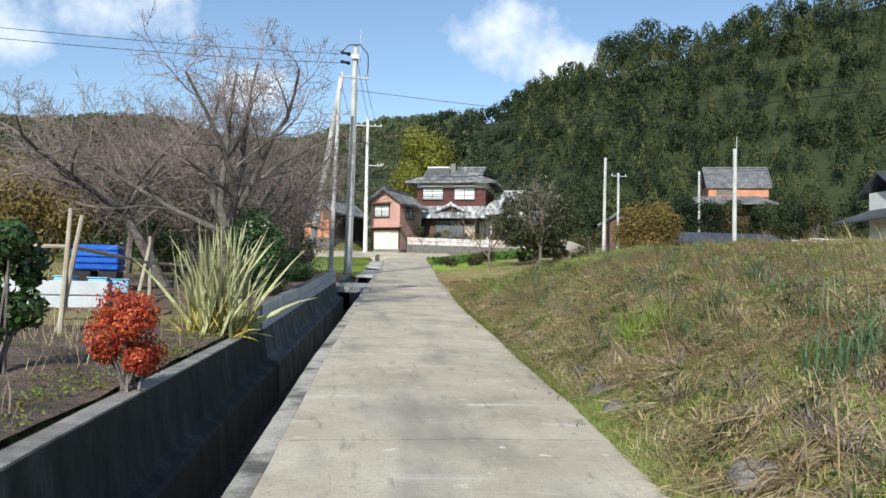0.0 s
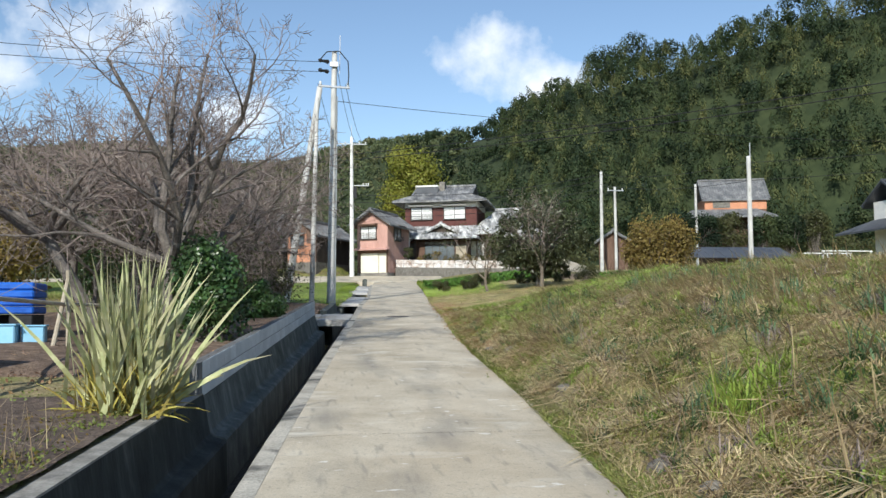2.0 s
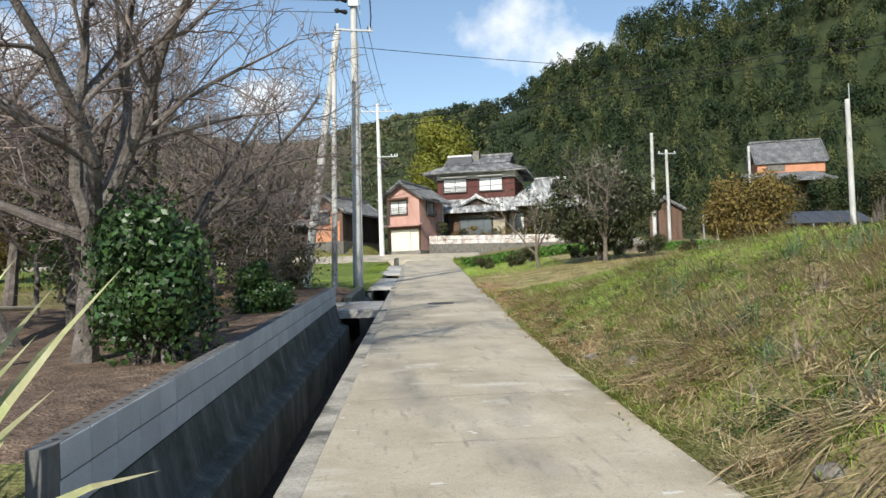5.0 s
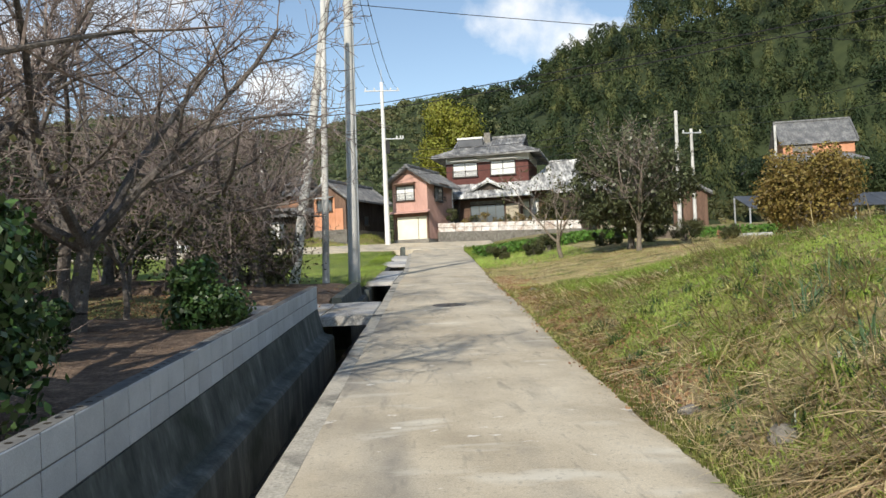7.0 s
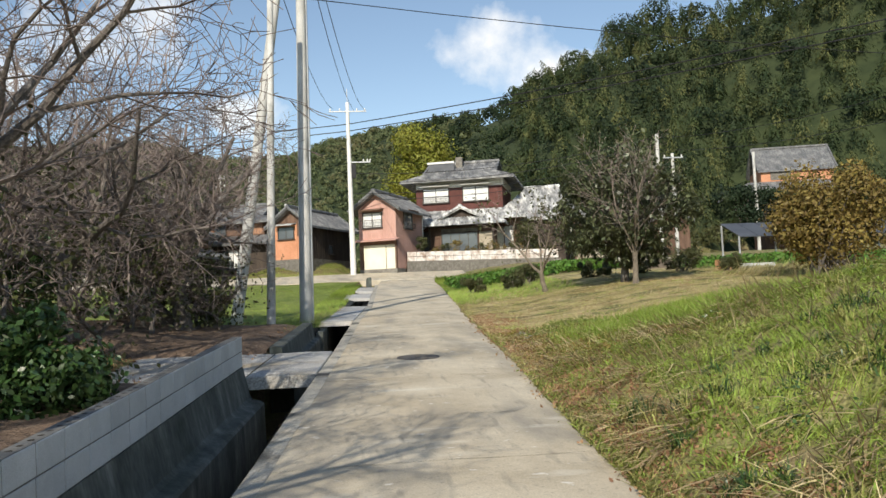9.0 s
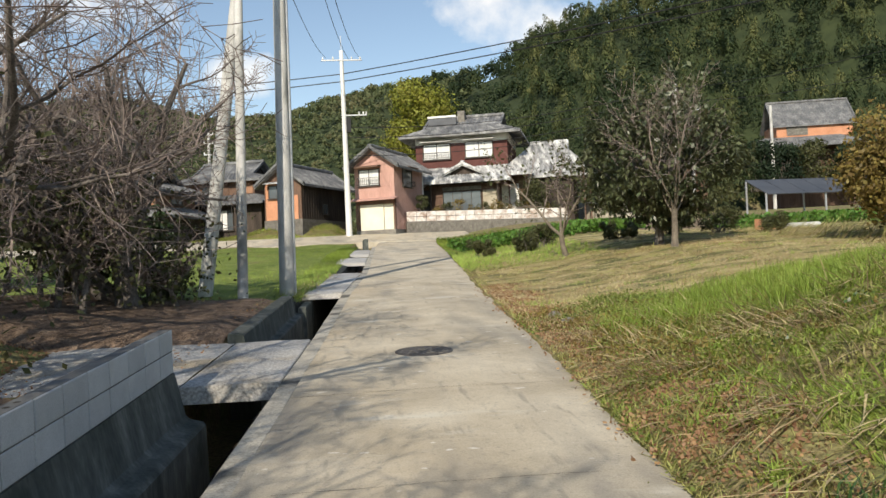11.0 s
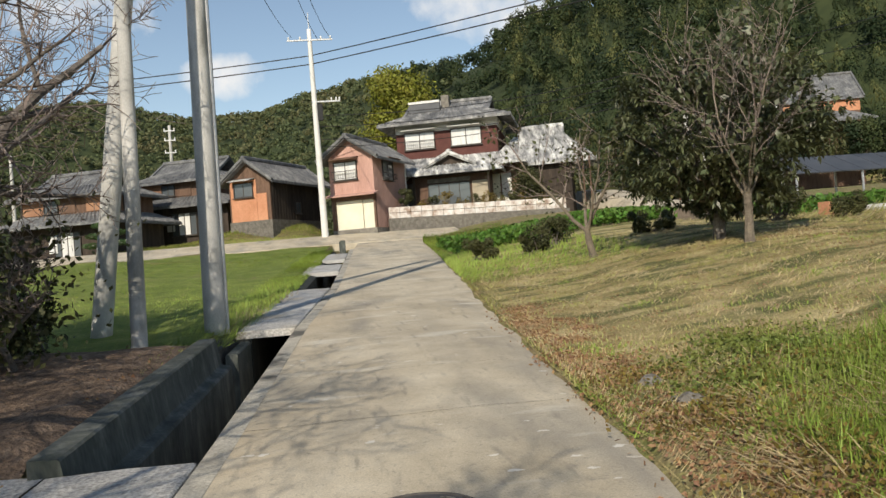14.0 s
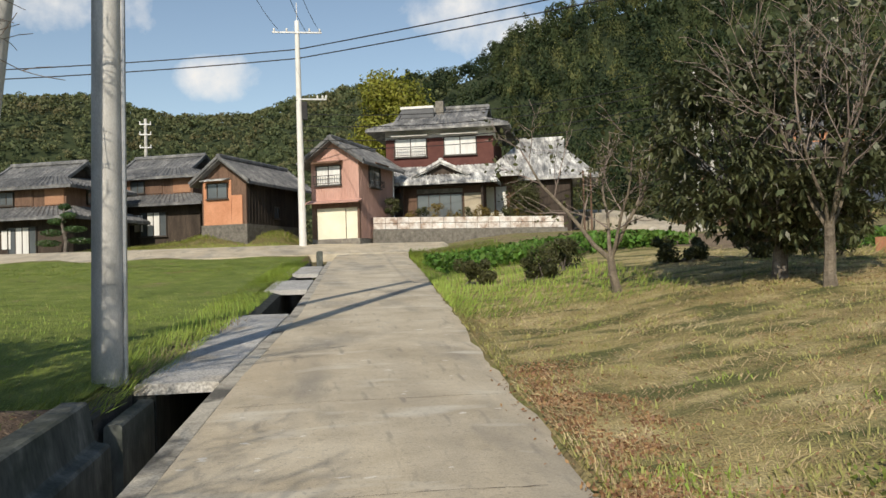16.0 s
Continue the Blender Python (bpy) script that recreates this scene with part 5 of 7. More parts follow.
PB = Vector((2.42, 68.2, 4.1))
PA = Vector((0.73, 36.4, 2.0))
for dx, z0, z1 in ((-0.55, 8.9, 11.1), (0.55, 8.9, 11.1), (0.2, 9.6, 11.0)):
    wire(PA + Vector((dx, 0, z0)), PB + Vector((dx * 1.8, 0, z1)), 0.7)
for dz, r in ((9.75, 0.012), (9.35, 0.012)):
    wire(PA + Vector((-0.3, -0.1, dz)), (-40, 22, 11.0 + dz - 9.5), 1.0, r)
wire(PA + Vector((0.1, 0, 8.2)), (60, 52, 14.0), 1.2)
for k, (z0, z1) in enumerate(((6.9, 8.6), (6.3, 8.2), (5.6, 7.6), (5.2, 7.2))):
    wire(PB + Vector((0, 0, z0)), (22.0 + 0.3 * k, 66, 5.0 + z1 - 1.0), 0.7, 0.02)
for k, (z0, z1) in enumerate(((9.0, 8.2), (8.55, 7.3))):
    wire(PB + Vector((0, 0, z0 + 1.1)), (40, 32, 13.9 - 0.5 * k), 0.5, 0.03)
    wire(PB + Vector((0, 0, z0 + 1.1)), (-45, 74, 14.2 - 0.5 * k), 0.9, 0.03)
for z in (5.2, 4.4):
    wire((19.1, 37.7, 3.1 + z), (22.0, 66, 5.0 + z + 2.4), 0.4)
    wire((19.1, 37.7, 3.1 + z), (70, 30, 9 + z), 0.8)


# ---- plants ----
def leaf_quads(c, size, rng, aspect=0.6, up=0.0, facing=None, jitter=0.55):
    """Small leaf-shaped quads at the points c, turned at random or roughly facing outwards."""
    n = len(c)
    d = rng.normal(size=(n, 3))
    d[:, 2] += up
    ref = rng.normal(size=(n, 3))
    if facing is not None:
        ref = facing + rng.normal(size=(n, 3)) * jitter
        d = np.cross(ref, d)
    d /= np.linalg.norm(d, axis=1, keepdims=True)
    s = np.cross(d, ref)
    s /= np.maximum(np.linalg.norm(s, axis=1, keepdims=True), 1e-6)
    L = (size * rng.uniform(0.6, 1.35, n))[:, None]
    w = L * aspect * 0.5
    return np.stack([c - d * L * 0.5, c + s * w, c + d * L * 0.5, c - s * w], 1).reshape(-1, 3)


def bare_tree(base, height, spread_, rng, lean=(0, 0), trunk=0.13, forks=3, levels=5, upward=0.35, bole=1.0):
    """Branch segments of a leafless tree: start, end, radii; and the tips."""
    A, B, RA, RB, tips = [], [], [], [], []

    def grow(p, d, length, r, level):
        n = 3 if level < 3 else 2
        q = p
        for k in range(n):
            d = (d + rng.normal(size=3) * (0.10 + 0.05 * level) + np.array([0, 0, 0.05 * upward])).astype(float)
            d /= np.linalg.norm(d)
            e = q + d * length / n
            r0, r1 = r * (1 - 0.35 * k / n), r * (1 - 0.35 * (k + 1) / n)
            A.append(q), B.append(e), RA.append(r0), RB.append(r1)
            q = e
            if level >= 1 and level < levels and rng.random() < 0.75:
                side = d + rng.normal(size=3) * 0.75
                side[2] += upward * 0.3
                side /= np.linalg.norm(side)
                grow(e, side, length * rng.uniform(0.45, 0.7), r1 * 0.5, level + 1)
        if level < levels:
            if level == 0:
                length = length / bole
            for k in range(forks if level == 0 else 2):
                ang_ = rng.uniform(0, 2 * math.pi) if level else 2 * math.pi * (k + rng.uniform(-0.2, 0.2)) / forks
                out = np.array([math.cos(ang_) * spread_, math.sin(ang_) * spread_, upward])
                nd = d * 0.75 + out * (0.85 if level == 0 else 0.55) + rng.normal(size=3) * 0.15
                nd /= np.linalg.norm(nd)
                grow(q, nd, length * rng.uniform(0.68, 0.92), r * 0.62 * rng.uniform(0.8, 1.1), level + 1)
        else:
            tips.append(q)

    grow(np.array(base, float), np.array([lean[0], lean[1], 1.0]) / math.sqrt(1 + lean[0] ** 2 + lean[1] ** 2), height * 0.26 * bole, trunk, 0)
    return np.array(A), np.array(B), np.array(RA), np.array(RB), np.array(tips)


def vase_tree(height, rng, lean=(0, 0), trunk=0.15, fork=1.4, limbs=5, opening=0.62, rise=0.05, levels=4, wander=0.095, angle=0.85, reach=0.78, limb=0.6):
    """Branch segments of an open-crowned leafless tree: a short trunk, limbs that spread and turn up, side branches in alternation."""
    A, B, RA, RB, tips = [], [], [], [], []
    nodes = {1: 7, 2: 6, 3: 4, 4: 2}

    def grow(p, d, length, r, level):
        n = nodes[level]
        side = rng.normal(size=3)
        for k in range(n):
            d = d + rng.normal(size=3) * wander * (1 + 0.3 * level) + np.array([0, 0, rise if level < 3 else rise * 0.5])
            d /= np.linalg.norm(d)
            e = p + d * length / n
            r0, r1 = r * (1 - 0.72 * k / n), r * (1 - 0.72 * (k + 1) / n)
            A.append(p), B.append(e), RA.append(r0), RB.append(r1)
            p = e
            if level < levels and k >= (1 if level == 1 else 0):
                for _ in range(2 if level >= 3 or (level == 2 and k % 2) else 1):
                    side = -side + rng.normal(size=3) * 0.5
                    u = np.cross(d, side)
                    u /= np.linalg.norm(u)
                    a = angle * rng.uniform(0.7, 1.3)
                    grow(e, d * math.cos(a) + u * math.sin(a), length * (0.62 - 0.38 * k / n) * rng.uniform(0.7, 1.2), r1 * 0.55, level + 1)
        tips.append(p)

    d = np.array([lean[0], lean[1], 1.0])
    d /= np.linalg.norm(d)
    p = np.zeros(3)
    for k in range(4):
        d2 = d + rng.normal(size=3) * 0.05
        d2 /= np.linalg.norm(d2)
        e = p + d2 * fork / 4
        A.append(p), B.append(e), RA.append(trunk * (1.25 if k == 0 else 1 - 0.06 * k)), RB.append(trunk * (1 - 0.06 * (k + 1)))
        p = e
    for k in range(limbs):
        t = 2 * math.pi * (k + rng.uniform(-0.25, 0.25)) / limbs
        o = opening * rng.uniform(0.55, 1.2)
        dl = np.array([math.cos(t) * math.sin(o), math.sin(t) * math.sin(o), math.cos(o)]) + d * 0.35 - np.array([0, 0, 0.35])
        dl /= np.linalg.norm(dl)
        grow(p - d * fork * rng.uniform(0, 0.22), dl, (height - fork * d[2]) / max(0.6, math.cos(o * 0.7)) * reach * rng.uniform(0.8, 1.1), trunk * limb * rng.uniform(0.8, 1.1), 1)
    return np.array(A), np.array(B), np.array(RA), np.array(RB), np.array(tips)


def tree_thing(name, label, base, height, spread_, seed, category="tree", bark="bark", leaves=None, leaf_n=0, leaf_size=0.12, leaf_r=0.35, vase=False, **kw):
    rng = np.random.default_rng(seed)
    x, y = base
    z = float(ground_z(x, y)) - 0.05
    t = empty(name, x, y, z, label=label, category=category)
    A, B, RA, RB, tips = vase_tree(height, rng, **kw) if vase else bare_tree((0, 0, 0), height, spread_, rng, **kw)
    thick = RA > 0.018
    fast("trunk", tube_arrays(A[thick], B[thick], RA[thick], RB[thick], 8), 4, M[bark], t)
    thin = ~thick
    if thin.any():
        fast("twig_crown", tube_arrays(A[thin], B[thin], np.maximum(RA[thin], 0.005), np.maximum(RB[thin], 0.0036), 3), 4, M["twig"], t)
    if leaf_n:
        src = np.concatenate([tips, B[thin]])
        c = src[rng.integers(0, len(src), leaf_n)] + rng.normal(size=(leaf_n, 3)) * leaf_r
        c[:, 2] = np.maximum(c[:, 2], 0.2)
        fast("foliage", leaf_quads(c, np.full(leaf_n, leaf_size), rng), 4, M[leaves], t)
    return t


CHERRY = "leafless cherry tree with spreading grey branches"
for bx, by, hh, ln, seed, fork, limbs, opening in (
        (-1.95, 17.7, 5.6, (0.06, 0.05), 11, 1.5, 6, 0.68), (-3.4, 19.6, 5.2, (-0.55, 0.0), 12, 2.3, 6, 0.8), (-2.4, 23.2, 5.6, (0.1, 0.0), 13, 1.3, 5, 0.7),
        (-4.0, 27.3, 5.6, (0.1, -0.1), 14, 1.5, 5, 0.7), (-1.75, 33.4, 4.2, (-0.9, -0.1), 15, 1.6, 5, 0.75), (-1.5, 32.9, 5.6, (-0.1, -0.05), 35, 1.1, 7, 0.72),
        (-4.8, 32.2, 5.4, (0.05, 0.1), 18, 1.6, 5, 0.7), (-3.2, 21.3, 5.0, (0.0, 0.05), 26, 1.6, 5, 0.7), (-5.6, 24.8, 5.4, (0.1, 0.0), 27, 1.6, 5, 0.7), (-2.9, 30.2, 5.2, (0.05, 0.05), 28, 1.4, 5, 0.75)):
    tree_thing("cherry_tree", CHERRY, (bx, by), hh, 0.95, seed, vase=True, lean=ln, trunk=0.19 if seed in (35, 15) else 0.13, fork=fork, limbs=limbs, opening=opening * 1.35)
BRUSH = "tangled leafless undergrowth with a few dull leaves"
for bx, by, hh, seed in ((-3.4, 29.0, 3.6, 16), (-2.5, 25.6, 3.6, 17), (-2.8, 20.6, 3.2, 19), (-4.6, 23.5, 4.0, 20), (-2.3, 32.0, 3.0, 24), (-2.6, 34.6, 2.6, 29), (-5.0, 30.0, 3.6, 41), (-1.6, 27.6, 2.6, 43), (-3.0, 33.4, 3.2, 46), (-0.85, 33.3, 1.4, 47), (-1.9, 31.9, 2.4, 48), (-1.2, 33.6, 2.0, 49), (-2.2, 32.6, 2.4, 51), (-1.5, 34.3, 1.8, 52)):
    tree_thing("brushwood_tree", BRUSH, (bx, by), hh, 1.2, seed, trunk=0.055, levels=5, upward=0.4, leaves="leaf_olive", leaf_n=600, leaf_size=0.09, forks=3)
tree_thing("fruit_tree", "fruit tree, several bare upright stems from a pale trunk", (9.6, 37.7), 4.6, 0.4, 21, bark="bark_pale", vase=True, trunk=0.085, fork=0.95, limbs=7, opening=0.66, rise=0.06, levels=3, reach=0.68, limb=0.33, angle=0.6, leaves="leaf_loquat", leaf_n=900, leaf_size=0.13, leaf_r=0.12)


def leafy_tree(x, y, width, height, seed, label):
    """A broad low tree: limbs under a wide lumpy crown of long leathery leaves that hang in tufts."""
    rng = np.random.default_rng(seed)
    t = empty("leafy_fruit_tree", x, y, float(ground_z(x, y)) - 0.05, label=label, category="tree")
    lumps = 100
    u = rng.normal(size=(lumps, 3))
    u /= np.linalg.norm(u, axis=1, keepdims=True)
    u[:, 2] = u[:, 2] * 0.5 + 0.5
    lc = u * rng.uniform(0.35, 1.0, lumps)[:, None] ** 0.5 * np.array([width / 2 - 0.3, width / 2 - 0.4, 1.0])
    lc[:, 2] = 0.75 + u[:, 2] * (height - 1.15) * (1 - 0.25 * rng.random(lumps))
    r = rng.uniform(0.26, 0.44, lumps)
    # whorls: a shoot's end on a lump, and long leaves that radiate and droop from it
    tufts = 3000
    k = rng.integers(0, lumps, tufts)
    v = rng.normal(size=(tufts, 3))
    v[:, 2] = v[:, 2] * 0.8 + 0.25
    v /= np.linalg.norm(v, axis=1, keepdims=True)
    tc = lc[k] + v * (r[k] * rng.uniform(0.45, 1.25, tufts))[:, None]
    w = np.repeat(np.arange(tufts), 8)
    ray = v[w] * 0.55 + rng.normal(size=(len(w), 3)) * 0.6
    ray[:, 2] -= 0.15
    ray /= np.linalg.norm(ray, axis=1, keepdims=True)
    flat = np.cross(ray, rng.normal(size=(len(w), 3)) * 0.35 + np.array([0, 0, 1.0]))
    flat /= np.linalg.norm(flat, axis=1, keepdims=True)
    L = (rng.uniform(0.09, 0.18, len(w)))[:, None]
    c = tc[w]
    c[:, 2] = np.maximum(c[:, 2], 0.55)
    quads = np.stack([c, c + ray * L * 0.55 + flat * L * 0.17, c + ray * L - np.array([0, 0, 0.03]), c + ray * L * 0.55 - flat * L * 0.17], 1).reshape(-1, 3)
    fast("foliage", quads, 4, M["leaf_loquat"], t)
    fork = np.array([0.05, 0, 0.7])
    mid = fork + (lc - fork) * 0.5 + rng.normal(size=lc.shape) * 0.1
    a = np.concatenate([[[0, 0, 0]], np.repeat(fork[None], lumps, 0), mid])
    b = np.concatenate([[fork], mid, lc])
    fast("trunk", tube_arrays(a, b, np.concatenate([[0.13], np.full(lumps, 0.032), np.full(lumps, 0.018)]), np.concatenate([[0.10], np.full(lumps, 0.018), np.full(lumps, 0.006)]), 7), 4, M["bark"], t)
    return t


leafy_tree(9.85, 39.3, 4.9, 4.2, 22, "broad fruit tree with dark leathery leaves hanging low")
tree_thing("young_tree", "slender young tree with pale forked trunk and few leaves", (7.9, 41.0), 3.8, 0.8, 23, bark="bark_pale", vase=True, lean=(-0.15, 0), trunk=0.085, fork=0.7, limbs=4, opening=0.6, rise=0.06, levels=3, reach=0.75, limb=0.5, leaves="leaf_olive", leaf_n=900, leaf_size=0.10, leaf_r=0.12)


def shrub(name, label, x, y, w, d, h, leaf, n, size, seed, category="shrub", core=None, base=0.0, z=None):
    """A bush of many leaves over an uneven lumpy volume, on a few stems."""
    rng = np.random.default_rng(seed)
    s = empty(name, x, y, float(ground_z(x, y)) if z is None else z, label=label, category=category)
    lumps = max(9, int(7 * w * d * h) if w * d * h < 4 else 34)
    lc = rng.uniform(-1, 1, (lumps, 3))
    lc /= np.maximum(1.0, np.linalg.norm(lc, axis=1, keepdims=True) * 1.15)
    lc = lc * np.array([w / 2, d / 2, h / 2]) * 0.72 + np.array([0, 0, h * 0.52 + base])
    lr = min(w, d, h) * rng.uniform(0.16, 0.34, lumps)
    k = rng.integers(0, lumps, n)
    v = rng.normal(size=(n, 3))
    v /= np.linalg.norm(v, axis=1, keepdims=True)
    c = lc[k] + v * lr[k][:, None] * rng.uniform(0.55, 1.08, n)[:, None]
    c[:, 2] = np.maximum(c[:, 2], 0.03)
    fast("foliage", leaf_quads(c, np.full(n, size), rng, facing=v), 4, M[leaf], s)
    st = np.zeros((lumps, 3))
    st[:, :2] = rng.normal(size=(lumps, 2)) * min(w, d) * 0.08
    fast("stem", tube_arrays(st, lc, np.full(lumps, 0.02 * h ** 0.5), np.full(lumps, 0.008), 5), 4, M["bark"], s)
    return s


shrub("evergreen_shrub", "dense glossy dark green camellia bush", -1.2, 17.6, 1.3, 1.5, 2.1, "leaf_dark", 14000, 0.075, 31, base=-0.25)
shrub("evergreen_shrub", "dense glossy dark green camellia bush", -1.9, 20.6, 0.9, 0.9, 0.7, "leaf_dark", 2500, 0.07, 32)
shrub("evergreen_shrub", "low rounded dark green bush behind the wall", -0.85, 23.3, 1.15, 1.4, 1.0, "leaf_dark", 5000, 0.075, 33, base=-0.1)
shrub("evergreen_shrub", "tall dark green bush with glossy leaves", -2.45, 8.2, 0.7, 0.8, 1.65, "leaf_dark", 2600, 0.075, 34)
shrub("berry_bush", "bushy nandina covered in scarlet leaves", -1.22, 7.5, 0.6, 0.58, 0.8, "leaf_red", 8000, 0.034, 35, base=0.02)
shrub("vine_thicket", "low creeper thicket with dull green leaves beside the dwarf wall", -1.25, 34.7, 1.2, 1.0, 0.8, "leaf_olive", 1500, 0.07, 49)
shrub("vine_thicket", "tangled creeper thicket with dull green leaves", -2.9, 34.7, 2.6, 2.2, 3.3, "leaf_olive", 10000, 0.09, 36)
shrub("vine_thicket", "tangled creeper thicket with dull green leaves", -5.2, 34.6, 3.2, 3.0, 3.8, "leaf_dark", 10000, 0.11, 38)
shrub("vine_thicket", "tangled creeper thicket with dull green leaves", -2.4, 33.9, 1.6, 1.2, 1.7, "leaf_olive", 4000, 0.08, 37)
shrub("vine_thicket", "dark evergreen thicket behind the bare trees", -5.6, 29.0, 2.6, 5.0, 3.2, "leaf_dark", 9000, 0.12, 39)
for k, (bx, by, bw) in enumerate(((6.5, 46.0, 1.7), (7.6, 45.2, 1.6), (8.6, 46.5, 1.5), (10.4, 44.0, 2.2), (11.9, 43.4, 2.0), (13.2, 42.8, 2.2), (14.4, 42.2, 1.6))):
    shrub("hedge_bush", "low dull green sprawling bush at the field edge", bx, by, bw, 1.3, 0.62 + 0.1 * (k % 3), "leaf_olive", 3600, 0.06, 40 + k)
shrub("autumn_bush", "wide bush with rusty orange autumn leaves", 13.8, 35.2, 3.2, 2.8, 5.9 - float(ground_z(13.8, 35.2)), "leaf_rust", 15000, 0.10, 50)
shrub("garden_tree", "dark olive garden tree before the farmhouse wing", 14.5, 71.9, 2.3, 1.8, 2.7, "leaf_olive", 6000, 0.11, 56, z=5.4)
shrub("garden_tree", "dark green clipped garden shrub by the pink siding", 7.1, 70.6, 0.9, 0.8, 1.7, "leaf_olive", 1800, 0.09, 52, z=5.6)
for k, (hx, hy, hw, hh) in enumerate(((37.0, 84, 4.0, 4.6), (41.0, 87, 4.6, 5.0), (44.2, 87.5, 4.6, 5.2), (47.6, 87.5, 4.6, 5.1), (51.2, 88, 4.6, 5.4), (54.8, 89, 4.2, 6.0))):
    shrub("hillside_bush", "dark green bush below the hillside house", hx, hy, hw, 3.0, hh, ("leaf_wood", "leaf_olive")[k % 3 == 2], 4200, 0.24, 640 + k, z=7.6)
for k in range(11):
    shrub("garden_plants", "faded garden plants behind the white wall", 7.9 + k * 0.82, 71.0 + 0.1 * k, 1.1, 0.8, 0.9 + 0.25 * (k % 3), ("leaf_rust", "leaf_olive", "leaf_rust")[k % 3], 900, 0.08, 60 + k, z=5.55)
def cloud_pine(x, y, z):
    rng_ = np.random.default_rng(70)
    t = empty("garden_pine", x, y, z, label="clipped garden pine with layered dark green pads", category="tree")
    tube_object("trunk", [(0, 0, -0.2), (0.1, 0, 0.8), (-0.08, 0, 1.6), (0.05, 0, 2.5)], [0.11, 0.09, 0.06, 0.03], M["bark"], t)
    for k, (px, pz, w) in enumerate(((-0.7, 0.75, 0.8), (0.75, 0.85, 0.85), (-0.55, 1.25, 0.7), (0.55, 1.4, 0.7), (-0.35, 1.8, 0.55), (0.3, 2.05, 0.5), (0.02, 2.5, 0.4))):
        n = 700
        v = rng_.normal(size=(n, 3))
        v /= np.linalg.norm(v, axis=1, keepdims=True)
        c = v * np.array([w * 0.75, w * 0.7, 0.17]) * rng_.uniform(0.7, 1.05, n)[:, None] + np.array([px, rng_.uniform(-0.3, 0.3), pz])
        fast("pad", leaf_quads(c, np.full(n, 0.08), rng_, facing=v), 4, M["leaf_dark"], t)
    return t


cloud_pine(-8.9, 69.3, 4.2)
shrub("broadleaf_tree", "rounded yellow-green autumn tree above the roofs", 11.6, 112, 8.5, 7.5, 14.0, "leaf_yellow", 17000, 0.36, 71, category="tree", z=11)
shrub("broadleaf_tree", "small bright yellow tree on the far slope", -5.0, 132, 3.6, 3.4, 5.2, "leaf_yellow", 2500, 0.4, 72, category="tree", z=12)
shrub("broadleaf_tree", "yellowing broadleaf tree behind the garden", -12.5, 38, 6.0, 5.0, 5.6, "leaf_rust", 6500, 0.2, 73, category="tree")
shrub("broadleaf_tree", "dull green broadleaf tree behind the garden", -9.4, 40.5, 5.5, 5.0, 5.4, "leaf_olive", 7500, 0.2, 74, category="tree")
shrub("broadleaf_tree", "dull brown-green tree behind the houses", -17, 48, 7.0, 5.0, 5.4, "leaf_rust", 6500, 0.25, 75, category="tree")


def crop_row(x, y, w, d, n, seed):
    rng = np.random.default_rng(seed)
    c = np.stack([rng.uniform(x - w / 2, x + w / 2, n), y + np.round(rng.uniform(-d / 2, d / 2, n) / 0.6) * 0.6 + rng.normal(size=n) * 0.12, np.zeros(n)], 1)
    c[:, 2] = ground_z(c[:, 0], c[:, 1]) + rng.uniform(0.05, 0.42, n)
    return tagged(fast("vegetable_rows", leaf_quads(c, np.full(n, 0.17), rng, 0.7), 4, M["leaf_crop"]), "rows of bright green leafy vegetables", "vegetables", kind="stuff")


crop_row(10.2, 52.5, 7.5, 4.5, 9000, 80)
crop_row(21, 42, 5, 3, 1500, 81)
crop_row(18.5, 46.5, 7, 2.5, 2600, 82)


def crate(x, y):
    """A slatted crate on its side."""
    h = empty("field_crate", x, y, float(ground_z(x, y)) + 0.01, 12, label="small pale orange slatted crate on the grass", category="crate")
    for k in range(4):
        box("slat", -0.26, 0.26, -0.18, -0.165, 0.015 + k * 0.085, 0.08 + k * 0.085, M["orange"], h)
        box("slat", -0.26, 0.26, 0.165, 0.18, 0.015 + k * 0.085, 0.08 + k * 0.085, M["orange"], h)
    for s in (-0.275, 0.26):
        box("end_board", s, s + 0.015, -0.18, 0.18, 0.0, 0.35, M["orange"], h)
    return h


crate(15.0, 43.4)
tagged(tube_object("drain_pipe", [(15.5, 43.6, float(ground_z(15.5, 43.6)) + 0.07), (17.1, 43.9, float(ground_z(17.1, 43.9)) + 0.08)], [0.09, 0.09], M["pole"], None), "pale concrete pipe lying on the grass", "pipe")


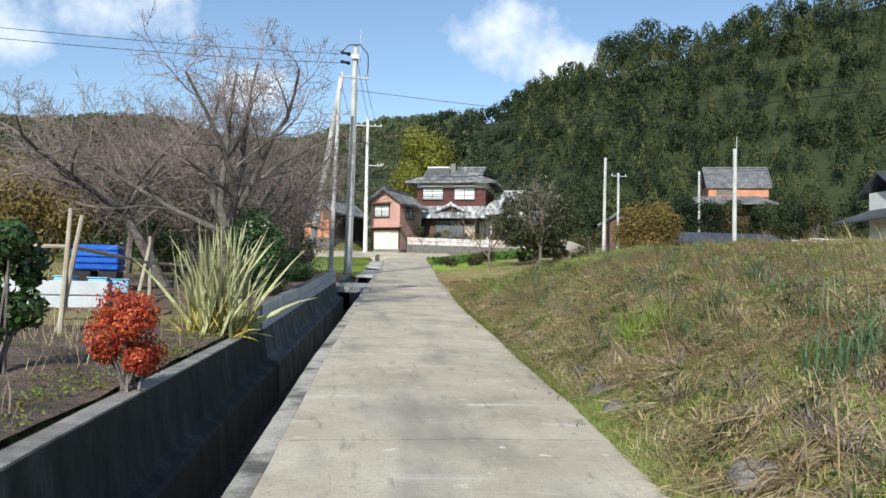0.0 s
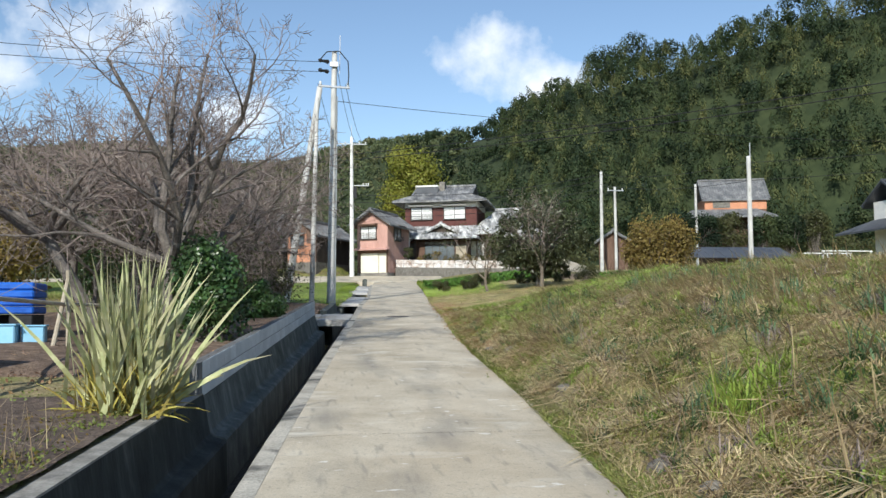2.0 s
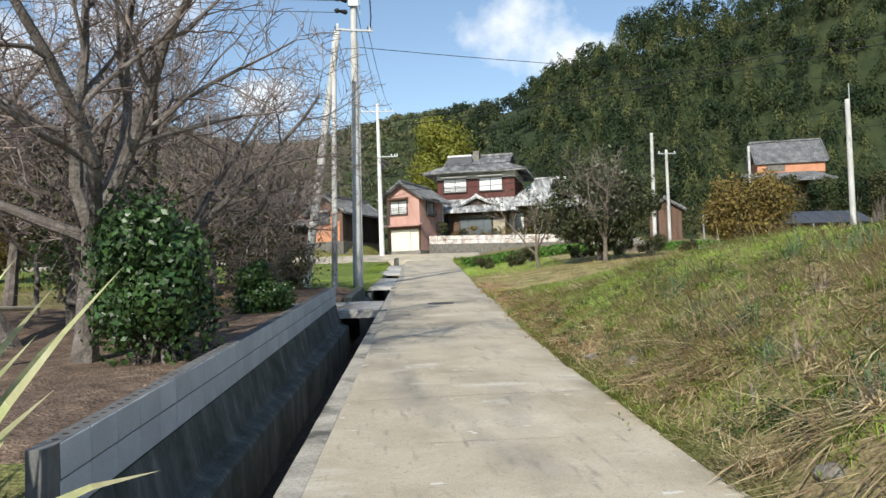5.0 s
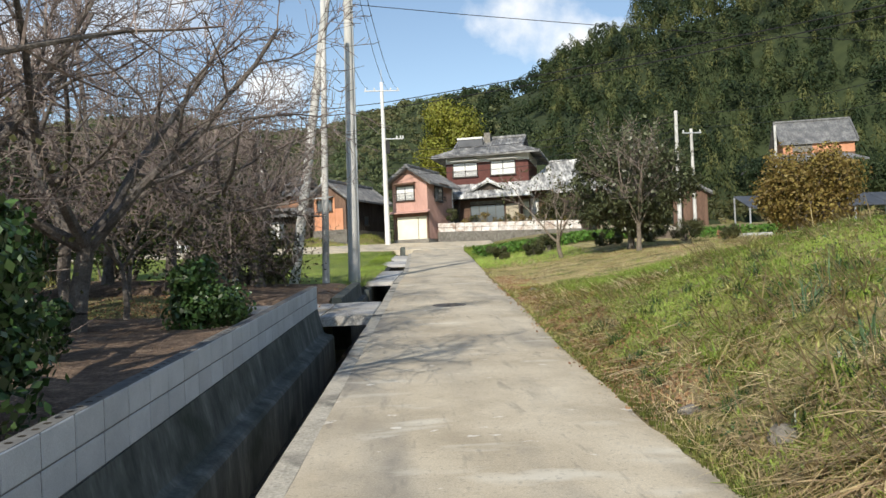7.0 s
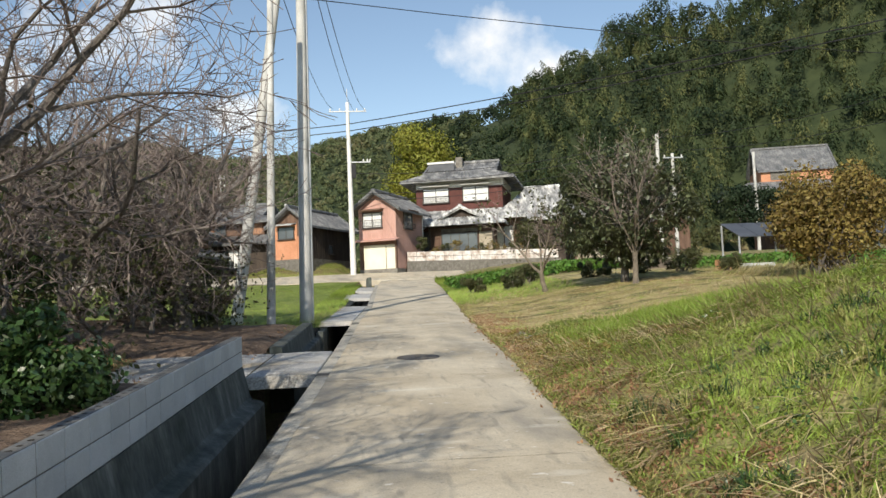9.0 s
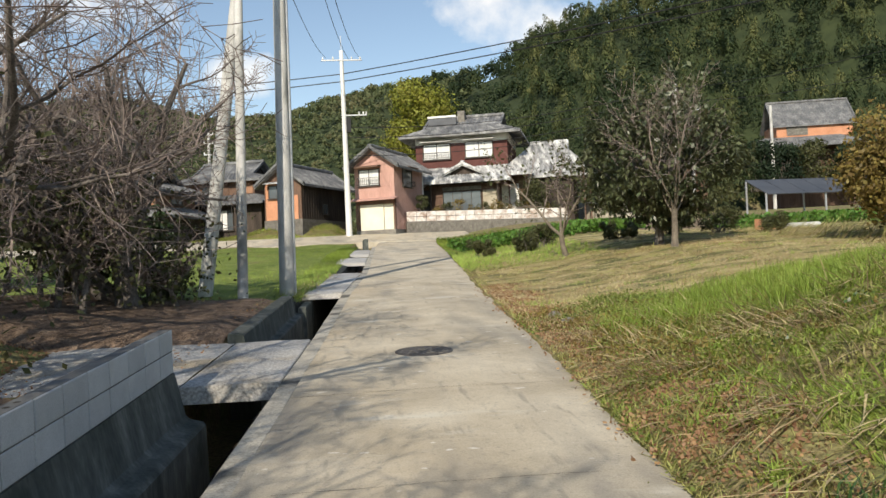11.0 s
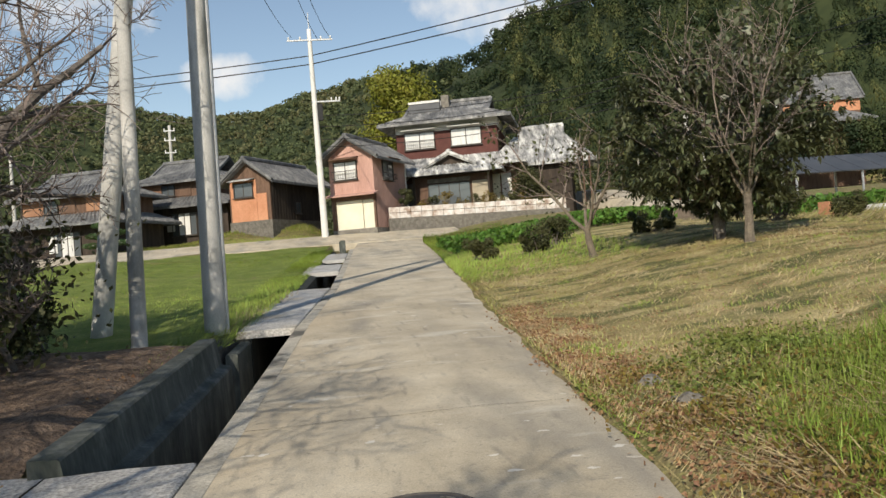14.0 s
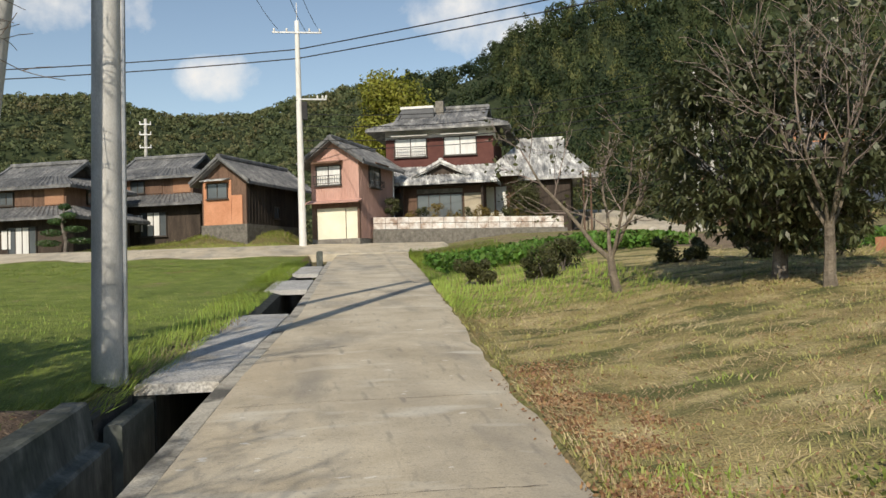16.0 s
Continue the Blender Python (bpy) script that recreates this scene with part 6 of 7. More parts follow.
def flax():
    rng = np.random.default_rng(90)
    x, y = -1.22, 12.2
    f = empty("flax_plant", x, y, float(ground_z(x, y)) - 0.03, label="large striped flax with long upright sword leaves", category="plant")
    for name, mat, n, lo, hi, tilt, w in (("tall_foliage", "flax", 230, 0.75, 1.7, 0.62, 0.030), ("low_foliage", "flax_low", 420, 0.3, 0.75, 1.5, 0.014)):
        quads = []
        for k in range(n):
            t, L = rng.uniform(0, 2 * math.pi), rng.uniform(lo, hi)
            tl = abs(rng.normal()) * tilt * 0.6
            p = np.array([rng.normal() * 0.16, rng.normal() * 0.16, 0.0])
            d = np.array([math.cos(t) * math.sin(tl), math.sin(t) * math.sin(tl), math.cos(tl)])
            side = np.cross(d, [math.cos(t + 1), math.sin(t + 1), 0.2])
            side /= np.linalg.norm(side)
            m = 5
            for j in range(m):
                w0, w1 = w * (1 - (j / m) ** 2.2), w * (1 - ((j + 1) / m) ** 2.2)
                droop = (0.02 + 0.20 * tl) * (j + 1) / m
                e = p + d * L / m
                quads += [p - side * w0, p + side * w0, e + side * w1, e - side * w1]
                d = d + np.array([0, 0, -droop])
                d /= np.linalg.norm(d)
                p = e
        fast(name, np.array(quads), 4, M[mat], f)
    return f


flax()

# ---- garden things on the left ----
def bamboo_rack():
    r = empty("bamboo_rack", -3.2, 12.3, float(ground_z(-3.2, 12.3)), label="drying rack of weathered bamboo poles with a crossbar", category="rack")
    for a, b in (((-0.08, 0, -0.1), (0.0, 0, 1.72)), ((-0.18, 0.2, -0.1), (0.18, -0.1, 1.62)), ((-0.2, 4.3, -0.1), (0.08, 4.35, 1.5)), ((0.08, 4.5, -0.1), (0.06, 4.4, 1.62))):
        tube_object("pole", [a, b], [0.04, 0.032], M["bamboo"], r)
    tube_object("crossbar", [(-1.2, -0.3, 1.18), (0, 0.05, 1.2), (0.04, 4.4, 1.12), (0.6, 6, 1.1)], [0.03, 0.03, 0.028, 0.024], M["bamboo"], r)
    return r


bamboo_rack()


def blue_bin():
    g = ground_z(-4.6, 18.3)
    b = empty("compost_bin", -4.5, 18.3, float(g), 4, label="bright blue plastic tank raised on dark crates", category="tank")
    for k in range(4):
        box("panel", -0.45, 0.45, -0.4, 0.4, 0.42 + k * 0.13, 0.54 + k * 0.13, M["blue"], b, bevel=0.025)
    for x in (-0.25, 0.25):
        box("support", x - 0.18, x + 0.18, -0.35, 0.35, 0.0, 0.41, M["black"], b, bevel=0.02)
    return b


blue_bin()
for k, (x, yy, s) in enumerate(((-4.85, 17.4, 0.34), (-4.2, 17.3, 0.34), (-3.85, 17.5, 0.32))):
    c = empty("plastic_crate", x, yy, float(ground_z(x, yy)), 5 * k, label="pale blue plastic crate by the tank", category="crate", group="crates by the tank")
    bm = bmesh.new()
    add_box(bm, -s / 2, s / 2, -s / 2, s / 2, 0, s * 0.9, 0.02)
    part("tub", bm, M["paleblue"], c)
    box("rim", -s / 2 - 0.02, s / 2 + 0.02, -s / 2 - 0.02, s / 2 + 0.02, s * 0.9, s * 0.97, M["paleblue"], c)

GB = WB.copy()
GB.materials.clear()
GB.materials.append(M["block"])
garden_edge = empty("garden_block_wall", label="low pale grey block wall across the vegetable garden", category="wall", kind="structure")
for c in range(2):
    for k in range(6):
        o = new("block", GB)
        o.parent = garden_edge
        o.matrix_basis = pose(-6.6 + k * 0.62, 14.2 + 0.02 * k, float(ground_z(-4.0, 14.2)) + 0.1 + 0.24 * c) @ Matrix.Diagonal((1, 1, 0.75, 1))


# ---- stones along the bank ----
def stone(x, y, r, seed, sink=0.35):
    rng = np.random.default_rng(seed)
    bm = bmesh.new()
    bmesh.ops.create_icosphere(bm, subdivisions=3, radius=1)
    off = rng.uniform(0, 50, 3)
    for v in bm.verts:
        k = 1 + 0.35 * noise.noise(Vector(v.co) * 1.3 + Vector(off)) + 0.1 * noise.noise(Vector(v.co) * 4 + Vector(off))
        v.co = Vector((v.co.x * r * 1.15, v.co.y * r, v.co.z * r * 0.8)) * k
    ob = part("stone", bm, M["stone"], flat=False)
    ob.matrix_world = pose(x, y, float(ground_z(x, y)) + r * (0.15 - sink), 0, 0, rng.uniform(0, 360))
    return tagged(ob, "rough grey field stone half buried in the bank", "stone", group="stones along the bank")


for k, (x, y, r) in enumerate(((3.14, 8.9, 0.14), (3.3, 9.35, 0.11), (3.05, 8.2, 0.13), (3.02, 5.55, 0.2), (3.25, 10.2, 0.1), (4.75, 30.6, 0.11), (4.8, 30.0, 0.13), (3.75, 17.7, 0.11), (3.5, 13.6, 0.09), (3.62, 18.9, 0.08))):
    stone(x, y, r, 100 + k)


# ---- woods on the hills ----
def hill_spots(az0, az1, k_lo, k_hi, gap, limit, rng):
    """Spaced places on the hill, between its foot (0) and its ridge (1)."""
    spots, cells = [], collections.defaultdict(list)
    for _ in range(limit * 14):
        az, k = rng.uniform(az0, az1), k_lo + (k_hi - k_lo) * rng.random() ** 0.8
        rb, rr = float(BASE_R(az)), float(RIDGE_R(az))
        q = rb + (rr - rb) * k
        px, py = CX + q * math.sin(radians(az)), CY + q * math.cos(radians(az))
        i, j = int(px // gap), int(py // gap)
        near = [p for u in (-1, 0, 1) for v in (-1, 0, 1) for p in cells[(i + u, j + v)]]
        if all((px - a) ** 2 + (py - b) ** 2 > gap * gap for a, b in near):
            spots.append((px, py))
            cells[(i, j)].append((px, py))
        if len(spots) >= limit:
            break
    return np.array(spots)


def wood(name, label, mat, az0, az1, r_lo, r_hi, gap, shape, seed, leaf=0.4, per=1000, crown=(3.0, 5.0), tall=(5, 9), limit=900, lumps=12):
    """A stand of trees as one mass of foliage: spaced crowns built of leafy lumps on the hill's slope."""
    rng = np.random.default_rng(seed)
    spots = hill_spots(az0, az1, r_lo, r_hi, gap, limit, rng)
    x, y = spots[:, 0], spots[:, 1]
    r = np.hypot(x - CX, y - CY)
    z = ground_z(x, y)
    count = len(x)
    R, H = rng.uniform(*crown, count), rng.uniform(*tall, count)
    # lumps of each crown: centre, radii, and for plumes a nodding lean
    v = rng.normal(size=(count, lumps, 3))
    v /= np.linalg.norm(v, axis=2, keepdims=True)
    if shape == "round":
        v[:, :, 2] = np.abs(v[:, :, 2]) * 1.1 - 0.2
        lc = v * R[:, None, None] * np.array([0.68, 0.68, 0.6])
        lc[:, :, 2] += (H - R * 0.55)[:, None]
        rad = R[:, None] * rng.uniform(0.30, 0.48, (count, lumps))
        size = np.stack([rad, rad, rad * 0.85], 2)
    else:
        u = np.linspace(0.08, 1, lumps)[None, :] * np.ones((count, 1))
        a = rng.uniform(0, 6.28, (count, lumps))
        w = R[:, None] * 0.3 * (1 - u)
        lc = np.stack([np.cos(a) * w, np.sin(a) * w, u * H[:, None] * 1.2], 2)
        rad = R[:, None] * (0.12 + 0.36 * (1 - u))
        size = np.stack([rad, rad, np.maximum(rad * 0.7, 0.5)], 2)
    t = np.repeat(np.arange(count), per)
    n = len(t)
    q = rng.integers(0, lumps, n)
    d = rng.normal(size=(n, 3))
    d /= np.linalg.norm(d, axis=1, keepdims=True)
    p = lc[t, q] + d * size[t, q] * rng.uniform(0.86, 1.05, n)[:, None]
    c = np.stack([x[t], y[t], z[t]], 1) + p
    quads = leaf_quads(c, np.full(n, leaf) * (r[t] / 130) ** 0.5, rng, 0.62, facing=d, jitter=0.2)
    return tagged(fast(name, quads, 4, M[mat]), label, "woods", kind="stuff")


def bamboo(name, label, mat, az0, az1, k_lo, k_hi, gap, limit, per, seed):
    """Bamboo as one mass: nodding plumes, each a few tiers of drooping sprays round a bent tip."""
    rng = np.random.default_rng(seed)
    spots = hill_spots(az0, az1, k_lo, k_hi, gap, limit, rng)
    n = len(spots)
    H, R = rng.uniform(3.8, 8.0, n), rng.uniform(1.2, 2.3, n)
    z = ground_z(spots[:, 0], spots[:, 1])
    nod = rng.uniform(0, 2 * math.pi, n)
    nod_by = rng.uniform(0.4, 1.5, n)
    t = np.repeat(np.arange(n), per)
    m = len(t)
    u = rng.random(m) ** 0.7                       # 0 at the tip, 1 at the skirt
    tier = np.floor(u * 6) / 6
    saw = (u - tier) * 6                           # each tier flares outwards at its foot
    a = rng.uniform(0, 2 * math.pi, m)
    lobes = 1 + 0.28 * np.sin(5 * a + 9 * tier + t) + 0.15 * np.sin(9 * a + 23 * tier + 2 * t)
    rad = R[t] * (0.10 + 0.90 * u ** 0.75) * (0.62 + 0.42 * saw) * lobes * rng.uniform(0.8, 1.05, m)
    drop = u * (R[t] * 2.9) + 0.3 * saw
    bend = (1 - u) ** 2 * nod_by[t]
    c = np.stack([spots[t, 0] + np.cos(a) * rad + np.cos(nod[t]) * bend, spots[t, 1] + np.sin(a) * rad + np.sin(nod[t]) * bend, z[t] + H[t] - drop - bend * 0.4], 1)
    down = np.stack([np.cos(a) * 0.55, np.sin(a) * 0.55, np.full(m, -0.85)], 1) + rng.normal(size=(m, 3)) * 0.2
    down /= np.linalg.norm(down, axis=1, keepdims=True)
    out = np.stack([np.cos(a) * 0.85, np.sin(a) * 0.85, np.full(m, 0.6)], 1) + rng.normal(size=(m, 3)) * 0.14
    side = np.cross(down, out)
    side /= np.linalg.norm(side, axis=1, keepdims=True)
    L = rng.uniform(0.24, 0.5, m)[:, None]
    w = L * 0.19
    quads = np.stack([c - down * L * 0.5, c + side * w, c + down * L * 0.5, c - side * w], 1).reshape(-1, 3)
    return tagged(fast(name, quads, 4, M[mat]), label, "woods", kind="stuff")


wood("evergreen_woods", "dense dark green broadleaf woods on the steep hill", "leaf_wood", 6, 52, 0.0, 1.0, 6.5, "round", 201, per=650, leaf=0.42, crown=(2.4, 4.2), tall=(2.5, 5.5), limit=170, lumps=12)
bamboo("bamboo_grove", "pale feathery bamboo grove climbing the hill", "leaf_bamboo", 12, 46, 0.04, 0.98, 2.6, 620, 460, 202)
wood("conifer_stand", "dark conifers scattered through the woods", "leaf_cedar", 4, 52, 0.0, 0.5, 9, "cone", 203, per=500, leaf=0.4, tall=(5, 8), limit=40, lumps=12)
wood("far_woods", "distant mixed autumn woods on low hills", "leaf_far", -42, 9, 0.0, 1.02, 2.7, "round", 204, per=64, leaf=0.55, crown=(1.5, 2.4), tall=(1.6, 3.0), limit=3400, lumps=5)
wood("hill_fringe", "bushes and small trees along the foot of the hill", "leaf_olive", -30, 50, -0.12, 0.05, 2.6, "round", 206, per=150, leaf=0.42, crown=(1.3, 2.6), tall=(1.5, 3.4), limit=190, lumps=8)
wood("ridge_oaks", "tall round evergreen oaks on the ridge", "leaf_wood", 18.3, 21.6, 0.84, 0.92, 5.0, "round", 207, per=2200, leaf=0.40, crown=(4.6, 5.8), tall=(7.5, 9.5), limit=5, lumps=22)
wood("ridge_oaks", "tall round evergreen oaks on the ridge", "leaf_wood", 26.6, 32.0, 0.92, 0.98, 7, "round", 208, per=1400, leaf=0.40, crown=(3.2, 4.2), tall=(6.5, 8.5), limit=4, lumps=18)


# ---- grasses ----
def blades(name, label, mat, pts, length, width, lay, seed, bend=0.5, category="grass", kind="stuff", lie=None, single=True, fan=0.7):
    """Bent two-piece blades. lay: how far they lean, 0 upright to 1 flat."""
    rng = np.random.default_rng(seed)
    n = len(pts)
    x, y = pts[:, 0], pts[:, 1]
    base = np.stack([x, y, ground_z(x, y) - 0.01], 1)
    a = rng.uniform(0, 2 * math.pi, n) if lie is None else lie + rng.normal(size=n) * fan
    tilt = np.clip(lay + rng.normal(size=n) * 0.22, 0, 1.05) * math.pi / 2
    L = length * rng.uniform(0.5, 1.4, n)
    d = np.stack([np.cos(a) * np.sin(tilt), np.sin(a) * np.sin(tilt), np.cos(tilt)], 1)
    t2 = np.clip(tilt + bend * rng.uniform(0.3, 1.2, n), 0, 2.0)
    d2 = np.stack([np.cos(a) * np.sin(t2), np.sin(a) * np.sin(t2), np.cos(t2)], 1)
    s = np.stack([-np.sin(a), np.cos(a), np.zeros(n)], 1) + rng.normal(size=(n, 3)) * 0.25
    w = (width * rng.uniform(0.6, 1.3, n))[:, None] * 0.5
    mid = base + d * (L * 0.55)[:, None]
    end = mid + d2 * (L * 0.45)[:, None]
    # keep the lying ones over the ground
    for q in (mid, end):
        q[:, 2] = np.maximum(q[:, 2], ground_z(q[:, 0], q[:, 1]) + rng.uniform(0.005, 0.05, n))
    if single:
        v = np.stack([base - s * w, base + s * w, end + s * w * 0.25, end - s * w * 0.25], 1).reshape(-1, 3)
        return tagged(fast(name, v, 4, M[mat]), label, category, kind=kind)
    q1 = np.stack([base - s * w * 0.8, base + s * w * 0.8, mid + s * w, mid - s * w], 1)
    q2 = np.stack([mid - s * w, mid + s * w, end + s * w * 0.12, end - s * w * 0.12], 1)
    v = np.concatenate([q1, q2], 1).reshape(-1, 3)
    return tagged(fast(name, v, 4, M[mat]), label, category, kind=kind)


def scatter(n, y0, y1, s0, s1, seed, side="r", power=1.0, clump=0.0, keep=None):
    """Points at an offset s from the lane's edge; clump gathers them in patches."""
    rng = np.random.default_rng(seed)
    y = rng.uniform(y0, y1, n)
    s = s0 + (s1 - s0) * rng.uniform(0, 1, n) ** power
    x = RIGHT(y) + s if side == "r" else LEFT(y) - s
    if clump:
        f = np.sin(x * 1.7 + 2.1 * np.sin(y * 0.8 + seed)) + np.sin(y * 1.3 + 1.7 * np.sin(x * 1.1 + seed))
        ok = f > clump
        x, y = x[ok], y[ok]
    return np.stack([x, y], 1)


# bank beside the first stretch
blades("bank_straw", "flattened dry straw matted over the bank", "straw", scatter(56000, 2, 20, 0.1, 9, 301, power=1.4, clump=-0.9), 0.20, 0.008, 0.78, 301)
blades("bank_straw", "flattened dry straw matted over the bank", "straw", scatter(9000, 2, 21, 0.6, 9, 311, power=1.2, clump=0.75), 0.42, 0.010, 0.95, 311)
blades("bank_grass", "dull green grass through the straw on the bank", "grass_olive", scatter(80000, 2, 31, 0.0, 9, 302, power=1.5, clump=-0.4), 0.09, 0.010, 0.8, 302)
blades("bank_grass", "fresh green grass in patches on the bank", "grass_green", scatter(80000, 2, 31, 0.0, 9, 303, power=1.3, clump=0.25), 0.09, 0.010, 0.75, 303)
blades("bank_grass", "fresh green grass at the end of the bank", "grass_green", scatter(40000, 21, 29, 0.8, 6.0, 304, clump=0.0), 0.10, 0.009, 0.6, 304)
blades("edge_moss", "yellowish green moss and grass along the lane's edge", "leaf_weed", scatter(13000, 2, 26, -0.02, 0.24, 305), 0.05, 0.010, 0.6, 305)
blades("terrace_grass", "coarse grass and straw over the upper terrace", "grass_olive", scatter(26000, 4, 44, 8, 26, 306), 0.35, 0.025, 0.5, 306)
blades("terrace_straw", "coarse dry straw over the upper terrace", "straw", scatter(16000, 4, 44, 8, 26, 316), 0.4, 0.022, 0.75, 316)


def weed_patches(name, label, mat, n, per, y0, y1, s0, s1, size, seed, side="r", r=0.2):
    rng = np.random.default_rng(seed)
    c = scatter(n, y0, y1, s0, s1, seed, side)
    t = np.repeat(np.arange(n), per)
    p = c[t] + rng.normal(size=(n * per, 2)) * r
    p = p[(p[:, 0] < LEFT(p[:, 1]) - 1.12) | (p[:, 0] > RIGHT(p[:, 1]) - 0.3)]
    q = np.stack([p[:, 0], p[:, 1], ground_z(p[:, 0], p[:, 1]) + rng.uniform(0.01, 0.09, len(p)) * (0.3 if mat == "dead_leaf" else 1)], 1)
    return tagged(fast(name, leaf_quads(q, np.full(len(q), size), rng, 0.6, 0.0), 4, M[mat]), label, "weeds", kind="stuff")


def green_end(n, seed):
    """Points gathered in a few loose drifts where the bank runs out."""
    rng = np.random.default_rng(seed)
    mid = np.array([(6.3, 29.6), (5.5, 28.4), (7.2, 30.2), (8.2, 30.4), (6.4, 27.6), (7.6, 28.8), (9.2, 29.8)])
    p = mid[rng.integers(0, len(mid), n)] + rng.normal(size=(n, 2)) * np.array([0.55, 0.42])
    return p[p[:, 0] > RIGHT(p[:, 1]) + 0.7]


weed_patches("bank_weeds", "low broad-leaved weeds on the bank", "leaf_weed", 260, 70, 3, 30, 0.2, 7, 0.032, 401)
weed_patches("bank_weeds", "dark low creepers on the bank", "leaf_weed", 240, 80, 3, 30, 0.2, 7, 0.030, 402)
weed_patches("clover_patch", "low green creeper by the stones", "leaf_weed", 30, 170, 29.4, 31.6, 0.7, 2.3, 0.040, 403, r=0.2)
weed_patches("dry_weeds", "withered brown weeds at the lane's edge", "leaf_rust", 70, 90, 25.5, 31.0, 0.25, 2.2, 0.036, 409, r=0.18)
weed_patches("dry_weeds", "withered brown weeds along the lane", "dead_leaf", 90, 60, 22, 36, 0.15, 0.9, 0.036, 410, r=0.14)
weed_patches("bank_weeds", "dark leafy weeds in clumps on the bank", "leaf_dark", 80, 60, 3, 26, 0.3, 7, 0.036, 411, r=0.13)
blades("tall_grass", "thick patch of bright green long grass", "grass_green", green_end(20000, 412), 0.18, 0.008, 0.35, 412)
blades("tall_grass", "bright green grass over the end of the bank", "grass_green", scatter(70000, 14, 29.5, 0.4, 7, 414, clump=-0.8), 0.09, 0.011, 0.75, 414)
blades("bank_stubble", "dark brown withered stems on the bank", "twig", scatter(2600, 2, 17, 0.25, 7, 413, power=1.4, clump=0.2), 0.3, 0.006, 0.6, 413)
weed_patches("fallen_leaves", "brown fallen leaves along the lane", "dead_leaf", 300, 46, 19, 36, 0.12, 0.75, 0.036, 404, r=0.11)
weed_patches("fallen_leaves", "brown fallen leaves under the bare trees", "dead_leaf", 330, 60, 14, 35, 1.15, 4.8, 0.05, 405, side="l", r=0.45)
weed_patches("wall_weeds", "low weeds and creepers over the wall top", "leaf_weed", 60, 50, 3, 13.4, 1.14, 1.7, 0.035, 407, side="l", r=0.12)
weed_patches("wall_weeds", "dull dry creepers over the wall top", "leaf_rust", 50, 50, 3, 13.4, 1.14, 2.2, 0.035, 408, side="l", r=0.14)
weed_patches("garden_weeds", "low green weeds in the garden soil", "leaf_weed", 24, 50, 3, 13, 1.15, 4, 0.035, 406, side="l", r=0.16)


def bulb_tuft(x, y, h, seed, mat="grass_blue", n=26, label="tuft of upright blue-green bulb leaves"):
    rng = np.random.default_rng(seed)
    pts = np.stack([x + rng.normal(size=n) * 0.09, y + rng.normal(size=n) * 0.09], 1)
    return blades("bulb_tuft", label, mat, pts, h, 0.013, 0.26, seed, bend=0.7, category="plant", kind="object", single=False)


rng = np.random.default_rng(7)
for k in range(70):
    yy = rng.uniform(4.5, 21)
    ss = rng.uniform(0.9, 5.5)
    bulb_tuft(float(RIGHT(yy)) + ss, yy, rng.uniform(0.2, 0.34), 500 + k, n=30)
for k, (x, yy) in enumerate(((4.35, 6.6), (4.5, 6.9), (4.2, 6.8), (4.6, 6.4))):
    bulb_tuft(x, yy, 0.42, 560 + k, n=40)
for k, (x, yy) in enumerate(((4.0, 10.3), (4.3, 10.5), (4.6, 10.7), (4.1, 10.7))):
    bulb_tuft(x, yy, 0.36, 580 + k, "grass_green", 90, "thick tuft of bright green grass on the bank")



def straw_bundles(name, label, n, per, y0, y1, s0, s1, length, seed, way, mat="straw"):
    """Bundles of long stalks that lie together, combed one way down the slope."""
    rng = np.random.default_rng(seed)
    c = scatter(n, y0, y1, s0, s1, seed, power=1.2)
    t = np.repeat(np.arange(len(c)), per)
    p = c[t] + rng.normal(size=(len(t), 2)) * np.array([0.16, 0.09])
    p = p[p[:, 0] > RIGHT(p[:, 1]) + 0.15]
    return blades(name, label, mat, p, length, 0.009, 0.93, seed + 1, lie=way, fan=0.3, single=False, bend=0.15)


straw_bundles("straw_bundle", "long dry stalks combed down the bank", 340, 30, 3, 18, 0.5, 7.5, 0.6, 341, 3.65)
straw_bundles("straw_bundle", "dry stalks in scattered heaps on the greener end of the bank", 120, 40, 15, 28, 0.5, 6.5, 0.5, 355, 3.7)
straw_bundles("withered_stems", "tangled withered stems at the end of the bank", 40, 26, 25.5, 29.5, 0.5, 2.2, 0.34, 357, 2.2)
straw_bundles("straw_bundle", "bleached dry stalks lying in heaps on the bank", 170, 40, 4, 24, 0.25, 6.0, 0.42, 343, 3.9)
straw_bundles("straw_bundle", "dry stalks hanging over the lane's edge", 60, 18, 3, 30, 0.2, 0.8, 0.3, 345, 3.3)

def tussocks(name, label, mat, n, per, y0, y1, s0, s1, height, seed, lean=0.42, r=0.05, power=1.3):
    """Separate tufts: arching blades that spring from one crown."""
    rng = np.random.default_rng(seed)
    c = scatter(n, y0, y1, s0, s1, seed, power=power)
    t = np.repeat(np.arange(len(c)), per)
    p = c[t] + rng.normal(size=(len(t), 2)) * r * rng.uniform(0.5, 2.0, len(c))[t][:, None]
    keep = p[:, 0] > RIGHT(p[:, 1]) + 0.12
    scale = rng.uniform(0.55, 1.3, len(c))[t][keep]
    return blades(name, label, mat, p[keep], height * scale, 0.010, lean, seed + 1, bend=0.9, single=False)


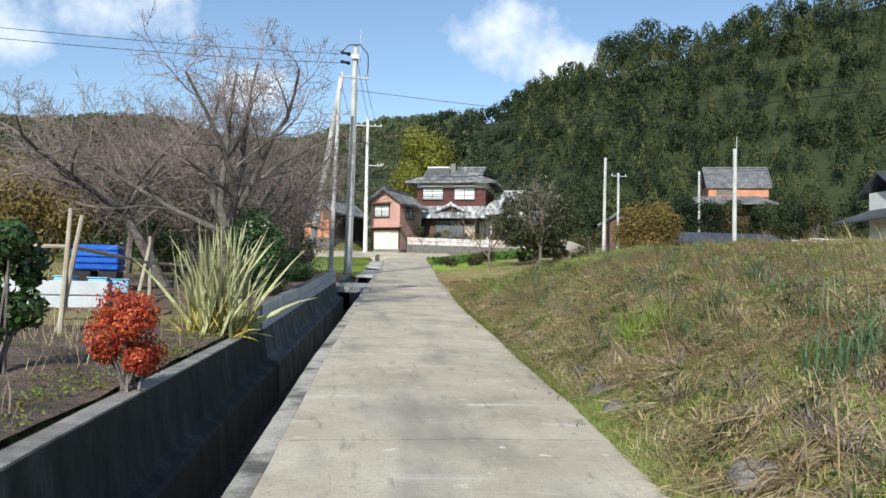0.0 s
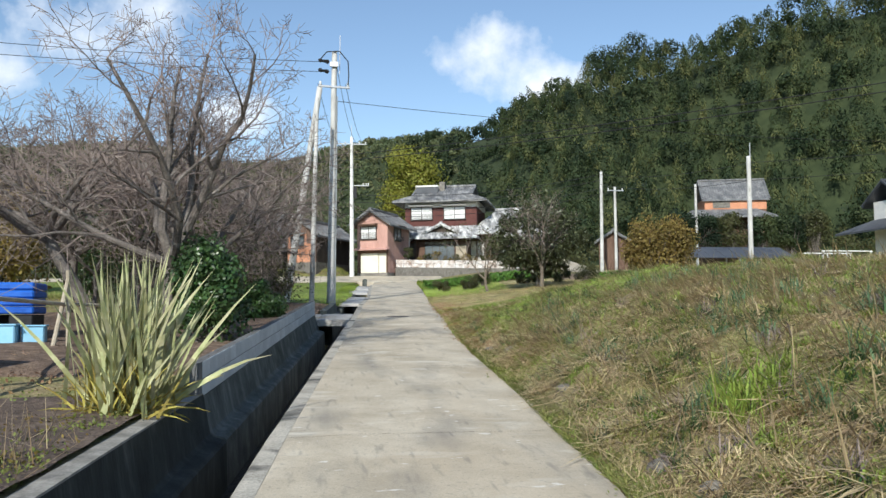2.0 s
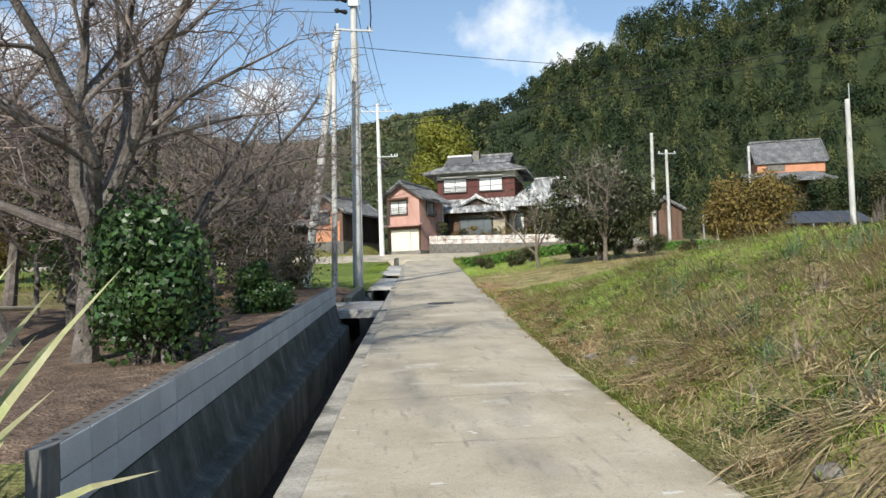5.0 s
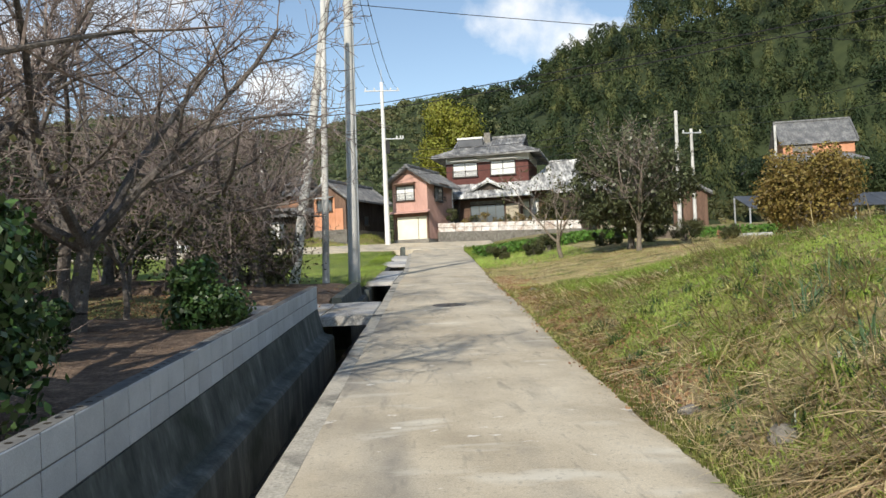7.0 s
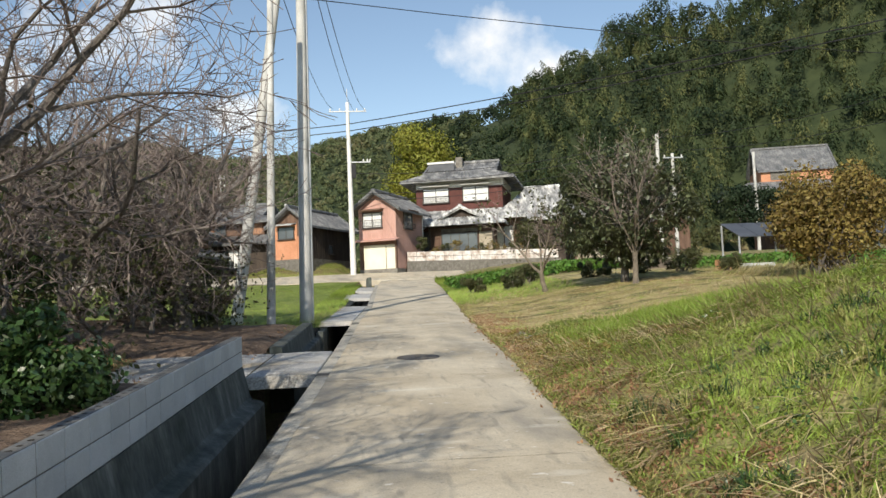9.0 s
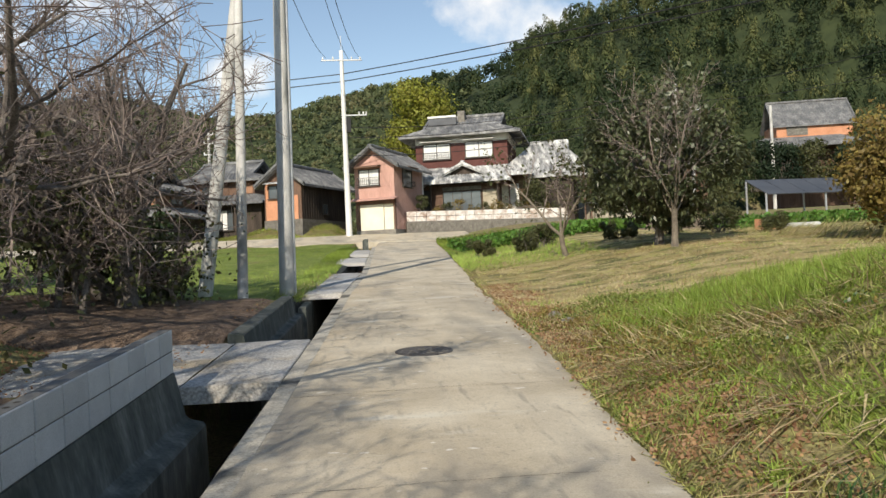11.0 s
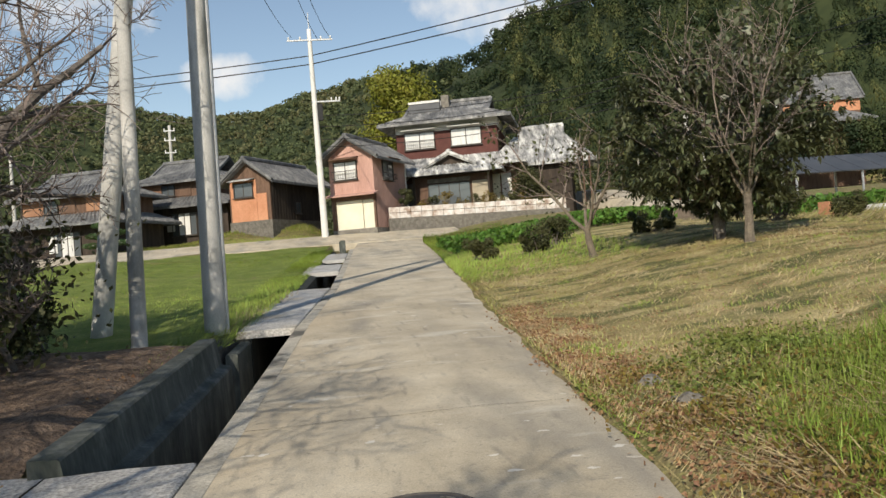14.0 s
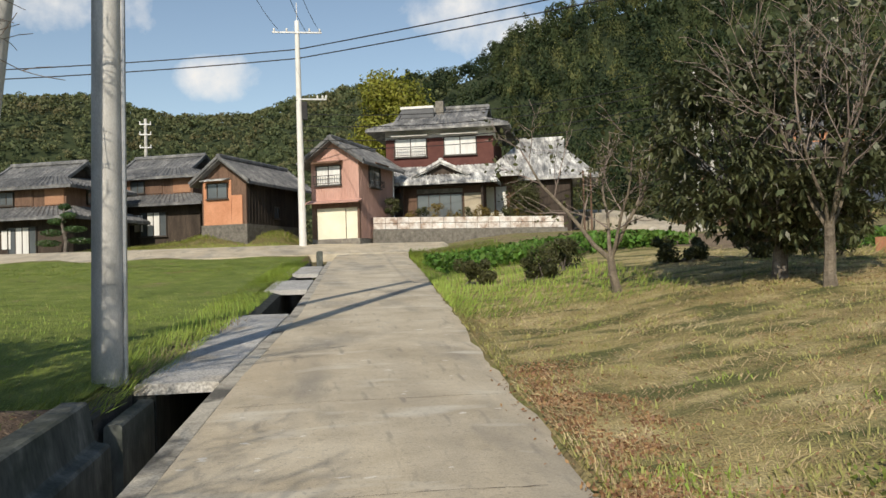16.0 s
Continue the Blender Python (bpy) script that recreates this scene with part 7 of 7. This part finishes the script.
tussocks("bank_tussock", "tufts of arching dull green grass on the bank", "grass_olive", 380, 50, 2.5, 28, 0.25, 7.5, 0.15, 601, lean=0.55)
tussocks("bank_tussock", "tufts of bright green grass on the bank", "grass_green", 380, 60, 2.5, 29, 0.35, 6.5, 0.14, 603, lean=0.55)
tussocks("bank_tussock", "withered straw tufts drooping on the bank", "straw", 220, 60, 2.5, 18, 0.3, 7.5, 0.26, 605, lean=0.75)
tussocks("bank_tussock", "dark withered weed tufts on the bank", "twig", 60, 40, 2.5, 17, 0.3, 6, 0.28, 607, lean=0.5)
tussocks("bank_tussock", "dark green weed tufts at the foot of the bank", "leaf_dark", 170, 50, 2.5, 24, 0.3, 3.5, 0.16, 609, lean=0.45)

straw_bundles("mown_bundle", "pale mown stalks lying in clumps on the field", 420, 22, 28.5, 47, 0.4, 12, 0.17, 347, 0.4)
straw_bundles("mown_bundle", "pale mown stalks lying in clumps on the field", 300, 22, 28.5, 40, 0.3, 7, 0.15, 349, 2.6)
straw_bundles("mown_bundle", "cut green stalks lying in clumps on the field", 260, 26, 28.5, 44, 0.4, 9, 0.15, 351, 1.2, "grass_olive")
straw_bundles("mown_bundle", "fresh green shoots in clumps on the field", 70, 30, 28.5, 44, 0.4, 9, 0.14, 353, 1.2, "grass_green")

# mown field and verges
blades("mown_swath", "pale mown straw lying in swaths on the field", "straw", scatter(50000, 28, 47, 0.3, 13, 330, power=1.2, clump=0.55), 0.16, 0.010, 0.95, 330, lie=0.3)
blades("mown_swath", "grey-green cut grass lying on the field", "grass_olive", scatter(26000, 28, 46, 0.3, 13, 331, power=1.2, clump=0.7), 0.18, 0.010, 0.9, 331, lie=0.2)
weed_patches("field_weeds", "low brown and withered weeds over the mown field", "dead_leaf", 150, 60, 27.5, 44, 0.3, 9, 0.03, 611, r=0.3)
blades("field_grass", "mown yellowing grass of the field", "straw", scatter(44000, 28, 47, 0.05, 13, 310, power=1.5), 0.065, 0.009, 0.85, 310)
blades("field_grass", "short green grass between the mown straw", "grass_olive", scatter(40000, 27, 50, 0.0, 13, 320, power=1.5, clump=-0.5), 0.06, 0.011, 0.45, 320)
blades("field_grass", "fresh grass at the lane's far edge", "grass_green", scatter(14000, 40, 66, 0.0, 4, 321, power=1.4), 0.16, 0.02, 0.35, 321)
blades("left_verge", "fresh green grass beyond the ditch", "grass_green", scatter(60000, 33, 64, 1.1, 24, 322, side="l", power=1.3), 0.075, 0.014, 0.45, 322)
blades("ditch_grass", "fresh green grass along the ditch", "grass_green", scatter(9000, 35.0, 60, 0.74, 1.6, 329, side="l", power=1.2), 0.15, 0.014, 0.35, 329)
blades("slab_straw", "dry grass creeping over the slab edges", "straw", scatter(1400, 36.2, 42, 0.62, 1.1, 340, side="l"), 0.16, 0.009, 0.7, 340)
blades("house_verge", "grass on the slope below the storehouse", "grass_olive", scatter(9000, 68.8, 72.5, 2, 16, 326, side="l"), 0.16, 0.03, 0.4, 326)
blades("house_verge", "green grass on the slope below the storehouse", "grass_green", scatter(9000, 68.8, 72.5, 2, 16, 327, side="l"), 0.14, 0.03, 0.4, 327)
blades("left_verge", "dull grass beyond the ditch", "grass_olive", scatter(9000, 33, 64, 1.1, 22, 323, side="l", power=1.2), 0.09, 0.014, 0.6, 323)
blades("garden_grass", "dry grass stalks in the garden", "straw", scatter(2600, 3, 13.5, 1.15, 5, 324, side="l", clump=0.5), 0.4, 0.008, 0.35, 324)
blades("garden_stalks", "dead brown stalks standing in the garden soil", "twig", scatter(1500, 3, 10.5, 1.15, 4, 328, side="l", clump=0.3), 0.42, 0.007, 0.25, 328, single=False)
blades("garden_grass", "dull weeds over the garden plots", "grass_olive", scatter(16000, 13, 40, 7, 24, 325, side="l"), 0.25, 0.02, 0.5, 325)
